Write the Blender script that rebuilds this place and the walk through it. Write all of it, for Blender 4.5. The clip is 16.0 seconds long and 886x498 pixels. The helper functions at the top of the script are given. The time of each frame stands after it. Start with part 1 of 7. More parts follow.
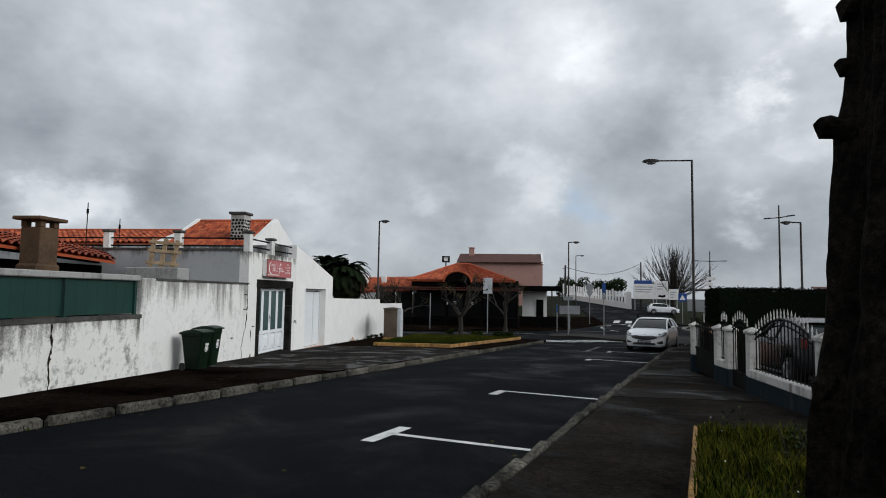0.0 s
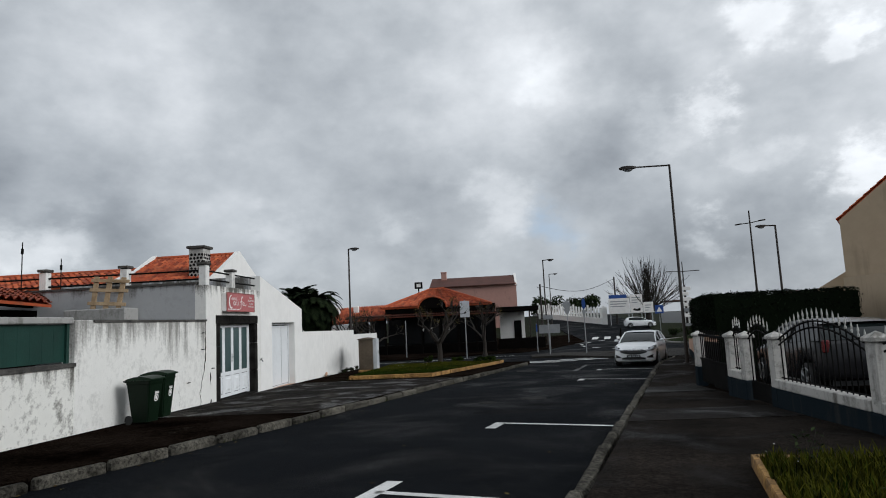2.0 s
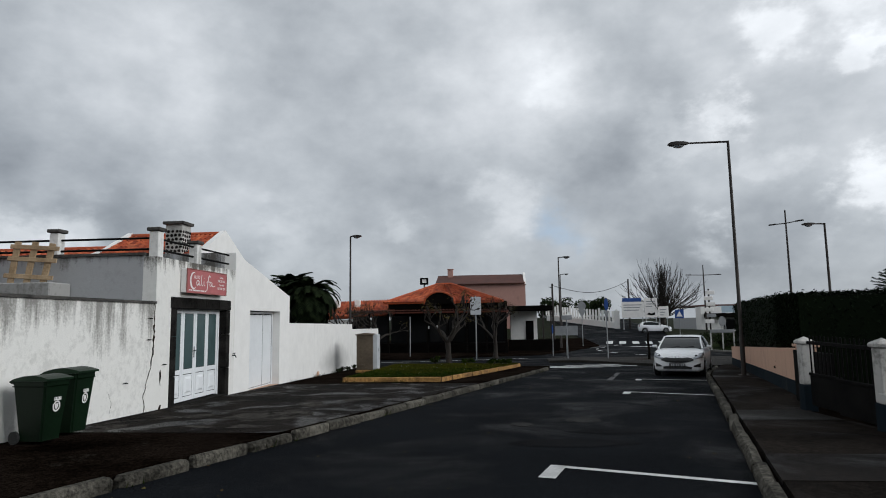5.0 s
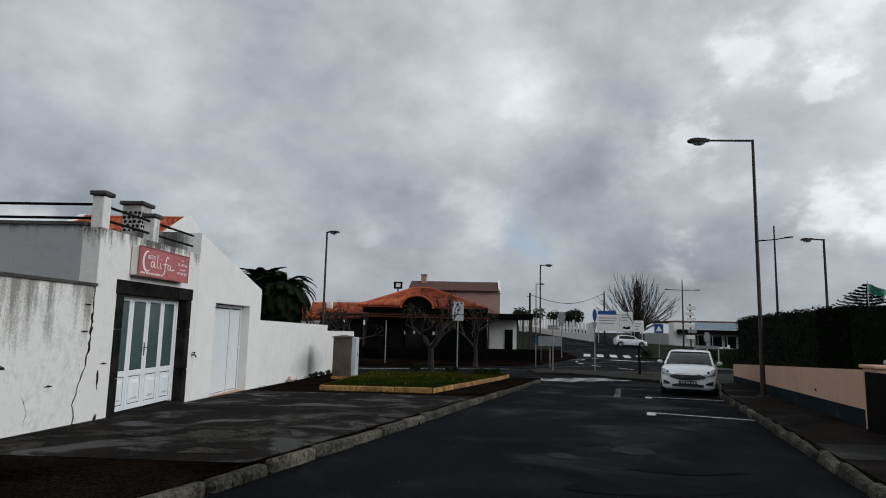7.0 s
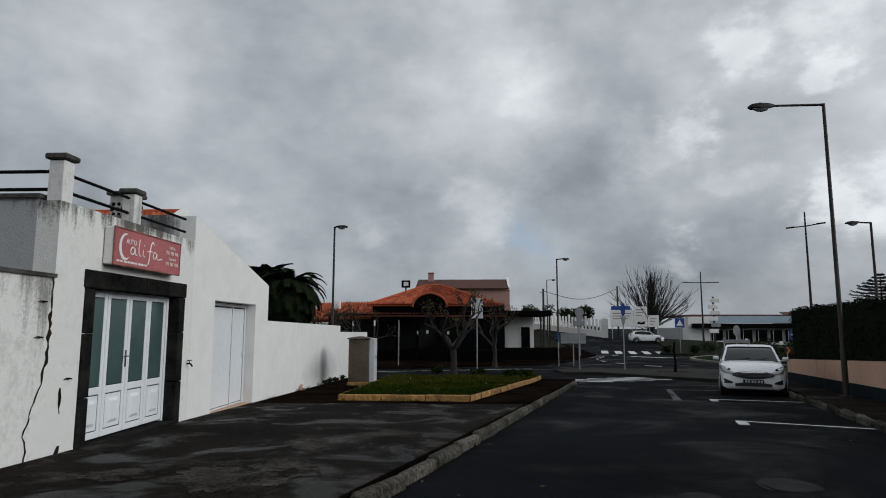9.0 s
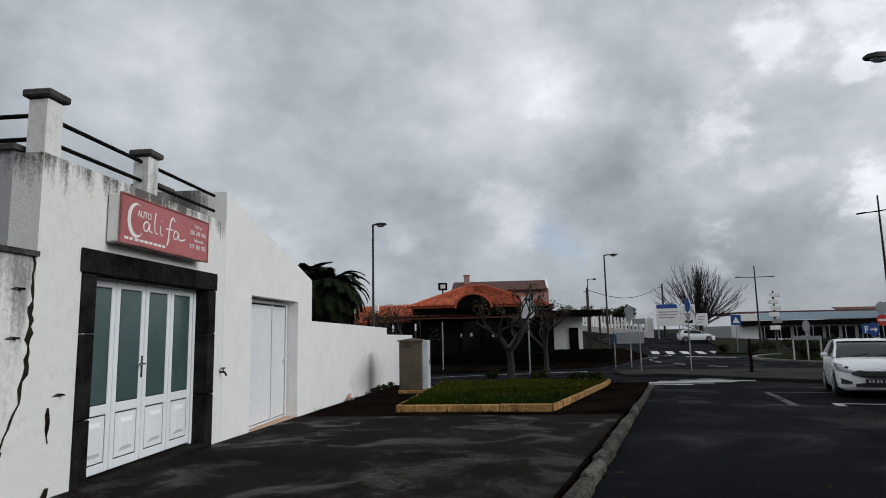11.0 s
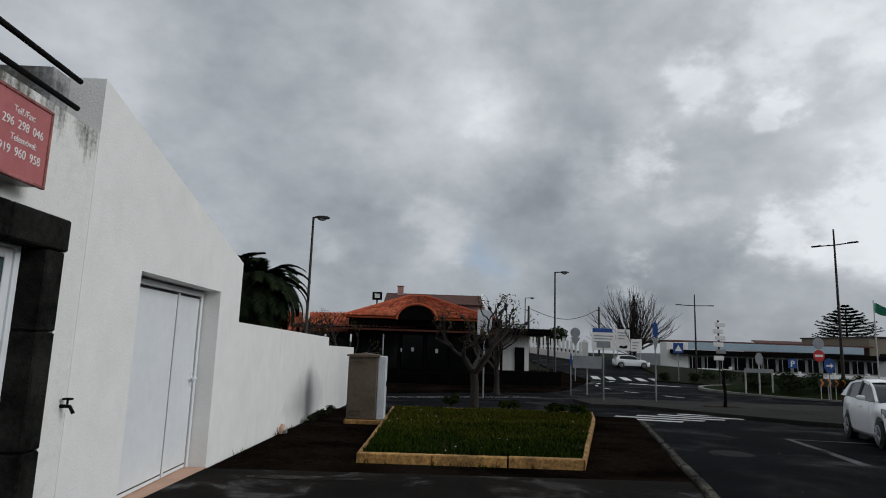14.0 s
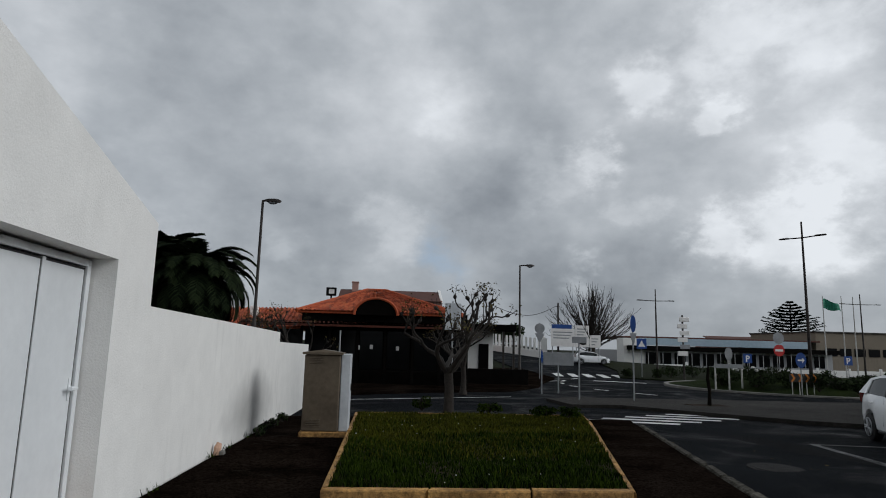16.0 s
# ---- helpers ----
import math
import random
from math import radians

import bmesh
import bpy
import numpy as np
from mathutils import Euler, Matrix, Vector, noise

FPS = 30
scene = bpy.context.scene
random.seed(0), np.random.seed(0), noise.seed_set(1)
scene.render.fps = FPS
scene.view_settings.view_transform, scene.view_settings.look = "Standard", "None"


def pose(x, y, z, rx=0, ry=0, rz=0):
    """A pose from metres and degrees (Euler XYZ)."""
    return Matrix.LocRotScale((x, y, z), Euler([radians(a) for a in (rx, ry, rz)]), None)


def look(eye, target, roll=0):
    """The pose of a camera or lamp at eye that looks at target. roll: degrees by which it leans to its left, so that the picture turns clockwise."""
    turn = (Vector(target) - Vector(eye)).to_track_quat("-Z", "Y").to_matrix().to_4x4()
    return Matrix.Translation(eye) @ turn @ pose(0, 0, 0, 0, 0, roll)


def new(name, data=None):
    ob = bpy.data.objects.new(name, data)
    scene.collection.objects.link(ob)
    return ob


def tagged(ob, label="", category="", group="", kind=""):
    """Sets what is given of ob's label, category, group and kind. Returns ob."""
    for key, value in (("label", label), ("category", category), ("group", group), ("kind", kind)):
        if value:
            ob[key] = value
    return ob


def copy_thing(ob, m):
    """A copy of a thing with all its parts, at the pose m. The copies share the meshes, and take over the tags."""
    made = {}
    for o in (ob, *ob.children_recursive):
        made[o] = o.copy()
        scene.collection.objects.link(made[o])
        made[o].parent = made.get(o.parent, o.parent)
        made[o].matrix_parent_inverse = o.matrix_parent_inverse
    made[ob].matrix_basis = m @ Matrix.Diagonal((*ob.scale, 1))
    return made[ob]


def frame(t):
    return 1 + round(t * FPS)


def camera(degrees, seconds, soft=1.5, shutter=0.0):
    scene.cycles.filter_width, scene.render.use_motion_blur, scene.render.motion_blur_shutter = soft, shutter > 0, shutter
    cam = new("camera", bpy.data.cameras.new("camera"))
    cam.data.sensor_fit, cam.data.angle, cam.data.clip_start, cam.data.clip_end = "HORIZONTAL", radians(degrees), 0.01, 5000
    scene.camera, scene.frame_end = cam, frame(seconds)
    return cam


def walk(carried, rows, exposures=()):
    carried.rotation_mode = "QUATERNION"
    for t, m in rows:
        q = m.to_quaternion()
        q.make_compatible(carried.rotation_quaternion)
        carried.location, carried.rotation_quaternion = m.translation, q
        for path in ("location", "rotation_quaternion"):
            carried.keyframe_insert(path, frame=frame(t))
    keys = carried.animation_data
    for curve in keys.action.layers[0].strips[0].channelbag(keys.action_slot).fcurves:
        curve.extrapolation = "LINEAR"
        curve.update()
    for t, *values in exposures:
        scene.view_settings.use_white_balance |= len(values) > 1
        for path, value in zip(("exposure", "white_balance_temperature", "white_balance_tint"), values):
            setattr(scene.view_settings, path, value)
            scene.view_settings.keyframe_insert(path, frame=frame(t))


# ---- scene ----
cam = camera(71.4, 16.0, 1.0)
METRES, EYE, TILT, LEAN, TURN = 18.5, 1.5, 0.0, 0.0, 7.7
ROWS = [
    (0.0, 0.0, 0.0, 0.0, -0.07, 4.24, -0.92),
    (0.5, -0.0042, 0.0085, -0.0003, -1.25, 5.27, -0.6),
    (1.0, -0.007, 0.0231, -0.0028, 1.26, 5.47, -1.49),
    (1.5, -0.0093, 0.0478, -0.004, -0.17, 5.82, 0.25),
    (2.0, -0.0089, 0.0763, -0.0044, -2.53, 6.7, 2.7),
    (2.5, -0.006, 0.1096, -0.0061, -2.56, 6.15, 0.02),
    (3.0, -0.0057, 0.1434, -0.0058, -2.54, 7.08, 0.77),
    (3.5, -0.0058, 0.1749, -0.0083, -0.21, 6.83, -1.49),
    (4.0, -0.0082, 0.2095, -0.0081, -0.94, 6.56, -0.55),
    (6.5, -0.0432, 0.361, -0.0172, -3.32, 6.8, 0.59),
    (7.0, -0.0524, 0.3937, -0.0172, -5.33, 7.33, -1.29),
    (7.5, -0.0568, 0.4217, -0.0168, -4.77, 8.31, 1.84),
    (8.0, -0.0667, 0.4555, -0.0181, -6.09, 7.38, -0.33),
    (8.5, -0.0724, 0.4885, -0.0203, -5.18, 5.91, 2.14),
    (9.0, -0.0822, 0.5215, -0.0202, -5.01, 7.3, -0.08),
    (11.5, -0.1296, 0.6765, -0.0284, -1.67, 7.78, 1.19),
    (12.0, -0.1443, 0.7126, -0.028, -5.54, 6.39, -2.54),
    (12.5, -0.1508, 0.7395, -0.0241, -9.3, 6.63, 0.26),
    (13.0, -0.1554, 0.7754, -0.0242, -9.08, 7.37, -0.8),
    (13.5, -0.157, 0.8082, -0.0247, -9.28, 8.84, -0.23),
    (14.0, -0.1583, 0.8448, -0.0252, -9.18, 9.06, -1.87),
    (14.5, -0.1594, 0.8769, -0.0248, -10.5, 10.02, -0.89),
    (15.0, -0.1589, 0.9103, -0.0259, -10.88, 9.95, -1.65),
    (15.5, -0.1622, 0.9404, -0.0275, -11.28, 9.6, 0.26),
    (16.0, -0.1614, 0.9763, -0.0288, -13.5, 9.0, -1.43),
]
walk(cam, [(t, pose(0, 0, EYE, TILT, LEAN, TURN) @ pose(METRES * x, METRES * y, METRES * z, 90 + pitch, roll, yaw)) for t, x, y, z, yaw, pitch, roll in ROWS],
     exposures=((0.0, -0.03, 6200, 9), (2.0, -0.05, 6200, 9), (2.6, -0.2, 6200, 9), (3.5, -0.08, 6200, 9), (6.5, -0.13, 6200, 9), (7.0, -0.24, 6200, 9), (8.5, -0.40, 6200, 9), (9.2, -0.32, 6200, 9), (11.5, -0.16, 6200, 9), (13.0, -0.34, 6200, 9), (14.3, -0.42, 6180, 9), (16.0, -0.40, 6180, 9)))

# ---- world and light ----
SUN_AZ, SUN_EL = 106.0, 25.0      # degrees: azimuth clockwise from +y, elevation
sun_dir = Vector((math.sin(radians(SUN_AZ)) * math.cos(radians(SUN_EL)),
                  math.cos(radians(SUN_AZ)) * math.cos(radians(SUN_EL)), math.sin(radians(SUN_EL))))
SUN_POWER, SKY_POWER = 1.9, 1.25


def node(nt, kind, **values):
    n = nt.nodes.new(kind)
    for key, value in values.items():
        n.inputs[key.replace("_", " ")].default_value = value
    return n


def ramp(nt, stops):
    r = nt.nodes.new("ShaderNodeValToRGB")
    el = r.color_ramp.elements
    while len(el) < len(stops):
        el.new(0.5)
    for e, (p, c) in zip(el, stops):
        e.position = p
        e.color = (*c, 1) if len(c) == 3 else c
    return r


def grey(v, warm=0.0):
    return (v * (1 + warm), v, v * (1 - warm))


def maths(nt, op, a, b=None):
    n = nt.nodes.new("ShaderNodeMath")
    n.operation = op
    for i, v in enumerate((a, b)):
        if v is None:
            continue
        if isinstance(v, (int, float)):
            n.inputs[i].default_value = v
        else:
            nt.links.new(v, n.inputs[i])
    return n.outputs[0]


def mix(nt, fac, a, b, blend="MIX"):
    n = nt.nodes.new("ShaderNodeMix")
    n.data_type, n.blend_type = "RGBA", blend
    for i, v in ((0, fac), (6, a), (7, b)):
        if isinstance(v, (int, float)):
            n.inputs[i].default_value = v
        elif isinstance(v, tuple):
            n.inputs[i].default_value = (*v, 1)
        else:
            nt.links.new(v, n.inputs[i])
    return n.outputs[2]


def make_world():
    w = bpy.data.worlds.new("overcast_sky")
    scene.world = w
    w.use_nodes = True
    nt = w.node_tree
    nt.nodes.clear()
    out = nt.nodes.new("ShaderNodeOutputWorld")
    sky = nt.nodes.new("ShaderNodeTexSky")
    sky.sky_type, sky.sun_disc = "NISHITA", False
    sky.sun_elevation, sky.sun_rotation = radians(SUN_EL), radians(SUN_AZ)
    flat = 1.3      # clouds are wider than they are high

    def vector(op, a, b=None):
        n = nt.nodes.new("ShaderNodeVectorMath")
        n.operation = op
        for k, v in enumerate((a, b)):
            if v is None:
                continue
            if isinstance(v, tuple):
                n.inputs[k].default_value = v
            else:
                nt.links.new(v, n.inputs[k])
        return n.outputs["Value" if op == "DOT_PRODUCT" else "Vector"]

    view = nt.nodes.new("ShaderNodeTexCoord").outputs["Generated"]
    sep = nt.nodes.new("ShaderNodeSeparateXYZ")
    nt.links.new(view, sep.inputs[0])
    z = sep.outputs[2]
    deck = vector("NORMALIZE", vector("MULTIPLY", view, (1.0, 1.0, flat)))

    def cloud_noise(scale, detail, rough, shift, distort=0.0, out="Fac"):
        n = node(nt, "ShaderNodeTexNoise", Scale=scale, Detail=detail, Roughness=rough, Distortion=distort)
        nt.links.new(vector("ADD", vector("MULTIPLY", deck, (1.0, 1.0, 1.15)), shift), n.inputs["Vector"])
        return n.outputs[out]

    def drawn_out(amount, scale, shift):
        """The direction, pushed about so that clouds get ragged outlines."""
        c = cloud_noise(scale, 8.0, 0.58, shift, 0.0, "Color")
        push = vector("MULTIPLY", vector("SUBTRACT", c, (0.5, 0.5, 0.5)), (amount, amount, amount))
        return vector("NORMALIZE", vector("ADD", deck, push))

    soft_way, torn_way = drawn_out(0.24, 3.8, (1.0, 4.0, 2.0)), drawn_out(0.26, 7.0, (5.0, 1.0, 3.0))

    def lobe(way, az, el, width):
        d = Vector((math.sin(radians(az)) * math.cos(radians(el)), math.cos(radians(az)) * math.cos(radians(el)), flat * math.sin(radians(el)))).normalized()
        off = maths(nt, "SUBTRACT", vector("DOT_PRODUCT", way, tuple(d)), 1.0)
        return maths(nt, "EXPONENT", maths(nt, "DIVIDE", off, 1 - math.cos(radians(width))))

    v = maths(nt, "ADD", 0.655, maths(nt, "MULTIPLY", maths(nt, "MINIMUM", maths(nt, "MAXIMUM", z, 0.0), 0.5), 0.16))
    for scale, detail, amount, shift in ((3.2, 4.0, 0.20, (1.7, 0.4, 0.3)), (7.5, 9.0, 0.26, (0.3, 2.1, 0.0)), (19.0, 8.0, 0.10, (4.0, 1.0, 0.0))):
        v = maths(nt, "ADD", v, maths(nt, "MULTIPLY", maths(nt, "SUBTRACT", cloud_noise(scale, detail, 0.55, shift), 0.5), amount))
    # broad swells and hollows of the cloud deck: azimuth, elevation, width, lightness
    for az, el, width, amount in ((0.0, 20.5, 9.0, 0.11), (-32.0, 22.5, 9.0, 0.05), (-26.0, 13.0, 5.0, 0.06), (-33.5, 8.8, 4.5, -0.16), (-45.0, 10.0, 7.0, -0.12),
                                  (9.0, 14.5, 5.0, -0.11), (14.0, 19.5, 4.5, -0.07), (-8.0, 12.5, 5.0, -0.05), (-18.0, 24.0, 6.0, -0.05), (15.0, 4.5, 5.0, -0.10), (23.0, 5.5, 4.0, -0.07),
                                  (-48.0, 22.0, 9.0, -0.06), (38.0, 18.0, 12.0, 0.12)):
        v = maths(nt, "ADD", v, maths(nt, "MULTIPLY", lobe(soft_way, az, el, width), amount))
    # single heaped clouds with torn edges
    curd = maths(nt, "ADD", maths(nt, "MULTIPLY", cloud_noise(12.0, 10.0, 0.62, (1.3, 2.2, 0.7)), 2.6), -0.2)
    for az, el, width, amount in ((24.5, 23.2, 3.0, 0.15), (30.4, 20.3, 2.0, 0.13), (20.4, 17.6, 2.2, 0.15), (15.5, 16.2, 3.0, 0.07), (29.5, 9.6, 2.8, 0.19), (36.0, 9.8, 4.4, 0.21),
                                  (39.5, 15.5, 5.0, 0.12), (35.0, 26.0, 6.0, 0.13), (22.5, 12.0, 2.4, 0.07), (6.0, 22.5, 3.0, 0.05), (-10.0, 9.2, 2.4, 0.07), (0.9, 9.6, 3.4, 0.09), (18.9, 6.1, 1.8, 0.13), (-38.0, 6.0, 4.0, 0.16), (-20.0, 7.0, 4.0, 0.07)):
        heap = nt.nodes.new("ShaderNodeMapRange")
        heap.interpolation_type = "SMOOTHSTEP"
        heap.inputs["From Min"].default_value, heap.inputs["From Max"].default_value = 0.05, 1.0
        nt.links.new(maths(nt, "MULTIPLY", lobe(torn_way, az, el, width), curd), heap.inputs[0])
        v = maths(nt, "ADD", v, maths(nt, "MULTIPLY", heap.outputs[0], amount))
    shade = ramp(nt, [(0.30, (0.070, 0.075, 0.083)), (0.42, (0.138, 0.148, 0.163)), (0.52, (0.222, 0.236, 0.255)), (0.62, (0.332, 0.349, 0.368)),
                      (0.72, (0.468, 0.485, 0.500)), (0.82, (0.640, 0.650, 0.660)), (0.96, (0.91, 0.915, 0.92))])
    nt.links.new(v, shade.inputs[0])
    # a thin place in the cloud, where blue shows
    cloudy = mix(nt, maths(nt, "MULTIPLY", lobe(torn_way, 5.3, 8.4, 2.0), 0.6), shade.outputs[0], (0.36, 0.47, 0.60))
    bg_cloud = nt.nodes.new("ShaderNodeBackground")
    nt.links.new(cloudy, bg_cloud.inputs[0])
    bg_cloud.inputs[1].default_value = SKY_POWER
    bg_sky = nt.nodes.new("ShaderNodeBackground")
    nt.links.new(sky.outputs[0], bg_sky.inputs[0])
    bg_sky.inputs[1].default_value = 0.05
    both = nt.nodes.new("ShaderNodeMixShader")
    both.inputs[0].default_value = 0.92
    nt.links.new(bg_sky.outputs[0], both.inputs[1])
    nt.links.new(bg_cloud.outputs[0], both.inputs[2])
    nt.links.new(both.outputs[0], out.inputs[0])


make_world()
sun = new("sun", bpy.data.lights.new("sun", "SUN"))
sun.data.energy, sun.data.angle, sun.data.color = SUN_POWER, radians(32), (1.0, 0.985, 0.965)
sun.matrix_world = look(sun_dir * 60, (0, 0, 0))


# ---- materials ----
def material(name, colour, rough=0.7, metal=0.0, spec=0.5):
    m = bpy.data.materials.new(name)
    m.use_nodes = True
    p = m.node_tree.nodes["Principled BSDF"]
    p.inputs["Base Color"].default_value = (*colour, 1)
    p.inputs["Roughness"].default_value = rough
    p.inputs["Metallic"].default_value = metal
    p.inputs["Specular IOR Level"].default_value = spec
    return m


def coords(nt, kind="Object", scale=(1, 1, 1), world=False):
    m = nt.nodes.new("ShaderNodeMapping")
    m.inputs["Scale"].default_value = scale
    if world:
        nt.links.new(nt.nodes.new("ShaderNodeNewGeometry").outputs["Position"], m.inputs[0])
    else:
        nt.links.new(nt.nodes.new("ShaderNodeTexCoord").outputs[kind], m.inputs[0])
    return m.outputs[0]


def noise_of(nt, vec, scale, detail=6.0, rough=0.55, distort=0.0):
    n = node(nt, "ShaderNodeTexNoise", Scale=scale, Detail=detail, Roughness=rough, Distortion=distort)
    nt.links.new(vec, n.inputs["Vector"])
    return n.outputs[0]


def rough_surface(name, dark, light, rough=0.8, big=0.6, small=18.0, bump=0.25, grain=90.0, metal=0.0, spec=0.4, rand=0.0, wet=None, grit=0.0, worn=None):
    """Two scales of colour, fine relief, and where wanted a wet film in patches: wet=(scale, low, high, wet roughness), and places worn to another colour: worn=(scale, low, high, colour)."""
    m = material(name, light, rough, metal, spec)
    nt = m.node_tree
    p = nt.nodes["Principled BSDF"]
    vec = coords(nt, world=True)
    a = noise_of(nt, vec, big, 5.0)
    b = noise_of(nt, vec, small, 6.0, 0.65)
    f = maths(nt, "ADD", maths(nt, "MULTIPLY", a, 0.6), maths(nt, "MULTIPLY", b, 0.4))
    r = ramp(nt, [(0.36, dark), (0.64, light)])
    nt.links.new(f, r.inputs[0])
    colour = r.outputs[0]
    if worn:
        w = ramp(nt, [(worn[1], grey(0.0)), (worn[2], grey(1.0))])
        nt.links.new(noise_of(nt, vec, worn[0], 12.0, 0.68, 0.3), w.inputs[0])
        colour = mix(nt, w.outputs[0], colour, worn[3])
    if grit:
        sand = ramp(nt, [(0.40, grey(1 - grit)), (0.50, grey(1.0)), (0.66, grey(1 + grit))])
        nt.links.new(noise_of(nt, vec, grain * 0.28, 5.0, 0.75), sand.inputs[0])
        colour = mix(nt, 1.0, colour, sand.outputs[0], "MULTIPLY")
    if rand:
        info = nt.nodes.new("ShaderNodeObjectInfo")
        v = maths(nt, "ADD", maths(nt, "MULTIPLY", info.outputs["Random"], rand), 1 - rand / 2)
        c = nt.nodes.new("ShaderNodeCombineColor")
        for i in range(3):
            nt.links.new(v, c.inputs[i])
        colour = mix(nt, 1.0, colour, c.outputs[0], "MULTIPLY")
    if wet:
        w = ramp(nt, [(wet[1], grey(0.0)), (wet[2], grey(1.0))])
        nt.links.new(noise_of(nt, vec, wet[0], 5.0, 0.6, 0.6), w.inputs[0])
        colour = mix(nt, w.outputs[0], colour, mix(nt, 1.0, colour, (0.45, 0.44, 0.43), "MULTIPLY"))
        rr = nt.nodes.new("ShaderNodeMapRange")
        rr.inputs["To Min"].default_value, rr.inputs["To Max"].default_value = rough, wet[3]
        nt.links.new(w.outputs[0], rr.inputs[0])
        nt.links.new(rr.outputs[0], p.inputs["Roughness"])
    nt.links.new(colour, p.inputs["Base Color"])
    bp = nt.nodes.new("ShaderNodeBump")
    bp.inputs["Strength"].default_value, bp.inputs["Distance"].default_value = bump, 0.02
    nt.links.new(maths(nt, "ADD", noise_of(nt, vec, grain, 3.0), maths(nt, "MULTIPLY", b, 0.7)), bp.inputs["Height"])
    nt.links.new(bp.outputs[0], p.inputs["Normal"])
    return m


def plaster(name, base, stain=0.5, patch=0.0, top=None, reach=0.9, spec=0.3):
    """Painted render with rain streaks, patches of black mould and a soiled foot."""
    m = material(name, base, 0.82, 0.0, spec)
    nt = m.node_tree
    p = nt.nodes["Principled BSDF"]
    vec = coords(nt, world=True)
    streak_vec = coords(nt, scale=(5.0, 5.0, 0.5), world=True)
    streak = noise_of(nt, streak_vec, 1.0, 7.0, 0.62)
    where = noise_of(nt, vec, 0.55, 4.0)
    blot = noise_of(nt, vec, 2.4, 8.0, 0.7)
    speck = noise_of(nt, vec, 26.0, 4.0, 0.7)
    s = maths(nt, "ADD", maths(nt, "MULTIPLY", streak, 0.62), maths(nt, "MULTIPLY", where, 0.5))
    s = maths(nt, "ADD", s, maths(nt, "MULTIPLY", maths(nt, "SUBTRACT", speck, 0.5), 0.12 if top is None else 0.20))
    s = maths(nt, "ADD", s, 0.06)
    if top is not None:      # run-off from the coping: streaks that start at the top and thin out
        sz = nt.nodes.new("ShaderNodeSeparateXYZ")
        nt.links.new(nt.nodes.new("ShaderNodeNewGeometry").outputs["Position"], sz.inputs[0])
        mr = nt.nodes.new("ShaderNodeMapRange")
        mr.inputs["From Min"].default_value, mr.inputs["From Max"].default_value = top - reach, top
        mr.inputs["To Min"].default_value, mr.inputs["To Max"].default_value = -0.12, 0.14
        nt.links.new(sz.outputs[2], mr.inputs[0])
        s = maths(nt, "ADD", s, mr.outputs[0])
    sr = ramp(nt, [(0.67, grey(0.0)), (0.80, grey(stain))])
    nt.links.new(s, sr.inputs[0])
    tone = ramp(nt, [(0.3, tuple(c * 0.90 for c in base)), (0.7, base)])
    nt.links.new(blot, tone.inputs[0])
    colour = mix(nt, sr.outputs[0], tone.outputs[0], (0.07, 0.064, 0.052))
    if patch:
        pr = ramp(nt, [(0.52, grey(0.0)), (0.64, grey(patch))])
        nt.links.new(maths(nt, "ADD", maths(nt, "MULTIPLY", blot, 0.55), maths(nt, "MULTIPLY", noise_of(nt, vec, 9.0, 8.0, 0.75), 0.5)), pr.inputs[0])
        colour = mix(nt, pr.outputs[0], colour, (0.12, 0.115, 0.10))
    nt.links.new(colour, p.inputs["Base Color"])
    bp = nt.nodes.new("ShaderNodeBump")
    bp.inputs["Strength"].default_value, bp.inputs["Distance"].default_value = 0.25, 0.02
    nt.links.new(maths(nt, "ADD", noise_of(nt, vec, 55.0, 4.0), blot), bp.inputs["Height"])
    nt.links.new(bp.outputs[0], p.inputs["Normal"])
    return m


def leafy(name, dark, light, rough=0.6):
    m = material(name, light, max(rough, 0.8), 0.0, 0.03)
    nt = m.node_tree
    p = nt.nodes["Principled BSDF"]
    geo = nt.nodes.new("ShaderNodeNewGeometry")
    n = noise_of(nt, coords(nt, world=True), 0.9, 4.0)
    f = maths(nt, "ADD", maths(nt, "MULTIPLY", geo.outputs["Random Per Island"], 0.5), maths(nt, "MULTIPLY", n, 0.5))
    r = ramp(nt, [(0.3, dark), (0.75, light)])
    nt.links.new(f, r.inputs[0])
    nt.links.new(r.outputs[0], p.inputs["Base Color"])
    return m


def tiled(name):
    """Fired clay, each tile a little different, with lichen."""
    m = material(name, (0.55, 0.16, 0.06), 0.75, 0.0, 0.3)
    nt = m.node_tree
    p = nt.nodes["Principled BSDF"]
    geo = nt.nodes.new("ShaderNodeNewGeometry")
    r = ramp(nt, [(0.0, (0.17, 0.028, 0.011)), (0.5, (0.36, 0.066, 0.022)), (1.0, (0.50, 0.125, 0.045))])
    nt.links.new(geo.outputs["Random Per Island"], r.inputs[0])
    vec = coords(nt, world=True)
    d = ramp(nt, [(0.52, grey(0.0)), (0.70, grey(0.75))])
    nt.links.new(noise_of(nt, vec, 1.8, 8.0, 0.7), d.inputs[0])
    nt.links.new(mix(nt, d.outputs[0], r.outputs[0], (0.16, 0.07, 0.04)), p.inputs["Base Color"])
    return m


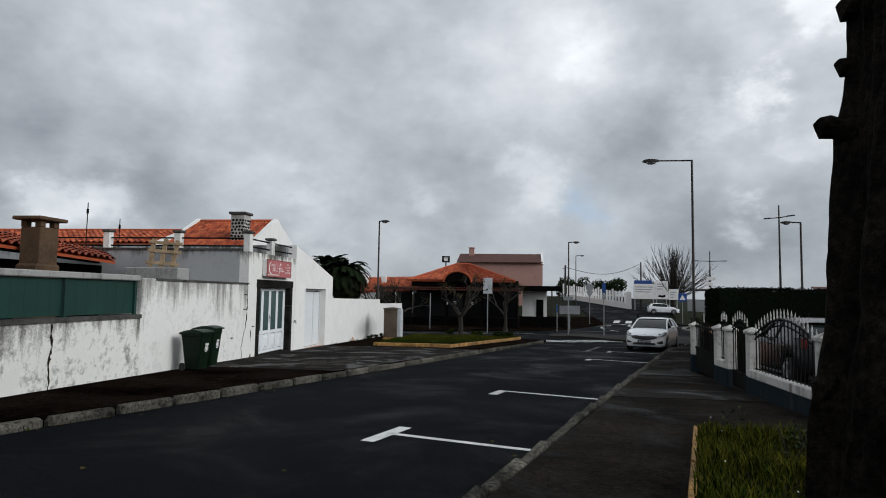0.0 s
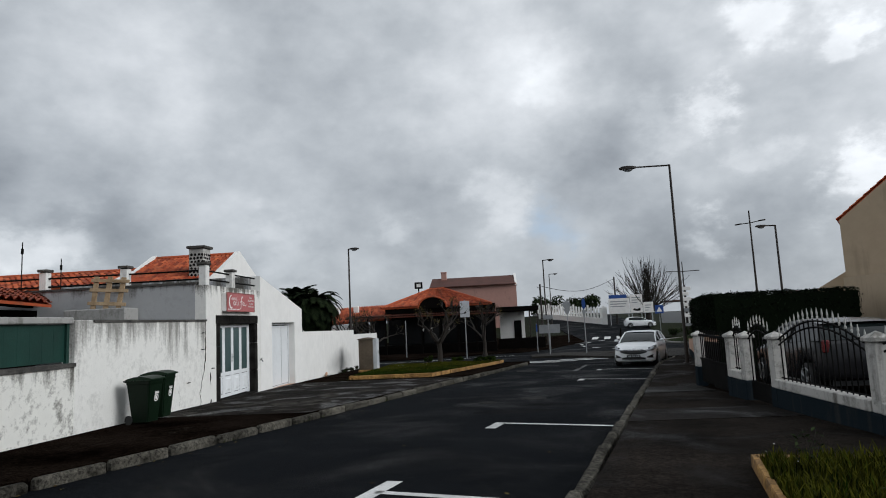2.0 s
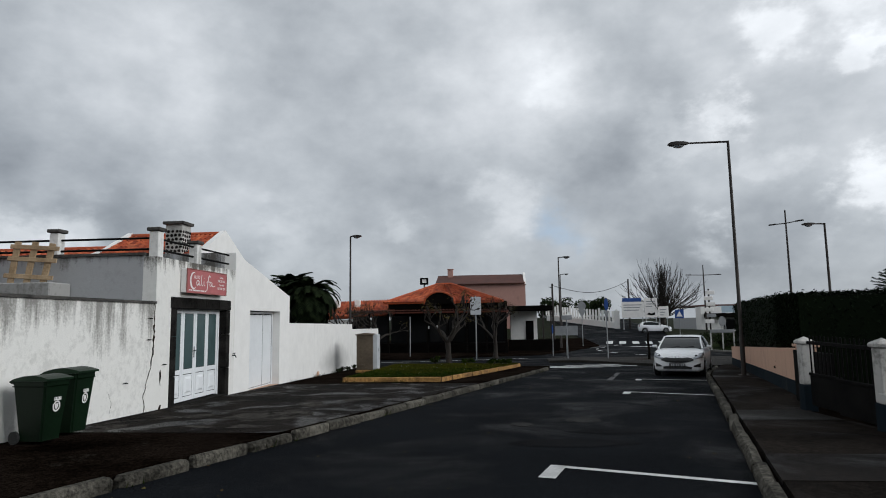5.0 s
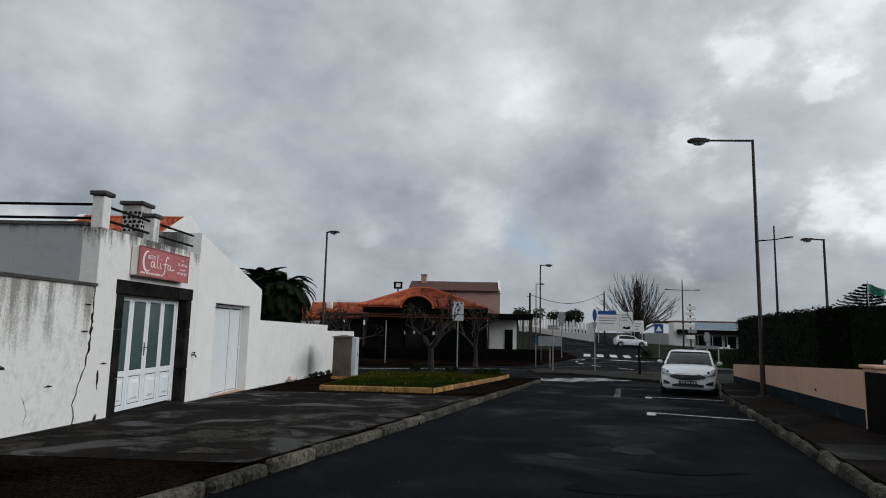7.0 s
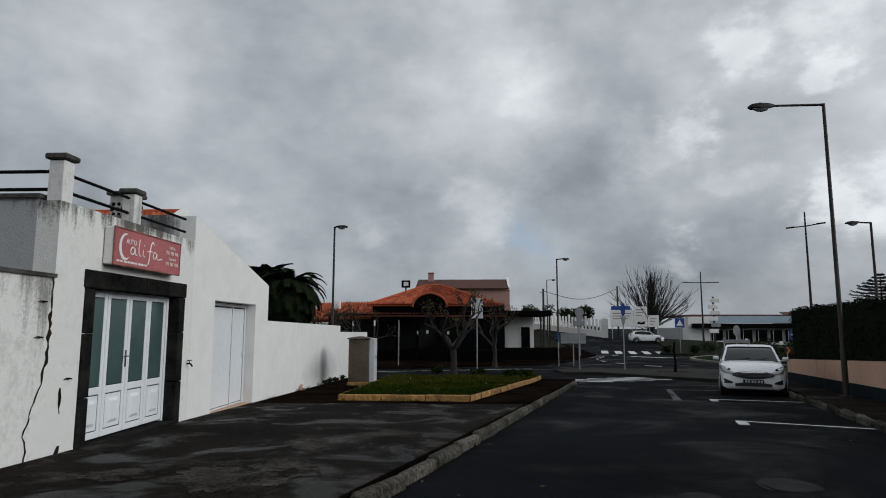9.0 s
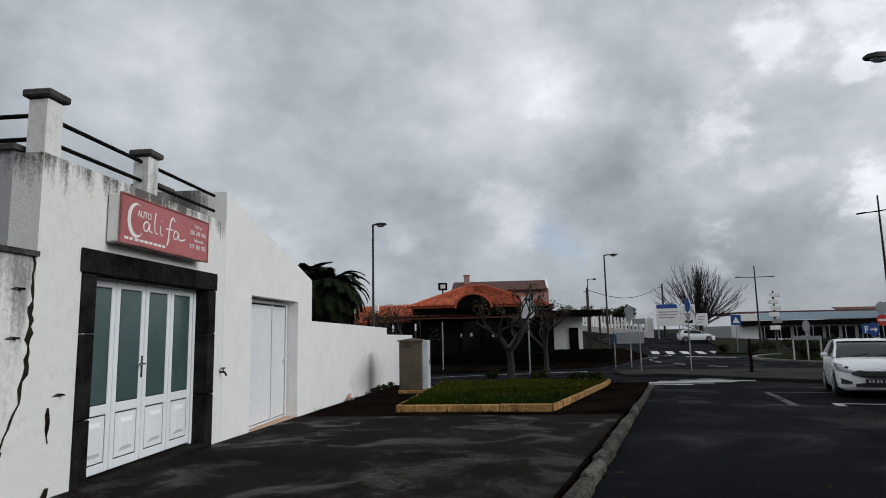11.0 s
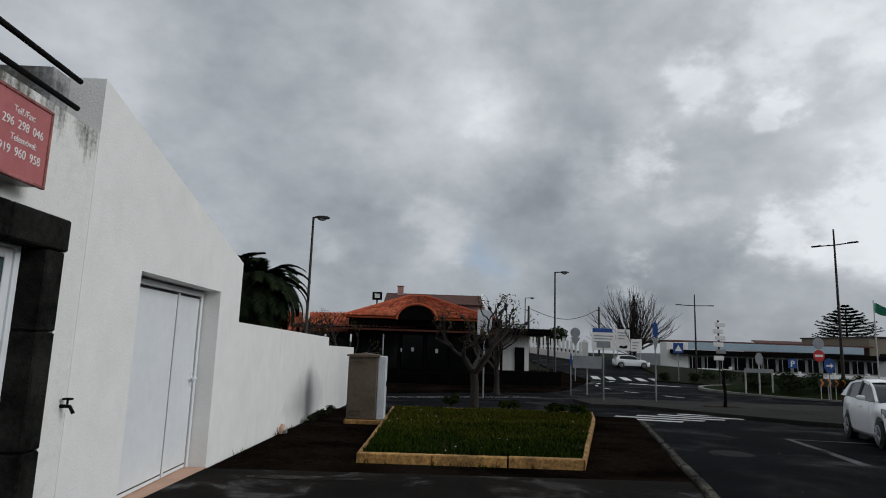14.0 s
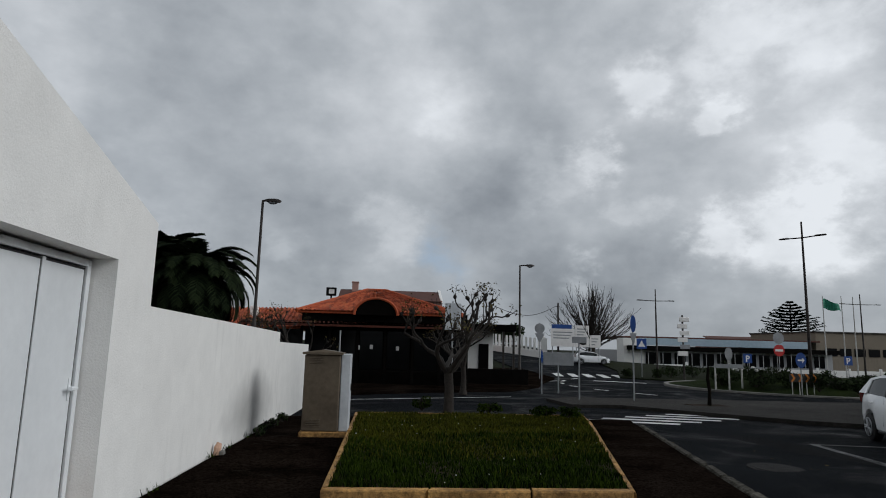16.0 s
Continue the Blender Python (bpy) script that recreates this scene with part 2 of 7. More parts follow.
ASPHALT = rough_surface("asphalt", (0.0042, 0.0050, 0.0065), (0.0102, 0.0118, 0.0140), 0.9, 0.35, 30.0, 0.6, 160.0, spec=0.022, wet=(0.45, 0.45, 0.66, 0.45), grit=0.6, worn=(0.5, 0.62, 0.74, (0.020, 0.021, 0.023)))
PATCHED = rough_surface("repaired_asphalt", (0.004, 0.0042, 0.005), (0.0125, 0.0130, 0.0142), 0.9, 0.8, 40.0, 0.6, 160.0, spec=0.03, grit=0.5)
PAVING = rough_surface("worn_pavement", (0.0020, 0.0012, 0.0008), (0.0170, 0.0125, 0.0098), 0.92, 0.6, 9.0, 0.7, 120.0, spec=0.0, wet=(0.7, 0.48, 0.66, 0.7), grit=0.8, worn=(0.9, 0.60, 0.72, (0.026, 0.022, 0.018)))
FORECOURT = rough_surface("forecourt_concrete", (0.0020, 0.0014, 0.0010), (0.018, 0.014, 0.011), 0.85, 0.9, 9.0, 0.9, 110.0, spec=0.05, wet=(0.9, 0.50, 0.60, 0.32), grit=0.8, worn=(0.75, 0.56, 0.66, (0.060, 0.054, 0.046)))
CAST = rough_surface("damp_cast_pavement", (0.0045, 0.0036, 0.0029), (0.0290, 0.0235, 0.0195), 0.9, 0.7, 9.0, 0.7, 120.0, spec=0.02, wet=(0.6, 0.46, 0.62, 0.45), grit=0.7)
YARD = rough_surface("damp_cast_slab", (0.007, 0.0065, 0.0056), (0.032, 0.030, 0.027), 0.85, 0.9, 10.0, 0.5, 100.0, spec=0.1, wet=(0.6, 0.45, 0.62, 0.5), grit=0.6)
ISLAND = rough_surface("brown_grey_paving", (0.012, 0.011, 0.0095), (0.036, 0.033, 0.029), 0.85, 0.5, 9.0, 0.5, 120.0, spec=0.1, grit=0.5)
SLAB = rough_surface("pale_concrete", (0.12, 0.115, 0.10), (0.24, 0.23, 0.21), 0.8, 0.9, 10.0, 0.4, 100.0, wet=(0.6, 0.5, 0.66, 0.35))
KERB = rough_surface("mossy_kerb_stone", (0.014, 0.013, 0.010), (0.125, 0.116, 0.096), 0.9, 1.6, 14.0, 0.8, 80.0, rand=0.6, spec=0.1, grit=0.6)
YELLOW = rough_surface("yellow_painted_kerb", (0.10, 0.048, 0.014), (0.54, 0.30, 0.09), 0.8, 2.6, 14.0, 0.6, 80.0, rand=0.3, grit=0.4)
PAINT = rough_surface("road_paint", (0.42, 0.42, 0.41), (0.80, 0.80, 0.78), 0.7, 2.0, 35.0, 0.4, 150.0)
PAINT_OLD = rough_surface("worn_road_paint", (0.008, 0.008, 0.009), (0.14, 0.14, 0.14), 0.7, 3.0, 22.0, 0.4, 150.0)
EARTH = rough_surface("soil_and_rough_grass", (0.004, 0.006, 0.002), (0.015, 0.019, 0.007), 0.9, 0.05, 3.0, 0.6, 25.0, spec=0.05)
SOIL = rough_surface("garden_soil", (0.012, 0.009, 0.006), (0.04, 0.03, 0.02), 0.95, 1.2, 14.0, 0.9, 40.0, spec=0.05)
WHITE_WALL = plaster("white_plaster", (0.80, 0.79, 0.76), 0.12)


def painted_shadow(m, centre, size, depth):
    """A soft grey cast shadow painted into a wall's colour, uneven at its edge."""
    nt = m.node_tree
    p = nt.nodes["Principled BSDF"]
    vec = coords(nt, world=True)
    off = nt.nodes.new("ShaderNodeMapping")
    off.vector_type = "TEXTURE"
    off.inputs["Location"].default_value, off.inputs["Scale"].default_value = centre, size
    nt.links.new(vec, off.inputs[0])
    ball = nt.nodes.new("ShaderNodeVectorMath")
    ball.operation = "LENGTH"
    nt.links.new(off.outputs[0], ball.inputs[0])
    r = ramp(nt, [(0.25, grey(depth)), (1.0, grey(0.0))])
    nt.links.new(maths(nt, "ADD", ball.outputs["Value"], maths(nt, "MULTIPLY", maths(nt, "SUBTRACT", noise_of(nt, vec, 2.5), 0.5), 0.45)), r.inputs[0])
    old = p.inputs["Base Color"].links[0].from_socket
    nt.links.new(mix(nt, r.outputs[0], old, (0.10, 0.10, 0.10)), p.inputs["Base Color"])


# Soft shadow of the utility cabinet, painted into the white wall's colour.
painted_shadow(WHITE_WALL, (-7.65, 29.4, -0.25), (3.0, 2.5, 0.75), 0.5)
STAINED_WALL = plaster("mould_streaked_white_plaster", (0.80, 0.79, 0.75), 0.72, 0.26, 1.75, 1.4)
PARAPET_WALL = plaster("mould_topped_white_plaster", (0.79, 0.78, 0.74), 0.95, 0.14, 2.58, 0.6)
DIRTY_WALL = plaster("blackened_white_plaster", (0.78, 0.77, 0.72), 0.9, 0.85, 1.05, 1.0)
BEAM_WALL = plaster("mottled_grey_beam", (0.34, 0.335, 0.32), 0.9, 0.7)
POST_WALL = plaster("stained_post_plaster", (0.76, 0.75, 0.72), 0.8, 0.3)
MOULD = rough_surface("black_mould_in_a_crack", (0.004, 0.0035, 0.003), (0.045, 0.034, 0.024), 0.95, 3.0, 30.0, 0.6, 80.0, spec=0.05)
HALL_WALL = plaster("dull_beige_render", (0.22, 0.185, 0.14), 0.3)
CLEAN_WALL = plaster("fresh_white_plaster", (0.82, 0.81, 0.78), 0.05)
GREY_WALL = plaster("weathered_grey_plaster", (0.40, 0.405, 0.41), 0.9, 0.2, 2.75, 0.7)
COPING = rough_surface("black_mould_coping", (0.010, 0.0095, 0.0085), (0.10, 0.094, 0.085), 0.9, 2.5, 12.0, 0.7, 60.0)
BASALT = rough_surface("basalt_stone", (0.0022, 0.0020, 0.0018), (0.026, 0.0245, 0.0225), 0.88, 3.0, 16.0, 0.7, 70.0, spec=0.05)
STONE_LIGHT = rough_surface("pale_mortar", (0.30, 0.29, 0.27), (0.5, 0.49, 0.46), 0.9, 3.0, 20.0, 0.5, 70.0)
PINK_WALL = plaster("salmon_plaster", (0.60, 0.38, 0.27), 0.35)
BLUE_GREY = plaster("blue_grey_plinth_paint", (0.013, 0.020, 0.026), 0.4, spec=0.03)
BEIGE_WALL = plaster("beige_plaster", (0.50, 0.39, 0.27), 0.2)
FENCE_WHITE = plaster("flaking_white_paint", (0.52, 0.505, 0.475), 0.85, 0.8)
ROSE_WALL = plaster("rose_plaster", (0.42, 0.24, 0.20), 0.3)
TILE = tiled("clay_roof_tile")
RED_ROOF = rough_surface("dull_red_roofing", (0.055, 0.020, 0.014), (0.10, 0.036, 0.025), 0.8, 0.6, 8.0, 0.3, 30.0)
# Near-black base colour shared by tavern, shed wall and canopies.
DARK_TIMBER = rough_surface("near_black_timber", (0.002, 0.0018, 0.0016), (0.006, 0.005, 0.0045), 0.85, 2.0, 18.0, 0.3, 60.0, spec=0.03)
BROWN_RENDER = rough_surface("brown_render", (0.045, 0.026, 0.013), (0.12, 0.070, 0.034), 0.9, 1.5, 14.0, 0.5, 60.0)
UPVC = rough_surface("white_plastic_door", (0.72, 0.74, 0.75), (0.80, 0.82, 0.83), 0.32, 0.8, 6.0, 0.03, 40.0)
ALU_WHITE = rough_surface("white_painted_aluminium", (0.66, 0.68, 0.69), (0.76, 0.78, 0.79), 0.42, 0.7, 8.0, 0.03, 40.0)
SEAL = material("black_rubber_seal", (0.012, 0.012, 0.012), 0.6)
GREEN_SHEET = rough_surface("green_metal_sheet", (0.003, 0.026, 0.019), (0.007, 0.044, 0.032), 0.5, 0.9, 10.0, 0.15, 40.0)
BIN_GREEN = rough_surface("dark_green_plastic", (0.0010, 0.0055, 0.0018), (0.0026, 0.013, 0.004), 0.5, 1.5, 25.0, 0.12, 90.0, spec=0.15)
BIN_LID = rough_surface("green_plastic_lid", (0.0012, 0.008, 0.0025), (0.0036, 0.018, 0.006), 0.45, 1.5, 25.0, 0.1, 90.0, spec=0.2)
RUBBER = rough_surface("black_rubber", (0.010, 0.010, 0.010), (0.022, 0.022, 0.022), 0.75, 3.0, 30.0, 0.2, 80.0)
IRON = rough_surface("black_painted_iron", (0.004, 0.004, 0.004), (0.011, 0.0105, 0.010), 0.6, 3.0, 30.0, 0.2, 90.0, spec=0.03)
SPEAR = rough_surface("white_painted_iron", (0.34, 0.33, 0.31), (0.60, 0.59, 0.56), 0.5, 6.0, 50.0, 0.2, 90.0)
RUSTY = rough_surface("dark_rusted_pole", (0.012, 0.010, 0.009), (0.040, 0.032, 0.027), 0.6, 2.0, 26.0, 0.2, 90.0, metal=0.3)
GALV = rough_surface("galvanised_steel", (0.24, 0.25, 0.26), (0.38, 0.39, 0.40), 0.45, 2.0, 20.0, 0.08, 80.0, metal=0.6)
STEEL = rough_surface("bright_steel", (0.5, 0.5, 0.5), (0.66, 0.66, 0.66), 0.28, 2.0, 20.0, 0.03, 80.0, metal=1.0)
CABINET_TAN = rough_surface("sun_bleached_cabinet_plastic", (0.062, 0.045, 0.029), (0.120, 0.092, 0.060), 0.6, 1.8, 12.0, 0.15, 60.0)
CABINET_GREY = rough_surface("pale_cabinet_plastic", (0.42, 0.44, 0.46), (0.56, 0.58, 0.60), 0.5, 1.8, 12.0, 0.1, 60.0)
SIGN_RED = rough_surface("faded_red_sign_face", (0.34, 0.085, 0.085), (0.46, 0.14, 0.14), 0.45, 1.2, 14.0, 0.05, 50.0)
SIGN_WHITE = rough_surface("white_sign_film", (0.68, 0.66, 0.64), (0.82, 0.80, 0.78), 0.5, 2.0, 20.0, 0.05, 50.0)
SIGN_BLUE = rough_surface("blue_sign_film", (0.010, 0.045, 0.19), (0.016, 0.07, 0.28), 0.4, 2.0, 12.0, 0.03, 50.0)
SIGN_STOP = rough_surface("red_sign_film", (0.38, 0.015, 0.015), (0.5, 0.03, 0.025), 0.4, 2.0, 12.0, 0.03, 50.0)
SIGN_ORANGE = rough_surface("orange_sign_film", (0.5, 0.16, 0.02), (0.62, 0.22, 0.03), 0.4, 2.0, 12.0, 0.03, 50.0)
SIGN_BACK = rough_surface("grey_sign_back", (0.20, 0.21, 0.22), (0.30, 0.31, 0.32), 0.5, 1.5, 10.0, 0.05, 50.0, metal=0.3)
BLUE_PANEL = rough_surface("pale_blue_cladding", (0.28, 0.37, 0.44), (0.38, 0.48, 0.55), 0.5, 0.2, 3.0, 0.1, 20.0)
WOOD_RAW = rough_surface("raw_pallet_wood", (0.22, 0.15, 0.08), (0.42, 0.31, 0.19), 0.8, 3.0, 30.0, 0.4, 70.0)
CAR_WHITE = rough_surface("white_car_paint", (0.84, 0.85, 0.86), (0.88, 0.89, 0.90), 0.16, 0.8, 5.0, 0.0, 30.0, spec=0.7)
# Dark paint that puts the yard's shadow into a silver car's colour.
CAR_SHADED = rough_surface("shaded_car_paint", (0.012, 0.012, 0.013), (0.020, 0.020, 0.022), 0.25, 0.8, 5.0, 0.0, 30.0, spec=0.3)
CAR_BLACK = material("black_car_trim", (0.010, 0.010, 0.011), 0.38)
CHROME = material("chrome", (0.75, 0.75, 0.76), 0.12, 1.0)
CAR_GLASS = material("tinted_car_glass", (0.010, 0.014, 0.014), 0.05, 0.0, 0.35)
DARK_GLASS = material("dark_window_glass", (0.004, 0.0045, 0.005), 0.10, 0.0, 0.12)
FROSTED = rough_surface("grey_green_obscured_glass", (0.045, 0.075, 0.075), (0.075, 0.115, 0.115), 0.18, 0.5, 3.0, 0.02, 40.0, spec=0.6)
LENS_RED = material("red_lamp_lens", (0.10, 0.006, 0.006), 0.2)
LENS_CLEAR = material("clear_lamp_lens", (0.30, 0.32, 0.34), 0.10, 0.3, 0.8)
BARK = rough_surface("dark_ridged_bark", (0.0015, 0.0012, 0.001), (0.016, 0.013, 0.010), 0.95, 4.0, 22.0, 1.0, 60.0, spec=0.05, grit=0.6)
TWIG = rough_surface("grey_brown_twigs", (0.008, 0.006, 0.0045), (0.034, 0.027, 0.021), 0.9, 2.0, 16.0, 0.5, 60.0)
GRASS = leafy("meadow_grass", (0.0015, 0.006, 0.0005), (0.030, 0.050, 0.003))
DRY_GRASS = leafy("yellowing_grass", (0.016, 0.020, 0.002), (0.085, 0.084, 0.008))
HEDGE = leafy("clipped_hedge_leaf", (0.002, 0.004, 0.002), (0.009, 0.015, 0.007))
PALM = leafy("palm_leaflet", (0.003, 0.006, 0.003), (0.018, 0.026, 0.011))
CONIFER = leafy("conifer_needles", (0.006, 0.012, 0.007), (0.022, 0.034, 0.020))
BUSH = leafy("dark_shrub_leaf", (0.008, 0.014, 0.006), (0.034, 0.048, 0.020))
BUD = leafy("olive_and_rust_leaf", (0.05, 0.035, 0.015), (0.10, 0.085, 0.03))
FLAG = rough_surface("green_flag_cloth", (0.015, 0.14, 0.085), (0.03, 0.22, 0.14), 0.8, 2.0, 10.0, 0.1, 60.0)
FLOWER = material("white_petals", (0.75, 0.75, 0.72), 0.7)
IRON_LID = rough_surface("cast_iron_cover", (0.004, 0.004, 0.004), (0.022, 0.021, 0.019), 0.8, 5.0, 40.0, 0.7, 90.0, spec=0.15)


# ---- mesh helpers ----
class Mesh:
    """Gathers vertices and faces of one part."""

    def __init__(self):
        self.v, self.f = [], []

    def add(self, verts, faces):
        k = len(self.v)
        self.v += [tuple(p) for p in verts]
        self.f += [tuple(i + k for i in q) for q in faces]
        return self

    def box(self, x0, x1, y0, y1, z0, z1, m=None):
        c = [Vector((x, y, z)) for z in (z0, z1) for x, y in ((x0, y0), (x1, y0), (x1, y1), (x0, y1))]
        if m is not None:
            c = [m @ p for p in c]
        return self.add(c, [(3, 2, 1, 0), (4, 5, 6, 7), (0, 1, 5, 4), (1, 2, 6, 5), (2, 3, 7, 6), (3, 0, 4, 7)])

    def cham(self, x0, x1, y0, y1, z0, z1, b=0.01, m=None):
        """A box with chamfered edges all round."""
        pts, keys = [], {}
        for sx in (0, 1):
            for sy in (0, 1):
                for sz in (0, 1):
                    c = ((x0, x1)[sx], (y0, y1)[sy], (z0, z1)[sz])
                    i = (1 - 2 * sx, 1 - 2 * sy, 1 - 2 * sz)
                    for a in range(3):
                        p = Vector([c[k] + (0 if k == a else i[k] * b) for k in range(3)])
                        keys[(sx, sy, sz, a)] = len(pts)
                        pts.append(m @ p if m is not None else p)
        f = []
        for a in range(3):
            u, w = [k for k in range(3) if k != a]
            for s in (0, 1):
                loop = []
                for du, dw in ((0, 0), (1, 0), (1, 1), (0, 1)):
                    q = [0, 0, 0]
                    q[a], q[u], q[w] = s, du, dw
                    loop.append(keys[(*q, a)])
                flip = (s == 1) == (a == 1)
                f.append(tuple(reversed(loop)) if flip else tuple(loop))
        for a in range(3):
            u, w = [k for k in range(3) if k != a]
            for du in (0, 1):
                for dw in (0, 1):
                    q0, q1 = [0, 0, 0], [0, 0, 0]
                    q0[a], q1[a] = 0, 1
                    q0[u] = q1[u] = du
                    q0[w] = q1[w] = dw
                    f.append((keys[(*q0, u)], keys[(*q1, u)], keys[(*q1, w)], keys[(*q0, w)]))
        for sx in (0, 1):
            for sy in (0, 1):
                for sz in (0, 1):
                    f.append(tuple(keys[(sx, sy, sz, a)] for a in range(3)))
        return self.add(pts, f)

    def tube(self, path, radii, n=8, cap=True):
        """A tube along points with a radius at each."""
        path = [Vector(p) for p in path]
        rings, ref = [], None
        for i, p in enumerate(path):
            d = (path[min(i + 1, len(path) - 1)] - path[max(i - 1, 0)]).normalized()
            if ref is None:
                ref = d.orthogonal().normalized()
            ref = (ref - d * ref.dot(d))
            ref = ref.normalized() if ref.length > 1e-5 else d.orthogonal().normalized()
            o = d.cross(ref)
            r = radii[i] if isinstance(radii, (list, tuple)) else radii
            rings.append([p + (ref * math.cos(2 * math.pi * k / n) + o * math.sin(2 * math.pi * k / n)) * r for k in range(n)])
        f = [(i * n + k, i * n + (k + 1) % n, (i + 1) * n + (k + 1) % n, (i + 1) * n + k) for i in range(len(path) - 1) for k in range(n)]
        if cap:
            f += [tuple(reversed(range(n))), tuple(range((len(path) - 1) * n, len(path) * n))]
        return self.add([q for r in rings for q in r], f)

    def disc(self, centre, axis, r, depth, n=24, sx=1.0):
        """A flat round plate; axis is its facing direction."""
        a = Vector(axis).normalized()
        up = Vector((0, 0, 1)) if abs(a.z) < 0.9 else Vector((0, 1, 0))
        u = up.cross(a).normalized()
        w = a.cross(u)
        c = Vector(centre)
        v = [c + a * s * depth / 2 + u * math.cos(2 * math.pi * k / n) * r * sx + w * math.sin(2 * math.pi * k / n) * r for s in (-1, 1) for k in range(n)]
        f = [tuple(reversed(range(n))), tuple(range(n, 2 * n))] + [(k, (k + 1) % n, n + (k + 1) % n, n + k) for k in range(n)]
        return self.add(v, f)

    def prism(self, poly, z0, z1):
        """An upright prism over a plan polygon (counter-clockwise); z0 and z1 are numbers or functions of x, y."""
        n = len(poly)
        lo = [(x, y, z0(x, y) if callable(z0) else z0) for x, y in poly]
        hi = [(x, y, z1(x, y) if callable(z1) else z1) for x, y in poly]
        return self.add(lo + hi, [tuple(reversed(range(n))), tuple(range(n, 2 * n))] + [(k, (k + 1) % n, n + (k + 1) % n, n + k) for k in range(n)])

    def side(self, poly, x0, x1):
        """A prism along x over a polygon in y, z."""
        n = len(poly)
        v = [(x, y, z) for x in (x0, x1) for y, z in poly]
        return self.add(v, [tuple(reversed(range(n))), tuple(range(n, 2 * n))] + [(k, (k + 1) % n, n + (k + 1) % n, n + k) for k in range(n)])

    def data(self, name, mat, smooth=False):
        me = bpy.data.meshes.new(name)
        me.from_pydata(self.v, [], self.f)
        bm = bmesh.new()
        bm.from_mesh(me)
        if len(bm.faces) < 20000:
            bmesh.ops.recalc_face_normals(bm, faces=bm.faces)
        bm.to_mesh(me)
        bm.free()
        me.materials.append(mat)
        if smooth:
            me.polygons.foreach_set("use_smooth", [True] * len(me.polygons))
            me.set_sharp_from_angle(angle=radians(38))
        return me


def part(name, mesh, mat, parent=None, label="", smooth=False):
    """One mesh object under a thing or a part."""
    ob = new(name, mesh.data(name, mat, smooth) if isinstance(mesh, Mesh) else mesh)
    if parent is not None:
        ob.parent = parent
    return tagged(ob, label)


def thing(name, m, label, category, group="", kind=""):
    ob = new(name)
    ob.matrix_world = m
    ob.empty_display_size = 0.1
    return tagged(ob, label, category, group, kind)


def solid(name, mesh, mat, label, category="", group="", kind="", smooth=False):
    """A thing or a piece of the setting that is one mesh."""
    return tagged(part(name, mesh, mat, None, "", smooth), label, category, group, kind)


def lerp(a, b, f):
    return a + (b - a) * f


def smooth_step(a, b, v):
    f = min(1, max(0, (v - a) / (b - a)))
    return f * f * (3 - 2 * f)


# ---- the lie of the land ----
def land(x, y):
    """Height of the road surface."""
    z = -0.027 * max(-40, min(y, 44)) if y < 44 else -1.188
    if y > 44:
        z -= 0.10 * smooth_step(44, 62, y)
    rise = 3.0 * smooth_step(60, 140, y) * (1 - smooth_step(20, 32, x))
    fall = -0.4 * smooth_step(62, 95, y) * smooth_step(22, 34, x)
    return z + rise + fall


def kerb_left(y):
    return max(-7.2, -7.66 + 0.268 * y)


def kerb_right(y):
    return -1.79 + 0.283 * y + (0.040 * (y - 26) ** 1.5 if y > 26 else 0.0)


STREET = math.degrees(math.atan(0.283))      # the street runs this much to the right of +y
PATH = 0.12                                  # pavement above road


def path(x, y):
    return land(x, y) + PATH


def strip(left, right, y0, y1, lift, depth, step=1.0, across=1):
    """A sheet with thickness between two lines x = left(y), right(y), that follows the land."""
    m = Mesh()
    n = max(1, math.ceil((y1 - y0) / step))
    top, low = [], []
    for i in range(n + 1):
        y = lerp(y0, y1, i / n)
        for k in range(across + 1):
            x = lerp(left(y), right(y), k / across)
            top.append((x, y, land(x, y) + lift))
            low.append((x, y, land(x, y) + lift - depth))
    w, t = across + 1, len(top)
    f = []
    for i in range(n):
        for k in range(across):
            a = i * w + k
            f += [(a, a + 1, a + w + 1, a + w), (t + a, t + a + w, t + a + w + 1, t + a + 1)]
        a, b = i * w, i * w + across
        f += [(a, a + w, t + a + w, t + a), (b, t + b, t + b + w, b + w)]
    for k in range(across):
        a, b = k, n * w + k
        f += [(a, t + a, t + a + 1, a + 1), (b, b + 1, t + b + 1, t + b)]
    return m.add(top + low, f)


# ---- ground and roads ----
def ground_sheet():
    """One sheet to the horizon, finer near the walk."""
    xs = [-3000, -1200, -500, -200, -90, -50] + list(range(-30, 101, 5)) + [130, 200, 500, 1200, 3000]
    ys = [-3000, -1000, -300, -100, -40] + list(range(-20, 161, 4)) + [200, 300, 600, 1500, 3000]
    v = [(x, y, land(x, y) - 0.14) for y in ys for x in xs]
    w = len(xs)
    return Mesh().add(v, [(j * w + i, j * w + i + 1, (j + 1) * w + i + 1, (j + 1) * w + i) for j in range(len(ys) - 1) for i in range(w - 1)])


solid("ground", ground_sheet(), EARTH, "rough dark grass and soil reaching to the horizon", "ground", kind="structure")
road_street = solid("road", strip(lambda y: kerb_left(y) - 0.05, lambda y: kerb_right(y) + 0.05, -14, 33.5, 0.0, 0.1, 0.8, 8), ASPHALT,
                    "damp dark asphalt street with patches and white bay lines", "road", kind="structure")
road_cross = solid("road_junction", strip(lambda y: -40, lambda y: 52, 33.5, 76, 0.0, 0.1, 1.5, 30), ASPHALT,
                   "dark wet asphalt of the roundabout and side road", "road", kind="structure")
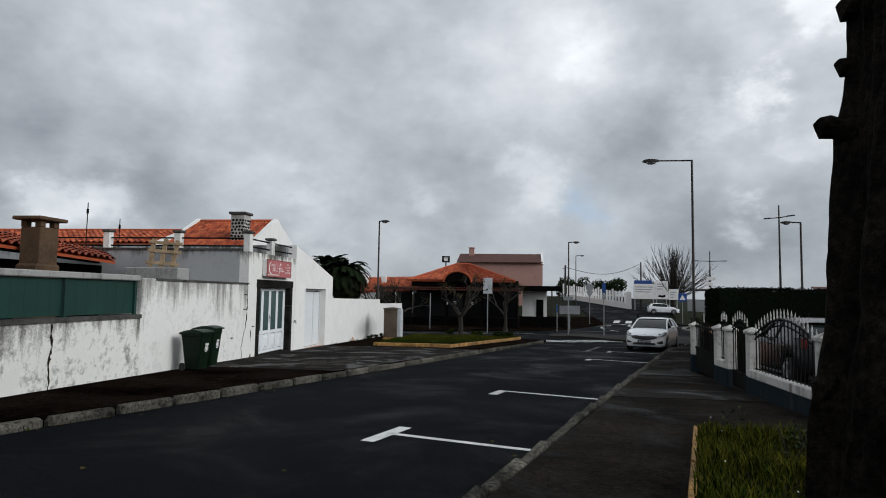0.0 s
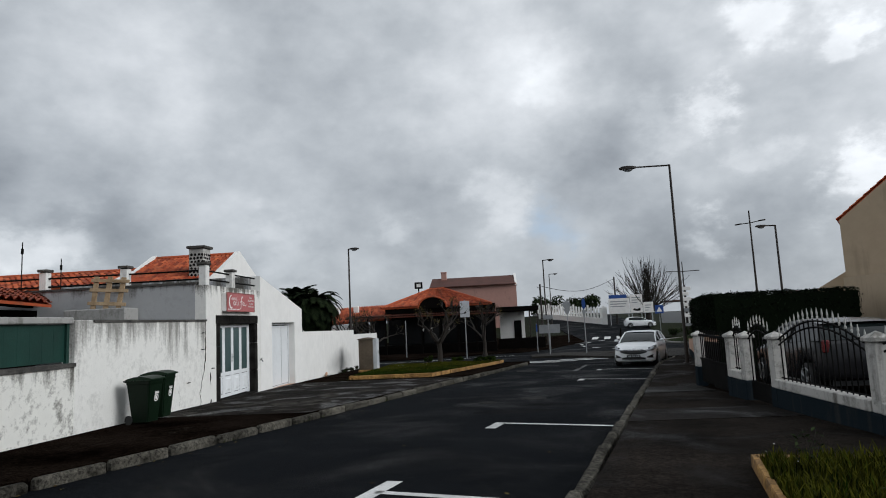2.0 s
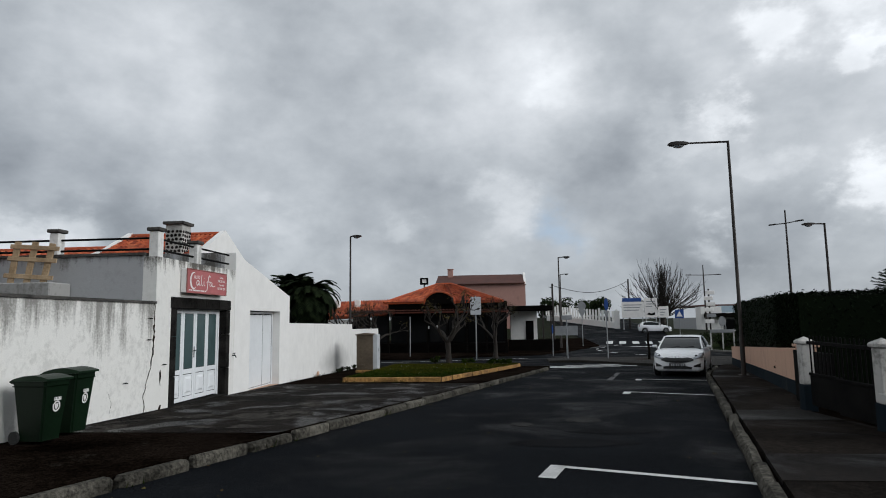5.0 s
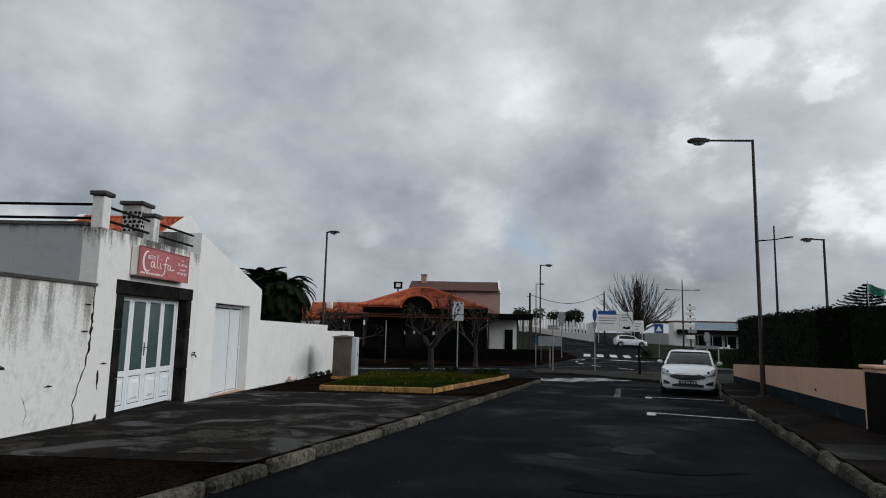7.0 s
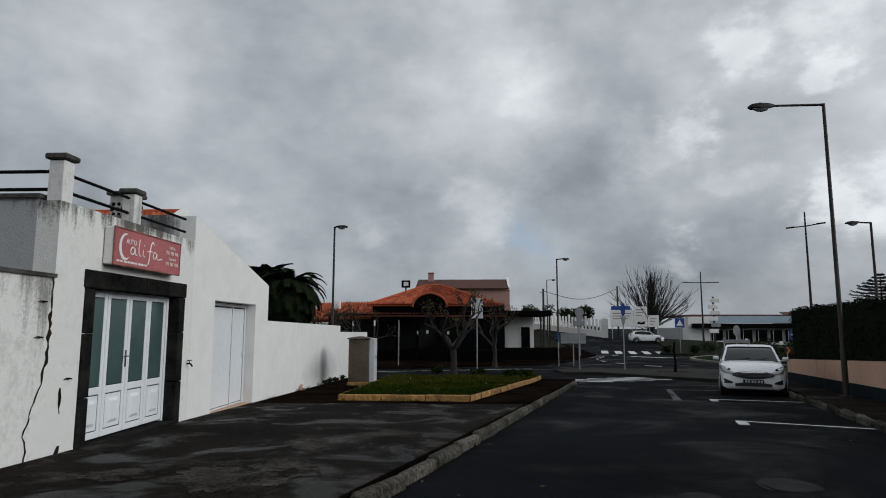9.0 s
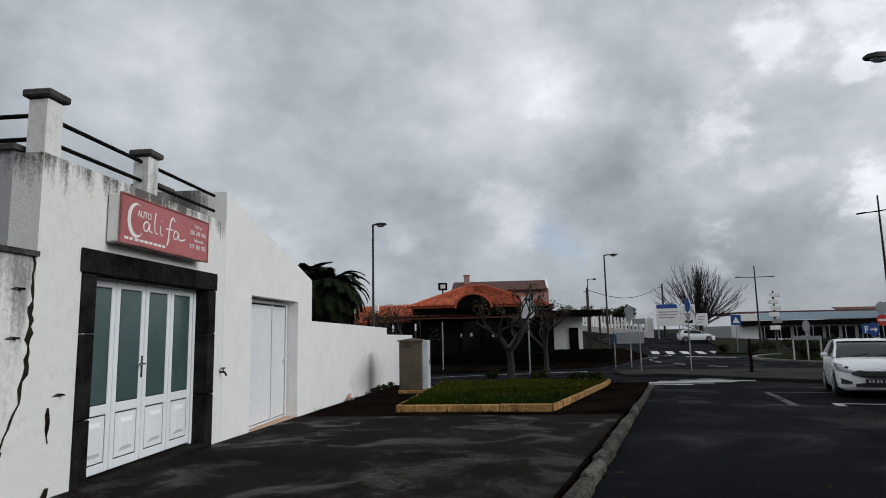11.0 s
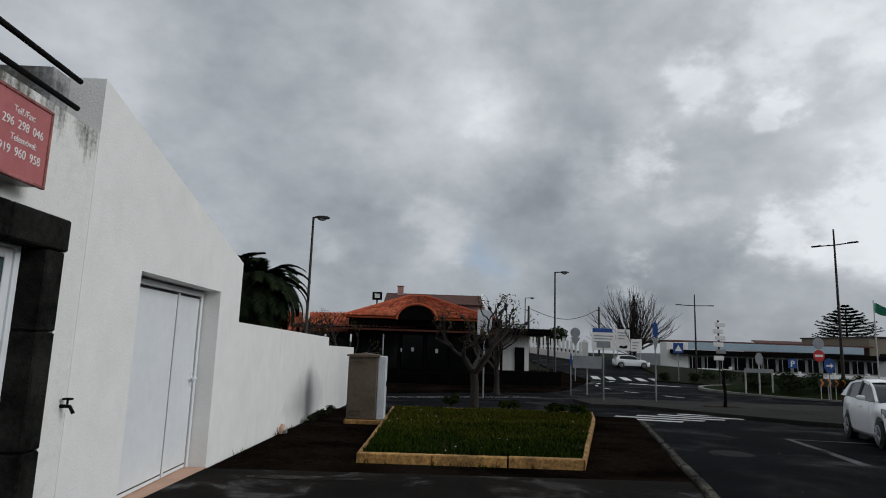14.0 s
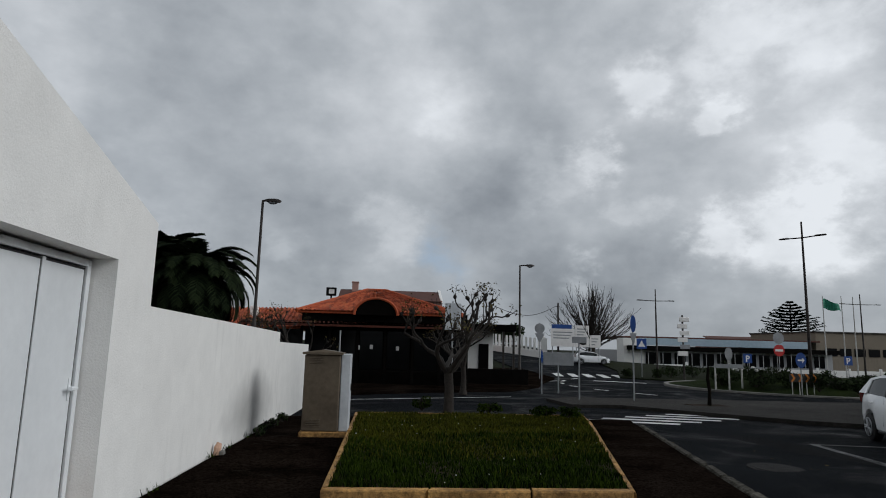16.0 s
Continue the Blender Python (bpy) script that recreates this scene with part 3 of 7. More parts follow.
road_avenue = solid("road_avenue", strip(lambda y: 8.0, lambda y: 20.0, 76, 170, 0.0, 0.1, 2.0, 6), ASPHALT,
                    "asphalt avenue climbing away from the roundabout", "road", kind="structure")


def marking(parent, corners, mat=PAINT, name="painted_line"):
    """A flat painted shape on the road from its corners in plan."""
    m = Mesh()
    top = [(x, y, land(x, y) + 0.006) for x, y in corners]
    n = len(top)
    m.add(top, [tuple(range(n))])
    ob = part(name, m, mat, parent)
    return ob


def along(x, y, s, n):
    """The point s along the street and n to its right from x, y."""
    d = Vector((math.sin(radians(STREET)), math.cos(radians(STREET))))
    r = Vector((d.y, -d.x))
    return (x + d.x * s + r.x * n, y + d.y * s + r.y * n)


def bay_line(x0, y0, x1, y1, both):
    """The line that parts two parking bays, with the cross stroke at its end; both: the stroke goes to both sides."""
    d = Vector((x1 - x0, y1 - y0)).normalized()
    e = Vector((-d.y, d.x)) * 0.055
    marking(road_street, [(x0 - e.x, y0 - e.y), (x1 - e.x, y1 - e.y), (x1 + e.x, y1 + e.y), (x0 + e.x, y0 + e.y)])
    c = [along(x0, y0, s, n) for s, n in ((-0.52 if both else -0.60, -0.09), (-0.52 if both else -0.60, 0.09), (0.46 if both else 0.055, 0.09), (0.46 if both else 0.055, -0.09))]
    marking(road_street, c, name="bay_corner")


bay_line(-1.65, 7.52, 0.22, 6.92, True)
bay_line(-0.43, 12.05, 1.40, 11.30, False)
bay_line(2.14, 21.3, 4.05, 20.25, False)
bay_line(3.42, 26.0, 5.35, 25.3, False)
marking(road_street, [(3.3, 29.5), (5.2, 29.0), (5.2, 29.12), (3.33, 29.62)], PAINT_OLD)
marking(road_street, [(2.3, 25.6), (3.3, 29.5), (3.45, 29.5), (2.5, 25.6)], PAINT_OLD)
for k in range(5):      # zebra crossing over the side road
    x, y = 0.15 + 0.92 * k, 34.55 + 0.62 * k
    marking(road_cross, [(x - 0.10, y - 0.19), (x + 2.35, y - 1.17), (x + 2.55, y - 0.80), (x + 0.10, y + 0.19)], PAINT, "zebra_stripe")
for k in range(7):      # zebra crossing over the avenue
    x = 9.2 + k * 1.25
    marking(road_cross, [(x, 68.0 - 0.25 * k), (x + 0.62, 67.9 - 0.25 * k), (x + 1.4, 72.0 - 0.25 * k), (x + 0.75, 72.1 - 0.25 * k)], PAINT, "zebra_stripe")
for k in range(6):      # dashes round the ring
    a = radians(205 - 13 * k)
    c0, r0 = (22.0, 56.0), 15.2
    q = [(c0[0] + math.cos(a + d) * r, c0[1] + math.sin(a + d) * r) for d, r in ((0, r0), (0.09, r0), (0.09, r0 + 0.22), (0, r0 + 0.22))]
    marking(road_cross, q, PAINT, "dash")
marking(road_cross, [(-9.0, 40.6), (0.6, 45.4), (0.6, 45.55), (-9.0, 40.8)], PAINT, "edge_line")
marking(road_cross, [(6.5, 60.5), (8.2, 63.0), (7.9, 63.4), (6.3, 61.0)], PAINT_OLD, "give_way_mark")
marking(road_cross, [(10.5, 63.0), (13.8, 61.0), (14.0, 61.5), (10.9, 63.6)], PAINT, "give_way_mark")
for i, (x, y, r) in enumerate(((0.33, 15.86, 0.30), (0.62, 26.6, 0.40), (-0.72, 15.3, 0.20))):      # covers in the road
    m = Mesh()
    z = land(x, y)
    m.disc((x, y, z - 0.002), (0, -0.027, 1), r, 0.02, 28)
    m.disc((x, y, z + 0.010), (0, -0.027, 1), r * 0.8, 0.008, 28)
    solid("manhole_cover", m, IRON_LID, "round cast iron manhole cover set in asphalt", "manhole cover", "road covers")
for x, y, sx, sy in ((-0.1, 13.6, 0.9, 0.35), (0.6, 14.6, 0.7, 0.25), (2.6, 29.2, 0.5, 2.2)):
    m = Mesh()
    pts = [(x + sx * math.cos(a) * random.uniform(0.7, 1.1), y + sy * math.sin(a) * random.uniform(0.7, 1.1)) for a in [k * math.pi / 7 for k in range(14)]]
    marking(road_street, pts, PATCHED, "asphalt_patch")


# ---- pavements ----
def fence_line(y):
    """Inner edge of the pavement beside the walls of the houses opposite."""
    if y < 16.6:
        return 4.0
    return 4.45 + (y - 16.6) * 0.27


pave_left = solid("pavement_left", strip(lambda y: -7.60, lambda y: kerb_left(y) - 0.17, -14, 33.2, PATH, 0.3, 0.8, 6), PAVING,
                  "worn dark brown pavement with damp patches", "pavement", kind="structure")
pave_right = solid("pavement_right", strip(lambda y: kerb_right(y) + 0.17, lambda y: fence_line(y) + 0.15, -14, 33.6, PATH, 0.3, 0.8, 6), CAST,
                   "worn dark pavement of cast slabs", "pavement", kind="structure")
court = solid("forecourt", strip(lambda y: -7.60, lambda y: kerb_left(y) - 0.19, 13.6, 22.9, PATH + 0.006, 0.05, 0.5, 6), FORECOURT,
              "wet grey concrete forecourt before the garage", "pavement", kind="structure")
median = solid("traffic_island", Mesh().prism([(1.5, 39.4), (3.3, 39.5), (5.2, 35.8), (6.3, 34.0), (7.6, 32.75), (9.4, 32.6), (24, 33), (24, 43.6), (3.0, 44.4), (1.6, 43.2)],
               lambda x, y: land(x, y) - 0.2, path), ISLAND, "brown paved corner and traffic island with low kerb", "pavement", kind="structure")
pub_pave = solid("pavement_far", Mesh().prism([(-30, 42.2), (-6.5, 44.9), (-3.2, 47.0), (1.4, 49.0), (3.8, 53.0), (5.2, 57.5), (7.9, 64.0), (8.0, 75.9), (-30, 76)],
                 lambda x, y: land(x, y) - 0.25, path), PAVING, "dark pavement before the tavern", "pavement", kind="structure")


def pale_slab(y0, y1, mat, name):
    solid(name, strip(lambda y: kerb_right(y) + 0.16, lambda y: fence_line(y) + 0.1, y0, y1, PATH + 0.007, 0.05, 0.4, 3), mat,
          "paler cast concrete strip across the pavement", "pavement", kind="structure")


WORN = rough_surface("worn_forecourt_patch", (0.010, 0.0085, 0.007), (0.085, 0.078, 0.068), 0.9, 2.2, 16.0, 0.9, 110.0, spec=0.05, grit=0.8, worn=(2.4, 0.50, 0.58, (0.010, 0.008, 0.006)))
for i, (x, y, sx, sy) in enumerate(((-5.05, 15.6, 0.75, 0.85), (-6.2, 15.4, 0.35, 0.3), (-6.1, 20.9, 0.5, 0.16), (-6.4, 22.45, 0.75, 0.12), (-4.6, 18.9, 0.5, 0.16), (-5.2, 14.2, 0.8, 0.2))):
    rr = random.Random(50 + i)
    pts = [(x + sx * math.cos(a) * rr.uniform(0.72, 1.15), y + sy * math.sin(a) * rr.uniform(0.72, 1.15)) for a in [k * math.pi / 26 for k in range(52)]]
    part("worn_patch", Mesh().add([(px, py, path(px, py) + 0.011) for px, py in pts], [tuple(range(52))]), WORN, court)


pale_slab(15.0, 16.3, YARD, "slab_1")
pale_slab(10.9, 12.2, rough_surface("damp_slab", (0.004, 0.003, 0.0025), (0.016, 0.013, 0.011), 0.85, 0.8, 9.0, 0.5, 110.0, spec=0.08, grit=0.6, wet=(0.7, 0.45, 0.6, 0.35)), "slab_2")


# ---- garage with its two doors ----
WX = -7.65                                    # the street face of the walls
garage = thing("garage_building", pose(0, 0, 0), "low white garage with weathered plaster, roof terrace and sloping gable", "building")


def gable_top(y):
    return 3.09 - (y - 19.8) * 0.97 / 4.07


FOOT = -1.2
m = Mesh().side([(16.3, FOOT), (16.87, FOOT), (16.87, 1.85), (19.57, 1.85), (19.57, FOOT), (19.85, FOOT), (19.85, 2.62), (16.3, 2.62)], WX - 0.28, WX)
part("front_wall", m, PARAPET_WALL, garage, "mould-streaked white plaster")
m = Mesh().side([(19.85, FOOT), (20.81, FOOT), (20.81, 1.64), (23.02, 1.64), (23.02, FOOT), (23.87, FOOT), (23.87, gable_top(23.87)), (19.85, gable_top(19.85))], WX - 0.30, WX + 0.004)
part("gable_wall", m, CLEAN_WALL, garage, "clean white plaster with a hairline crack")
m = Mesh()
m.box(-17.5, WX - 0.28, 16.3, 16.52, FOOT, 2.65)
part("side_wall", m, GREY_WALL, garage, "grey plaster with black run-off streaks")
m = Mesh()
m.box(-17.5, WX - 0.24, 16.26, 16.54, 2.65, 2.70)
part("coping", m, COPING, garage)
m = Mesh().box(-14.0, WX - 0.28, 16.52, 19.8, 2.25, 2.4)
part("terrace_floor", m, COPING, garage)
m = Mesh().box(-14.0, WX - 0.28, 19.62, 19.85, 2.4, 3.06)
part("terrace_end_wall", m, GREY_WALL, garage)
m = Mesh()
m.side([(19.85, 2.9), (23.87, 1.95), (23.87, 2.03), (19.85, 2.98)], -14.0, WX - 0.30)
m.box(-14.0, WX - 0.3, 23.6, 23.87, FOOT, 1.95)
part("rear_roof", m, COPING, garage)


def terrace_post(x, y, top, w=0.098):
    m = Mesh().cham(x - w, x + w, y - w, y + w, 2.4, top - 0.08, 0.012)
    ob = part("terrace_post", m, POST_WALL, garage, "stained white post with a dark cap")
    part("post_cap", Mesh().cham(x - w - 0.04, x + w + 0.04, y - w - 0.04, y + w + 0.04, top - 0.07, top, 0.015), COPING, ob)


for x, y, top in ((WX - 0.103, 16.42, 3.20), (WX - 0.14, 18.05, 3.14), (-9.85, 16.42, 3.22), (-12.05, 16.42, 3.24), (-14.3, 16.42, 3.24)):
    terrace_post(x, y, top)
for z in (2.78, 3.0):
    for a, b in (((WX - 0.14, 16.5), (WX - 0.14, 17.95)), ((WX - 0.14, 18.15), (WX - 0.14, 19.75)), ((WX - 0.2, 16.42), (-9.75, 16.42)), ((-9.95, 16.42), (-11.95, 16.42)), ((-12.15, 16.42), (-14.2, 16.42)), ((-14.4, 16.42), (-17.5, 16.42))):
        part("terrace_rail", Mesh().tube([(a[0], a[1], z), (b[0], b[1], z)], 0.022, 8), IRON, garage, "black iron rail", True)


def window_leaf(y0, y1, z0, z1, x, handle):
    """One leaf of the folding door: glass above, raised panel below."""
    f = 0.07
    zm = z0 + 0.62
    fr = Mesh()
    for a in ((y0, y0 + f, z0, z1), (y1 - f, y1, z0, z1), (y0 + f, y1 - f, z0, z0 + 0.09), (y0 + f, y1 - f, zm - 0.05, zm + 0.05), (y0 + f, y1 - f, z1 - f, z1)):
        fr.cham(x - 0.05, x, a[0], a[1], a[2], a[3], 0.006)
    leaf = part("door_leaf", fr, UPVC, garage, "white plastic door leaf with tall obscured glass")
    part("pane", Mesh().box(x - 0.011, x - 0.006, y0 + f + 0.014, y1 - f - 0.014, zm + 0.064, z1 - f - 0.014), FROSTED, leaf, "grey-green obscured glass")
    part("gasket", Mesh().box(x - 0.040, x - 0.011, y0 + f - 0.005, y1 - f + 0.005, z0 + 0.08, z1 - f + 0.005), SEAL, leaf)
    a, b, c, d = y0 + f + 0.014, y1 - f - 0.014, z0 + 0.104, zm - 0.064
    p = Mesh().box(x - 0.011, x - 0.006, a, b, c, d)
    e = 0.055
    out = [(x - 0.006, a + e, c + e), (x - 0.006, b - e, c + e), (x - 0.006, b - e, d - e), (x - 0.006, a + e, d - e)]
    g = e + 0.045
    inn = [(x + 0.016, a + g, c + g), (x + 0.016, b - g, c + g), (x + 0.016, b - g, d - g), (x + 0.016, a + g, d - g)]
    p.add(out + inn, [(0, 1, 5, 4), (1, 2, 6, 5), (2, 3, 7, 6), (3, 0, 4, 7), (4, 5, 6, 7)])
    part("panel", p, UPVC, leaf, "raised and fielded white panel")
    if handle:
        h = Mesh().cham(x, x + 0.012, y1 - 0.052, y1 - 0.02, zm + 0.28, zm + 0.52, 0.004)
        h.cham(x + 0.012, x + 0.05, y1 - 0.045, y1 - 0.027, zm + 0.42, zm + 0.44, 0.004)
        h.cham(x + 0.035, x + 0.055, y1 - 0.14, y1 - 0.027, zm + 0.42, zm + 0.44, 0.006)
        part("handle", h, CHROME, leaf, "silver lever handle")


DX = WX - 0.17
for i in range(4):
    w = (19.36 - 17.08 - 0.10) / 4
    window_leaf(17.13 + i * w + 0.006, 17.13 + (i + 1) * w - 0.006, -0.335, 1.60, DX, i == 1)
m = Mesh()
m.cham(DX - 0.06, DX + 0.015, 17.08, 17.13, -0.36, 1.66, 0.006)
m.cham(DX - 0.06, DX + 0.015, 19.31, 19.36, -0.36, 1.66, 0.006)
m.cham(DX - 0.06, DX + 0.015, 17.13, 19.31, 1.604, 1.66, 0.006)
part("door_frame", m, UPVC, garage)
part("door_sill", Mesh().cham(DX - 0.08, WX + 0.03, 16.9, 19.54, -0.52, -0.36, 0.015), BASALT, garage, "dark worn stone sill")


def stone(y0, y1, z0, z1, proud):
    part("frame_stone", Mesh().cham(WX - 0.18, WX + proud, y0 + 0.004, y1 - 0.004, z0 + 0.004, z1 - 0.004, 0.012), BASALT, garage)


for z0, z1 in ((-0.55, 0.25), (0.25, 1.05), (1.05, 1.62)):
    stone(16.87, 17.08, z0, z1, 0.022)
    stone(19.36, 19.57, z0, z1, 0.022)
for y0, y1 in ((16.84, 17.62), (17.62, 18.30), (18.30, 18.95), (18.95, 19.60)):
    stone(y0, y1, 1.62, 1.86, 0.026)

# the plain white double door, set back in its opening
EX = WX - 0.22
m = Mesh()
for a in ((20.83, 20.89, -0.50, 1.62), (22.94, 23.0, -0.50, 1.62), (20.89, 22.94, 1.56, 1.62)):
    m.cham(EX - 0.06, EX + 0.02, a[0], a[1], a[2], a[3], 0.006)
part("door_frame", m, ALU_WHITE, garage)
part("mullion", Mesh().cham(EX - 0.05, EX + 0.006, 22.262, 22.305, -0.49, 1.555, 0.004), ALU_WHITE, garage)
for y0, y1, hand in ((20.895, 22.258, False), (22.309, 22.935, True)):
    leaf = part("door_leaf", Mesh().cham(EX - 0.045, EX, y0, y1 - 0.016, -0.44, 1.530, 0.003), ALU_WHITE, garage, "plain flush white aluminium door leaf")
    part("gasket", Mesh().box(EX - 0.03, EX - 0.004, y0, y1, -0.452, 1.546), SEAL, leaf, "thin black rubber seam")
    part("bottom_rail", Mesh().cham(EX - 0.045, EX, y0, y1 - 0.016, -0.49, -0.456, 0.003), ALU_WHITE, leaf)
    if hand:
        h = Mesh().cham(EX, EX + 0.01, y1 - 0.075, y1 - 0.042, 0.46, 0.64, 0.004)
        h.tube([(EX + 0.005, y1 - 0.058, 0.56), (EX + 0.06, y1 - 0.058, 0.56), (EX + 0.065, y1 - 0.16, 0.56)], 0.017, 8)
        part("handle", h, UPVC, leaf, "white lever handle")
part("door_step", Mesh().cham(EX - 0.06, WX + 0.05, 20.83, 23.0, -0.64, -0.50, 0.02), PINK_WALL, garage, "chipped salmon-painted step")
# small fittings on the wall
m = Mesh().tube([(WX, 19.78, 0.52), (WX + 0.07, 19.78, 0.52), (WX + 0.10, 19.78, 0.47)], 0.014, 8)
m.tube([(WX + 0.05, 19.78, 0.52), (WX + 0.05, 19.78, 0.57)], 0.008, 6)
m.cham(WX + 0.02, WX + 0.08, 19.755, 19.805, 0.565, 0.58, 0.004)
tagged(part("garden_tap", m, IRON, None), "small black tap on the white wall", "tap")


# ---- shop sign ----
def lettering(text, size, y, z, x, mat, parent, bold=0.0):
    cu = bpy.data.curves.new("lettering", "FONT")
    cu.body, cu.size, cu.extrude, cu.offset = text, size, 0.002, bold
    tmp = bpy.data.objects.new("lettering", cu)
    scene.collection.objects.link(tmp)
    me = bpy.data.meshes.new_from_object(tmp.evaluated_get(bpy.context.evaluated_depsgraph_get()))
    bpy.data.objects.remove(tmp)
    me.materials.clear()
    me.materials.append(mat)
    ob = part("lettering", me, mat, parent)
    ob.matrix_parent_inverse = Matrix.Identity(4)
    ob.matrix_basis = Matrix(((0, 0, 1, x), (1, 0, 0, y), (0, 1, 0, z), (0, 0, 0, 1)))
    return ob


SX = WX + 0.16
sign = thing("shop_sign", pose(0, 0, 0), "faded red box sign with white lettering above the garage door", "sign")
sign.location, sign.scale = (0, 1.748, 0.03), (1, 0.892, 0.97)
part("box", Mesh().cham(WX + 0.01, SX - 0.012, 17.30, 19.34, 1.985, 2.50, 0.015), SIGN_WHITE, sign, "dirty white sign box")
part("face", Mesh().cham(SX - 0.012, SX, 17.31, 19.33, 1.995, 2.49, 0.004), SIGN_RED, sign, "faded red sign face")
fr = Mesh()
for a in ((17.29, 19.35, 1.975, 1.998), (17.29, 19.35, 2.487, 2.51), (17.29, 17.312, 1.998, 2.487), (19.328, 19.35, 1.998, 2.487)):
    fr.cham(SX - 0.02, SX + 0.008, a[0], a[1], a[2], a[3], 0.004)
part("edge_trim", fr, rough_surface("rusted_sign_trim", (0.10, 0.03, 0.02), (0.45, 0.16, 0.15), 0.7, 3.0, 25.0, 0.3, 70.0), sign)
m = Mesh()
cres = [(17.58 + 0.17 * math.cos(a), 2.25 + 0.19 * math.sin(a)) for a in [radians(65 + 250 * k / 16) for k in range(17)]]
inn = [(17.62 + 0.145 * math.cos(a), 2.26 + 0.165 * math.sin(a)) for a in [radians(60 + 258 * k / 16) for k in range(17)]]
m.add([(SX + 0.003, y, z) for y, z in cres] + [(SX + 0.003, y, z) for y, z in inn], [(k, k + 1, 18 + k, 17 + k) for k in range(16)])
part("crescent_mark", m, SIGN_WHITE, sign)
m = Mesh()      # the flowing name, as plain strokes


def flowing(pts, n=5):
    """A smooth stroke through the points."""
    q = [pts[0]] + list(pts) + [pts[-1]]
    line = []
    for a, b, c, d in zip(q, q[1:], q[2:], q[3:]):
        for k in range(n):
            t = k / n
            line.append(tuple(0.5 * (2 * b[i] + (c[i] - a[i]) * t + (2 * a[i] - 5 * b[i] + 4 * c[i] - d[i]) * t * t + (3 * b[i] - a[i] - 3 * c[i] + d[i]) * t ** 3) for i in (0, 1)))
    return line + [pts[-1]]


for pts, r in (([(17.85, 2.245), (17.79, 2.268), (17.735, 2.22), (17.76, 2.165), (17.82, 2.175), (17.86, 2.25), (17.865, 2.18), (17.92, 2.165)], 0.013),
               ([(17.99, 2.40), (17.965, 2.28), (17.985, 2.18), (18.04, 2.165)], 0.013), ([(18.10, 2.265), (18.10, 2.185), (18.15, 2.165)], 0.013), ([(18.11, 2.325), (18.12, 2.33)], 0.014),
               ([(18.43, 2.375), (18.38, 2.405), (18.33, 2.36), (18.30, 2.24), (18.28, 2.12), (18.25, 2.06)], 0.015), ([(18.22, 2.25), (18.31, 2.265), (18.40, 2.262)], 0.011),
               ([(18.51, 2.245), (18.45, 2.262), (18.41, 2.21), (18.43, 2.165), (18.49, 2.175), (18.53, 2.245), (18.535, 2.18), (18.60, 2.165), (18.70, 2.19)], 0.012)):
    pts = flowing(pts)
    m.tube([(SX - 0.006, y, z) for y, z in pts], r, 6)
part("name_stroke", m, SIGN_WHITE, sign)
lettering("AUTO", 0.105, 17.60, 2.30, SX + 0.001, SIGN_WHITE, sign)
lettering("Telf./Fax:", 0.062, 18.93, 2.375, SX + 0.001, SIGN_WHITE, sign)
for z, number in ((2.285, ("296", "298", "046")), (2.11, ("919", "960", "958"))):
    for k, group in enumerate(number):
        lettering(group, 0.080, 18.83 + k * 0.158, z, SX + 0.001, SIGN_WHITE, sign)
lettering("Telemóvel:", 0.062, 18.93, 2.20, SX + 0.001, SIGN_WHITE, sign)
for k in range(9):
    y = 17.37 + k * 0.098
    part("small_print", Mesh().box(SX, SX + 0.003, y, y + random.uniform(0.05, 0.085), 2.028, 2.056), SIGN_WHITE, sign)


# ---- walls along the street ----
def wall_run(name, label, mat, y0, y1, top0, top1, thick=0.2, x=WX, coping=None, over=0.03, ch=0.06):
    m = Mesh().side([(y0, FOOT), (y1, FOOT), (y1, top1), (y0, top0)], x - thick, x)
    ob = solid(name, m, mat, label, "wall", kind="structure")
    if coping:
        part("coping", Mesh().side([(y0, top0), (y1, top1), (y1, top1 + ch), (y0, top0 + ch)], x - thick - over, x + over), coping, ob)
    return ob


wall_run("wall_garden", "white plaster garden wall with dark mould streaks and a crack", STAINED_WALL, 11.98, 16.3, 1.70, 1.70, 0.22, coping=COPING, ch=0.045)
low = wall_run("wall_fence", "low white plaster wall black with mould", DIRTY_WALL, -14, 11.5, 0.98, 0.94, 0.22, coping=COPING, over=0.035, ch=0.07)
part("end_pillar", Mesh().cham(WX - 0.24, WX + 0.012, 11.5, 11.98, FOOT, 1.74, 0.015), STAINED_WALL, low, "stained white pillar")
part("top_beam", Mesh().cham(WX - 0.2, WX - 0.02, -14, 11.5, 1.68, 1.79, 0.015), BEAM_WALL, low, "mottled grey concrete beam")
for y in (11.42, 9.53, 7.6, 5.7, 3.8, 1.9, 0.0):
    part("fence_post", Mesh().cham(WX - 0.13, WX - 0.06, y - 0.03, y + 0.03, 1.0, 1.68, 0.006), GREEN_SHEET, low)
for k in range(7):
    y1 = 11.38 - k * 1.91
    m = Mesh()
    n = 28
    for i in range(n):
        a, b = lerp(y1 - 1.83, y1, i / n), lerp(y1 - 1.83, y1, (i + 1) / n)
        d = 0.0015 if i % 4 == 0 else 0.0
        m.box(WX - 0.11 + d, WX - 0.103 + d, a, b, 1.04, 1.675)
    part("sheet_panel", m, GREEN_SHEET, low, "dark green metal sheet panel")
white = wall_run("wall_white", "clean white plaster wall with a painted shadow beside the cabinet", WHITE_WALL, 23.87, 32.05, 1.29, 1.20, 0.22)
wall_run("wall_white_low", "lower end of the white plaster wall", WHITE_WALL, 32.05, 37.9, 0.98, 0.93, 0.22)
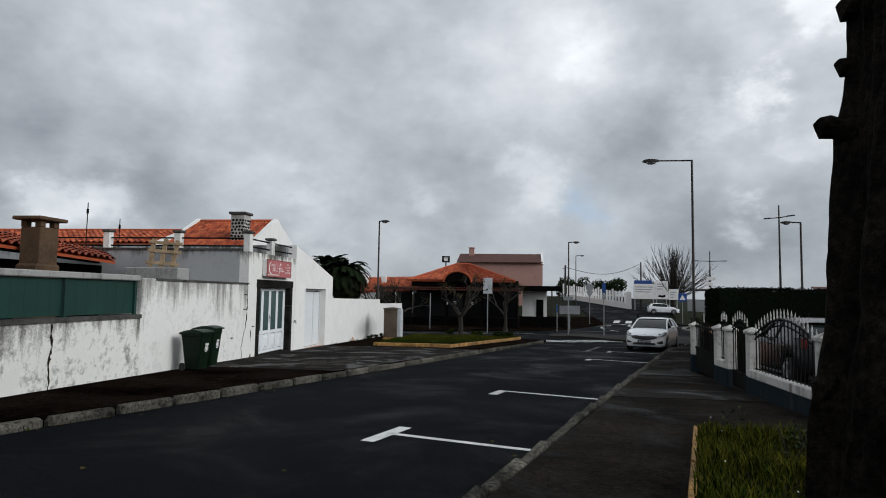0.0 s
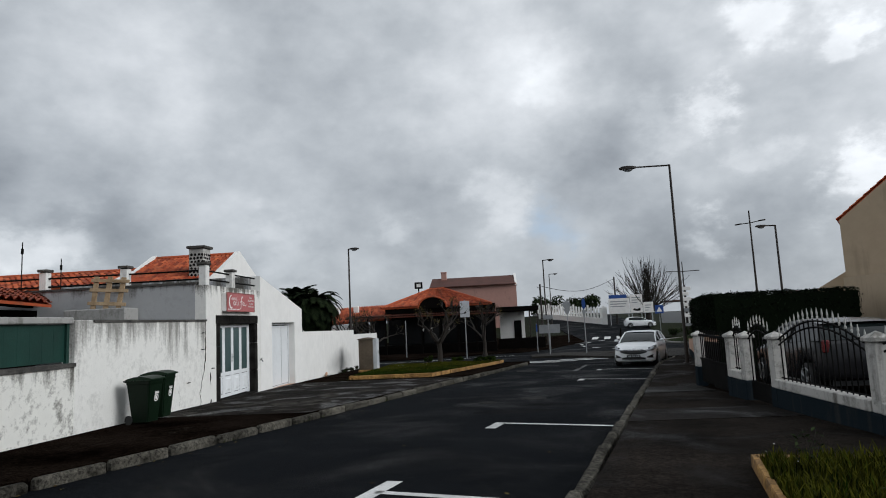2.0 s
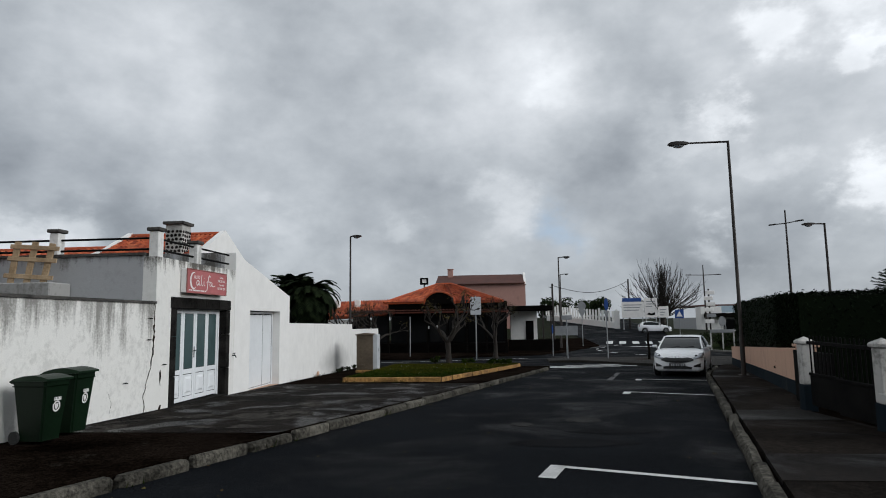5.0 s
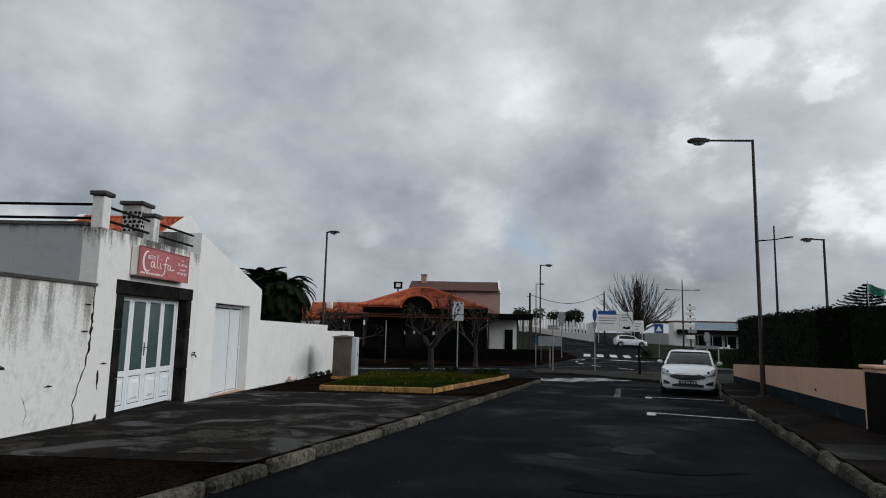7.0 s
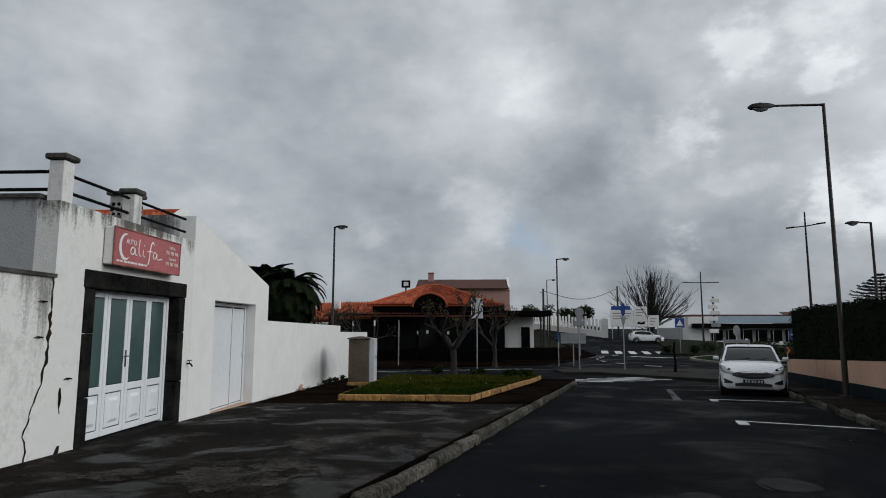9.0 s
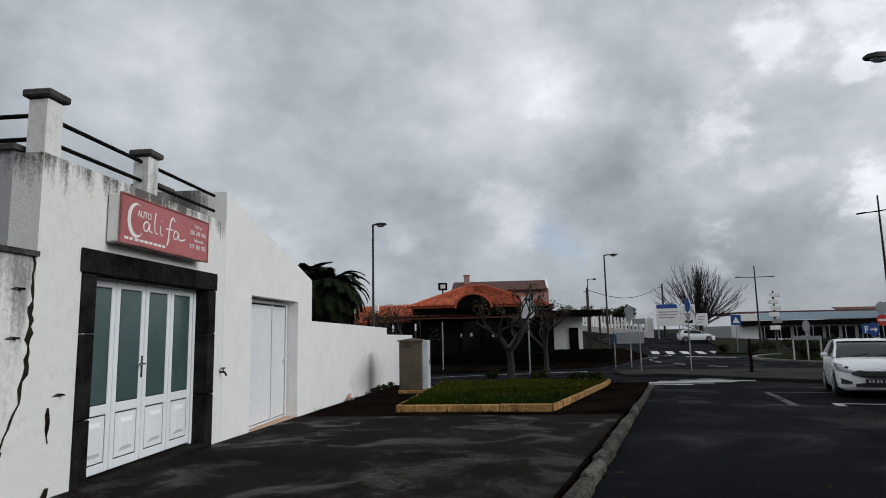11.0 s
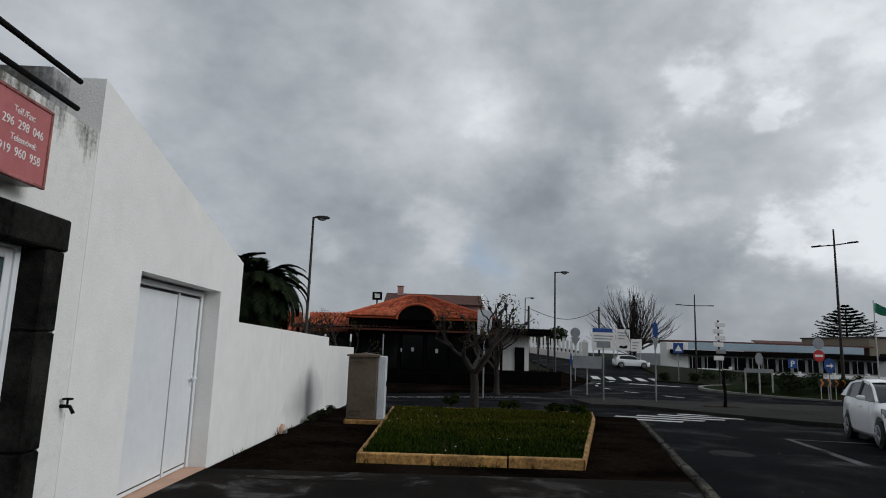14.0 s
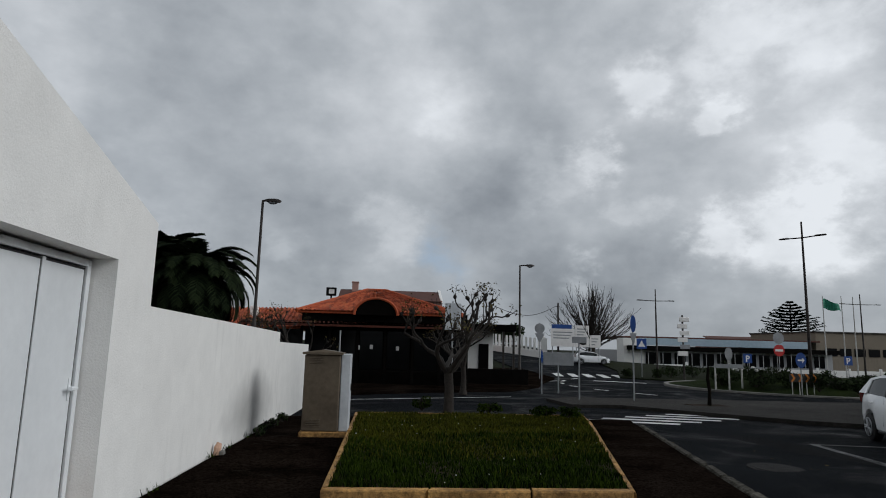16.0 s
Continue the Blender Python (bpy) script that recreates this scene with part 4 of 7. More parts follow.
wall_run("wall_return", "white wall turning away behind the pavement end", WHITE_WALL, 37.68, 37.9, 0.9, 0.9, 10.0, x=WX - 0.22)
# cracks and open joints in the plaster: jagged dark grooves of uneven width
def crack(pts, width, seed, label):
    rr = random.Random(seed)
    m, fine = Mesh(), []
    for (y0, z0), (y1, z1) in zip(pts, pts[1:]):
        n = max(2, int(abs(z1 - z0) / 0.05))
        for k in range(n):
            fine.append((lerp(y0, y1, k / n) + rr.uniform(-0.016, 0.016), lerp(z0, z1, k / n)))
    fine.append(pts[-1])
    ws = [width * rr.uniform(0.25, 1.5) * (0.4 + 0.6 * math.sin(math.pi * min(1, 0.15 + k / len(fine)))) for k in range(len(fine))]
    for k in range(len(fine) - 1):
        (y0, z0), (y1, z1) = fine[k], fine[k + 1]
        m.add([(WX + 0.003, y0 - ws[k], z0), (WX + 0.003, y0 + ws[k], z0), (WX + 0.003, y1 + ws[k + 1], z1), (WX + 0.003, y1 - ws[k + 1], z1)], [(0, 1, 2, 3)])
    return solid("wall_crack", m, MOULD, label, "crack", kind="structure")


crack([(16.27, 1.70), (16.28, 1.27), (16.27, 0.90), (16.25, 0.72), (16.20, 0.49), (16.12, 0.30), (16.05, 0.14)], 0.026, 1, "dark mouldy crack in the white plaster")
crack([(16.05, 0.14), (15.99, -0.05), (16.04, -0.22), (16.02, -0.36)], 0.017, 2, "lower end of the mouldy crack")
crack([(14.95, 0.18), (15.05, -0.02), (15.02, -0.20)], 0.004, 3, "hairline crack in the white plaster")
crack([(16.55, 0.42), (16.56, 0.12)], 0.022, 4, "short dark crack beside the door frame")
crack([(16.58, -0.25), (16.52, -0.38)], 0.03, 5, "mould at the foot of the wall")
crack([(9.16, 0.92), (9.20, 0.55), (9.14, 0.3), (9.18, 0.0), (9.15, -0.2)], 0.026, 6, "dark open joint in the low wall")
crack([(20.15, 2.85), (20.30, 2.72), (20.28, 2.60)], 0.003, 7, "hairline crack in the gable")
for y, z in ((16.12, 1.42), (16.10, 1.02), (15.42, 0.28), (16.66, 0.52)):
    t = thing("wall_spike", pose(WX, y, z), "small rusted spike stuck in the plaster", "spike")
    part("rod", Mesh().tube([(-0.01, 0, 0), (0.05, 0.02, -0.005)], 0.009, 6), IRON, t)
    part("rust_mark", Mesh().add([(0.004, -0.09, -0.012), (0.004, 0.03, -0.02), (0.004, 0.05, 0.006), (0.004, -0.02, 0.012)], [(0, 1, 2, 3)]), COPING, t)


# ---- tile roofs ----
def roof_tiles(m, a, b, c, d, cols, rows, bulge=0.055):
    """Barrel tiles over the patch with eave a-b and ridge d-c, each a little shell of its own."""
    a, b, c, d = (Vector(p) for p in (a, b, c, d))
    up = (b - a).cross(d - a).normalized()
    if up.z < 0:
        up = -up

    def at(u, v):
        return a.lerp(b, u).lerp(d.lerp(c, u), v)
    for r in range(rows):
        for k in range(cols):
            v0, v1 = r / rows, min(1.0, (r + 1.12) / rows)
            vs = []
            lift0 = 0.03 + random.uniform(-0.006, 0.006)
            for v, lift in ((v0, lift0), (v1, 0.0)):
                for i in range(6):
                    u = (k + i / 5) / cols
                    h = bulge * (math.sin(math.pi * i / 3.0) if i <= 3 else -0.6 * math.sin(math.pi * (i - 3) / 2.0))
                    vs.append(at(u, v) + up * (h + lift))
            m.add(vs, [(i, i + 1, 7 + i, 6 + i) for i in range(5)])
    return m


def slab_under(m, a, b, c, d, t=0.08):
    a, b, c, d = (Vector(p) for p in (a, b, c, d))
    up = (b - a).cross(d - a).normalized()
    up = -up if up.z < 0 else up
    q = [p - up * 0.05 for p in (a, b, c, d)] + [p - up * (0.05 + t) for p in (a, b, c, d)]
    return m.add(q, [(0, 1, 2, 3), (7, 6, 5, 4), (0, 4, 5, 1), (1, 5, 6, 2), (2, 6, 7, 3), (3, 7, 4, 0)])


def gabled_house(name, x0, x1, y0, y1, eave, ridge, wall, label, foot=-1.6, cols=30, rows=9, chimney=None):
    h = thing(name, pose(0, 0, 0), label, "house")
    ym = (y0 + y1) / 2
    m = Mesh().box(x0 + 0.2, x1 - 0.2, y0 + 0.25, y1 - 0.25, foot, eave)
    part("wall", m, wall, h)
    for xa, xb in ((x0, x0 + 0.22), (x1 - 0.22, x1)):
        g = Mesh().side([(y0 + 0.1, foot), (y1 - 0.1, foot), (y1 - 0.1, eave), (ym, ridge + 0.16), (y0 + 0.1, eave)], xa, xb)
        part("gable", g, wall, h, "white gable end")
    for a, b, c, d in (((x0 + 0.2, y0, eave), (x1 - 0.2, y0, eave), (x1 - 0.2, ym, ridge), (x0 + 0.2, ym, ridge)),
                       ((x1 - 0.2, y1, eave), (x0 + 0.2, y1, eave), (x0 + 0.2, ym, ridge), (x1 - 0.2, ym, ridge))):
        part("roof", roof_tiles(slab_under(Mesh(), a, b, c, d), a, b, c, d, cols, rows), TILE, h, "orange clay barrel tiles")
    rt = Mesh().tube([(x0 + 0.2, ym, ridge + 0.02), (x1 - 0.2, ym, ridge + 0.02)], 0.10, 8)
    part("ridge", rt, TILE, h)
    return h


house = gabled_house("house", -17.0, -12.6, 26.4, 33.4, 3.45, 5.08, CLEAN_WALL, "white house with orange tile roof behind the garage", cols=20, rows=10)
gabled_house("house", -30.0, -17.4, 27.0, 33.0, 3.75, 4.6, CLEAN_WALL, "white house with a low orange tile roof", cols=40, rows=9)


def pebble_chimney(x, y, z0, z1):
    """A square chimney faced with dark stones in pale mortar."""
    t = thing("chimney", pose(x, y, z0), "square chimney of dark stones in pale mortar", "chimney")
    w = 0.33
    part("shaft", Mesh().cham(-w, w, -w, w, 0, z1 - z0 - 0.12, 0.01), STONE_LIGHT, t)
    part("cap", Mesh().cham(-w - 0.09, w + 0.09, -w - 0.09, w + 0.09, z1 - z0 - 0.12, z1 - z0, 0.02), COPING, t, "dark flat cap")
    rng = random.Random(5)
    H = z1 - z0 - 0.2
    shapes = []
    for _ in range(4):
        n = 7
        q = [(rng.uniform(0.055, 0.085) * math.cos(2 * math.pi * k / n), rng.uniform(0.05, 0.07) * math.sin(2 * math.pi * k / n)) for k in range(n)]
        sm = Mesh().add([(a, 0, b) for a, b in q] + [(a * 0.7, -0.022, b * 0.7) for a, b in q], [tuple(range(n, 2 * n))] + [(k, (k + 1) % n, n + (k + 1) % n, n + k) for k in range(n)])
        shapes.append(sm.data("stone", BASALT))
    for s in range(4):
        for r in range(int(H / 0.15)):
            for k in range(4):
                ob = new("stone", rng.choice(shapes))
                ob.parent = t
                u = -w + 0.09 + k * 0.165 + (0.03 if r % 2 else -0.02) + rng.uniform(-0.012, 0.012)
                ob.matrix_basis = pose(0, 0, 0, 0, 0, 90 * s) @ pose(u, -w + 0.002, 0.09 + r * 0.15 + rng.uniform(-0.015, 0.015), 0, rng.uniform(-40, 40), 0)
    return t


pebble_chimney(-13.45, 27.6, 3.7, 5.24)

shed = thing("lean_to_shed", pose(0, 0, 0), "dark lean-to shed with a sagging orange tile roof", "shed")
a, b, c, d = (-10.75, 7.0, 2.62), (-10.75, 15.0, 2.28), (-13.0, 17.4, 2.72), (-13.0, 7.0, 3.12)
part("roof", roof_tiles(slab_under(Mesh(), a, b, c, d, 0.06), a, b, c, d, 36, 7), TILE, shed, "orange clay tiles with dark lichen")
# Near-black wall closes the dark space beneath the tiles.
part("wall", Mesh().box(-13.4, -11.6, 7.2, 15.6, FOOT, 2.15), DARK_TIMBER, shed)
part("rafter_board", Mesh().add([(-11.3, 7.0, 2.50), (-11.3, 15.0, 2.18), (-11.22, 15.0, 2.18), (-11.22, 7.0, 2.50), (-11.3, 7.0, 2.62), (-11.3, 15.0, 2.30), (-11.22, 15.0, 2.30), (-11.22, 7.0, 2.62)],
     [(3, 2, 1, 0), (4, 5, 6, 7), (0, 1, 5, 4), (1, 2, 6, 5), (2, 3, 7, 6), (3, 0, 4, 7)]), DARK_TIMBER, shed)
bc = thing("chimney", pose(-10.4, 11.97, FOOT), "square brown rendered chimney with a projecting cap", "chimney")
for sx, sy in ((-1, -1), (1, -1), (1, 1), (-1, 1)):
    part("cap_leg", Mesh().cham(sx * 0.17 - 0.07, sx * 0.17 + 0.07, sy * 0.19 - 0.07, sy * 0.19 + 0.07, 4.00, 4.14, 0.01), BROWN_RENDER, bc)
part("shaft", Mesh().cham(-0.24, 0.24, -0.26, 0.26, 0, 4.00, 0.02), BROWN_RENDER, bc)
part("cap", Mesh().cham(-0.34, 0.34, -0.40, 0.40, 4.14, 4.22, 0.02), BROWN_RENDER, bc)
part("shoulder", Mesh().cham(-0.28, 0.28, -0.33, 0.33, 0, 3.22, 0.05), BROWN_RENDER, bc)
stub = solid("wall_stub", Mesh().cham(-11.0, -9.4, 15.7, 16.28, FOOT, 2.12, 0.02), BEAM_WALL, "grey stained wall stub beside the garage", "wall", kind="structure")
pal = thing("wooden_pallet", pose(-10.05, 15.95, 2.12, -8, 4, 3), "raw wooden pallet leaning on the grey wall", "pallet")
for k in range(3):
    part("board", Mesh().cham(-0.40 + k * 0.32, -0.28 + k * 0.32, -0.02, 0.02, 0.0, 0.82, 0.004, pose(0, 0, 0, 0, (k - 1) * 2, 0)), WOOD_RAW, pal)
for z in (0.08, 0.42, 0.66):
    part("crosspiece", Mesh().cham(-0.48, 0.50, -0.045, -0.021, z, z + 0.085, 0.004), WOOD_RAW, pal)


# ---- fence, walls and hedge across the street ----
FX = 3.98                                     # street face of the fence wall
fence = solid("wall_east", Mesh().box(FX, FX + 0.2, 9.05, 11.95, -1.0, 0.11).box(FX, FX + 0.2, 13.1, 13.95, -1.0, 0.10), BLUE_GREY,
              "low blue-grey plinth wall under a white painted fence", "wall", kind="structure")
for y0, y1 in ((6.4, 9.06), (9.3, 11.85), (13.2, 13.85)):
    part("white_band", Mesh().cham(FX - 0.012, FX + 0.2, y0, y1, 0.11, 0.25, 0.012), FENCE_WHITE, fence, "flaking white band with pierced slots")
solid("wall_east_far", Mesh().box(FX, FX + 0.2, -14, 9.05, -1.0, 0.11), BLUE_GREY, "continuing blue-grey plinth wall", "wall", kind="structure")


def fence_pillar(x, y, top, w=0.095, foot=-0.7, mat=FENCE_WHITE):
    t = thing("gate_pillar", pose(x, y, 0), "white painted pillar with a flaking moulded cap", "pillar", "fence pillars")
    part("shaft", Mesh().cham(-w, w, -w, w, 0.11, top - 0.10, 0.012), mat, t)
    part("plinth", Mesh().cham(-w - 0.01, w + 0.01, -w - 0.01, w + 0.01, foot, 0.11, 0.012), BLUE_GREY, t, "blue-grey painted foot")
    c = Mesh().cham(-w - 0.03, w + 0.03, -w - 0.03, w + 0.03, top - 0.10, top - 0.04, 0.012)
    a = w + 0.02
    c.add([(-a, -a, top - 0.04), (a, -a, top - 0.04), (a, a, top - 0.04), (-a, a, top - 0.04), (0, 0, top + 0.03)], [(0, 1, 4), (1, 2, 4), (2, 3, 4), (3, 0, 4)])
    part("cap", c, mat, t)
    return t


for y, top in ((16.35, 0.90), (13.85, 0.95), (13.15, 0.96), (11.92, 0.98), (9.18, 1.04), (6.3, 1.08)):
    fence_pillar(FX + 0.1 + (0.15 if y > 16 else 0), y, top)


def spear_bar(m_bar, m_tip, x, y, z0, z1):
    m_bar.tube([(x, y, z0), (x, y, z1)], 0.010, 6)
    m_tip.tube([(x, y, z1 - 0.02), (x, y, z1 + 0.02), (x, y, z1 + 0.03), (x, y, z1 + 0.07), (x, y, z1 + 0.15)], [0.009, 0.015, 0.007, 0.014, 0.002], 6)


def grille(name, label, y0, y1, z0, top, n, category="fence panel"):
    """An iron panel of bars with white spear tips; top is a function of 0..1."""
    t = thing(name, pose(0, 0, 0), label, category, "fence ironwork")
    x = FX + 0.09
    for k in range(n):
        f = (k + 0.5) / n
        y = lerp(y0, y1, f)
        b, s = Mesh(), Mesh()
        spear_bar(b, s, x, y, z0, top(f))
        bar = part("bar", b, IRON, t)
        part("spear_tip", s, SPEAR, bar, "white spear tip")
    for dz in (0.0, -0.09):
        part("top_rail", Mesh().tube([(x, lerp(y0, y1, k / 16), top(k / 16) - 0.04 + dz) for k in range(17)], 0.014, 6), IRON, t)
    part("bottom_rail", Mesh().tube([(x, y0, z0 + 0.03), (x, y1, z0 + 0.03)], 0.014, 6), IRON, t)
    return t


grille("iron_fence_panel", "arched black iron fence panel with white spear tips", 9.32, 11.78, 0.25, lambda f: 0.92 + 0.30 * math.sin(math.pi * f), 18)
grille("iron_fence_panel", "arched black iron fence panel with white spear tips", 6.45, 9.04, 0.25, lambda f: 0.96 + 0.30 * math.sin(math.pi * f), 18)
grille("iron_fence_panel", "narrow black iron panel between white pillars", 13.29, 13.71, 0.26, lambda f: 1.02 + 0.08 * math.sin(math.pi * f), 4)
g = grille("iron_gate", "black iron garden gate with peaked white spear tips", 12.08, 13.0, -0.12, lambda f: 0.98 + 0.16 * math.sin(math.pi * f), 7, "gate")
part("lower_sheet", Mesh().cham(FX + 0.08, FX + 0.10, 12.07, 13.0, -0.2, 0.12, 0.004), IRON, g, "black kick sheet")
g2 = thing("iron_gate", pose(0, 0, 0), "black barred iron double gate between pillars", "gate", "fence ironwork")
for k in range(2):
    y0, y1 = 14.0 + k * 1.1, 15.07 + k * 1.1
    xo = 0.1 + 0.12 * k
    part("gate_leaf", Mesh().cham(FX + xo, FX + xo + 0.03, y0, y1, -0.22, 0.30, 0.008), IRON, g2)
    for j in range(9):
        y = lerp(y0 + 0.05, y1 - 0.05, j / 8)
        part("bar", Mesh().tube([(FX + xo + 0.015, y, 0.28), (FX + xo + 0.015, y, 0.95)], 0.012, 6), IRON, g2)
    part("gate_bar", Mesh().cham(FX + xo - 0.02, FX + xo, y0, y1, 0.28, 0.33, 0.006), IRON, g2)
    part("gate_bar", Mesh().cham(FX + xo - 0.02, FX + xo, y0, y1, 0.80, 0.86, 0.006), IRON, g2)


def pink_x(y):
    return 5.05 + (y - 18.4) * 0.262


pw = Mesh()
pw.prism([(pink_x(18.4), 18.4), (pink_x(18.4) + 0.2, 18.4), (pink_x(33.4) + 0.2, 33.4), (pink_x(33.4), 33.4)], -1.2, lambda x, y: land(x, y) + 0.42)
pink = solid("wall_salmon", pw, BLUE_GREY, "salmon garden wall with a blue-grey plinth", "wall", kind="structure")
part("upper_wall", Mesh().prism([(pink_x(18.4) + 0.012, 18.4), (pink_x(18.4) + 0.2, 18.4), (pink_x(33.4) + 0.2, 33.4), (pink_x(33.4) + 0.012, 33.4)],
     lambda x, y: land(x, y) + 0.42, lambda x, y: 0.62 - (y - 18.4) * 0.042), PINK_WALL, pink, "salmon painted plaster")
part("end_pillar", Mesh().cham(pink_x(18.2) - 0.04, pink_x(18.2) + 0.24, 18.0, 18.36, -1.0, 0.66, 0.015), PINK_WALL, pink)
part("pillar_cap", Mesh().cham(pink_x(18.2) - 0.08, pink_x(18.2) + 0.28, 17.96, 18.40, 0.66, 0.72, 0.012), PINK_WALL, pink)
m = Mesh().cham(pink_x(17.2), pink_x(17.2) + 0.04, 16.5, 17.95, -0.45, 0.62, 0.01)
solid("garden_gate", m, IRON, "dark sheet gate beside the salmon wall", "gate")


def leaf_cloud(m, pick, count, size, rng):
    """Small two-sided leaves; pick gives a place and an outward normal."""
    for _ in range(count):
        p, n = pick()
        n = (Vector(n) + Vector((rng.uniform(-0.8, 0.8), rng.uniform(-0.8, 0.8), rng.uniform(-0.6, 0.8)))).normalized()
        u = n.orthogonal().normalized()
        u.rotate(Matrix.Rotation(rng.uniform(0, 6.28), 3, n))
        w = n.cross(u)
        s = size * rng.uniform(0.6, 1.3)
        p = Vector(p)
        m.add([p - u * s, p + w * s * 0.42 + n * s * 0.15, p + u * s, p - w * s * 0.42 + n * s * 0.15], [(0, 1, 2, 3)])
    return m


def hedge_block(name, corners, z0, z1, label, count, seed):
    """A clipped hedge over a plan quadrilateral: a dark uneven core and a skin of leaves."""
    rng = random.Random(seed)
    c = [Vector(p) for p in corners]
    t = thing(name, pose(0, 0, 0), label, "hedge")
    core = Mesh()
    nu, nv = 24, 6

    def plan(u, v):
        return c[0].lerp(c[1], u).lerp(c[3].lerp(c[2], u), v)
    cx = (c[0] + c[1] + c[2] + c[3]) / 4
    core.prism([tuple(cx + (p - cx) * 0.985) for p in c], z0, z1 - 0.05)
    part("core", core, HEDGE, t)
    m = Mesh()

    def pick():
        f = rng.random()
        if f < 0.30:
            q = plan(rng.random(), rng.random())
            z = z1 + rng.gauss(0, 0.025) + 0.035 * math.sin(q.x * 3.1 + q.y * 2.3)
            return (q.x, q.y, z), (0, 0, 1)
        e = rng.choice((0, 1, 3, 3, 3))
        a, b = c[e], c[(e + 1) % 4]
        q = a.lerp(b, rng.random())
        d = (b - a).normalized()
        n = Vector((d.y, -d.x))
        o = rng.gauss(0.01, 0.03)
        return (q.x + n.x * o, q.y + n.y * o, rng.uniform(z0, z1)), (n.x, n.y, 0.1)
    ob = part("leaves", leaf_cloud(m, pick, count, 0.05, rng), HEDGE, t, "small dark glossy leaves")
    tagged(ob, kind="stuff")
    return t


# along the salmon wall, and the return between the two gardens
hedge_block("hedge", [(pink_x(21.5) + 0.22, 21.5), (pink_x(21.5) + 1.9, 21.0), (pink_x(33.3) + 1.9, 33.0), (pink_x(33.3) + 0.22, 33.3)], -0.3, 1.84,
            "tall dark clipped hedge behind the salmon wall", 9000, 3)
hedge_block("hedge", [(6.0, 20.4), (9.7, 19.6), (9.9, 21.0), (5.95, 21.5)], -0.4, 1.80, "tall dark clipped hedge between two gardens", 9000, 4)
solid("garden_ground", Mesh().prism([(4.2, -14), (40, -14), (40, 33.4), (8.95, 33.4), (4.75, 17), (4.2, 16.4)], lambda x, y: land(x, y) - 0.3, lambda x, y: land(x, y) + 0.10), PAVING,
      "paved yard behind the fence", "ground", kind="structure")


# ---- street lamp by the salmon wall ----
def street_lamp(name, x, y, top, reach, rz, label, r=0.055, mat=RUSTY):
    z = path(x, y)
    t = thing(name, pose(x, y, z, 0, 0, rz), label, "street lamp", "street lamps")
    h = top - z
    part("pole", Mesh().tube([(0, 0, 0), (0, 0, 1.2), (0, 0, 1.22), (0, 0, h)], [r * 1.25, r * 1.2, r, r * 0.7], 12), mat, t, "", True)
    part("base_plate", Mesh().cham(-0.14, 0.14, -0.14, 0.14, 0, 0.02, 0.006), mat, t)
    part("arm", Mesh().tube([(0, 0, h - 0.03), (-reach + 0.5, 0, h)], [r * 0.6, r * 0.5], 10), mat, t, "", True)
    head = Mesh()
    L = 0.62
    for k, (sx, w, zt, zb) in enumerate(((0.0, 0.05, 0.03, -0.03), (0.15, 0.10, 0.06, -0.05), (0.4, 0.14, 0.07, -0.06), (0.58, 0.11, 0.05, -0.05), (0.66, 0.04, 0.01, -0.03))):
        xx = -reach + 0.55 - sx
        head.v += [(xx, -w, h + zb), (xx, w, h + zb), (xx, w * 0.8, h + zt), (xx, -w * 0.8, h + zt)]
    for k in range(4):
        for i in range(4):
            head.f.append((4 * k + i, 4 * k + (i + 1) % 4, 4 * k + 4 + (i + 1) % 4, 4 * k + 4 + i))
    head.f += [(3, 2, 1, 0), (16, 17, 18, 19)]
    hd = part("lamp_head", head, RUSTY, t, "dark cobra-head lantern", True)
    bowl = Mesh()
    for j in range(5):
        a = j * math.pi / 8
        bowl.v += [(-reach + 0.22 + 0.2 * math.cos(a) * math.cos(p), 0.1 * math.cos(a) * math.sin(p), h - 0.055 - 0.10 * math.sin(a)) for p in [k * math.pi / 6 for k in range(12)]]
    bowl.f += [(12 * j + k, 12 * j + (k + 1) % 12, 12 * j + 12 + (k + 1) % 12, 12 * j + 12 + k) for j in range(4) for k in range(12)]
    part("glass_bowl", bowl, LENS_CLEAR, hd, "clear glass bowl", True)
    return t


street_lamp("street_lamp", 6.62, 25.70, 7.10, 1.80, -5, "tall rusty steel street lamp with a side arm", 0.058)
street_lamp("street_lamp", -10.3, 42.4, 6.62, 0.62, 180, "slender dark street lamp behind the white wall", 0.07)
street_lamp("street_lamp", 3.95, 58.6, 6.60, 0.9, 180, "grey street lamp on the tavern corner", 0.075)
street_lamp("street_lamp", 7.4, 94.0, 7.66, 1.1, 180, "distant street lamp beside the avenue", 0.08)
street_lamp("street_lamp", 16.5, 39.75, 6.24, 1.0, -10, "dark street lamp beyond the hedge", 0.075)


def cross_lamp(x, y, arm_z, top, span, rz):
    z = path(x, y)
    t = thing("mast_light", pose(x, y, z, 0, 0, rz), "tall dark mast with two cross arms carrying lamps", "street lamp", "cross masts")
    part("mast", Mesh().tube([(0, 0, 0), (0, 0, top - z)], [0.11, 0.05], 10), RUSTY, t, "", True)
    for s in (-1, 1):
        a = part("arm", Mesh().tube([(0, 0, arm_z - z), (s * span, 0, arm_z - z + 0.04)], [0.04, 0.035], 8), RUSTY, t)
        part("lamp_head", Mesh().cham(s * span - 0.3, s * span + 0.3, -0.1, 0.1, arm_z - z, arm_z - z + 0.09, 0.03), RUSTY, a)
    return t


cross_lamp(20.1, 52.3, 8.10, 9.1, 1.05, -58)
cross_lamp(21.3, 75.5, 5.9, 7.05, 1.6, 0)
cross_lamp(48.3, 82.0, 6.8, 8.0, 2.2, 0)


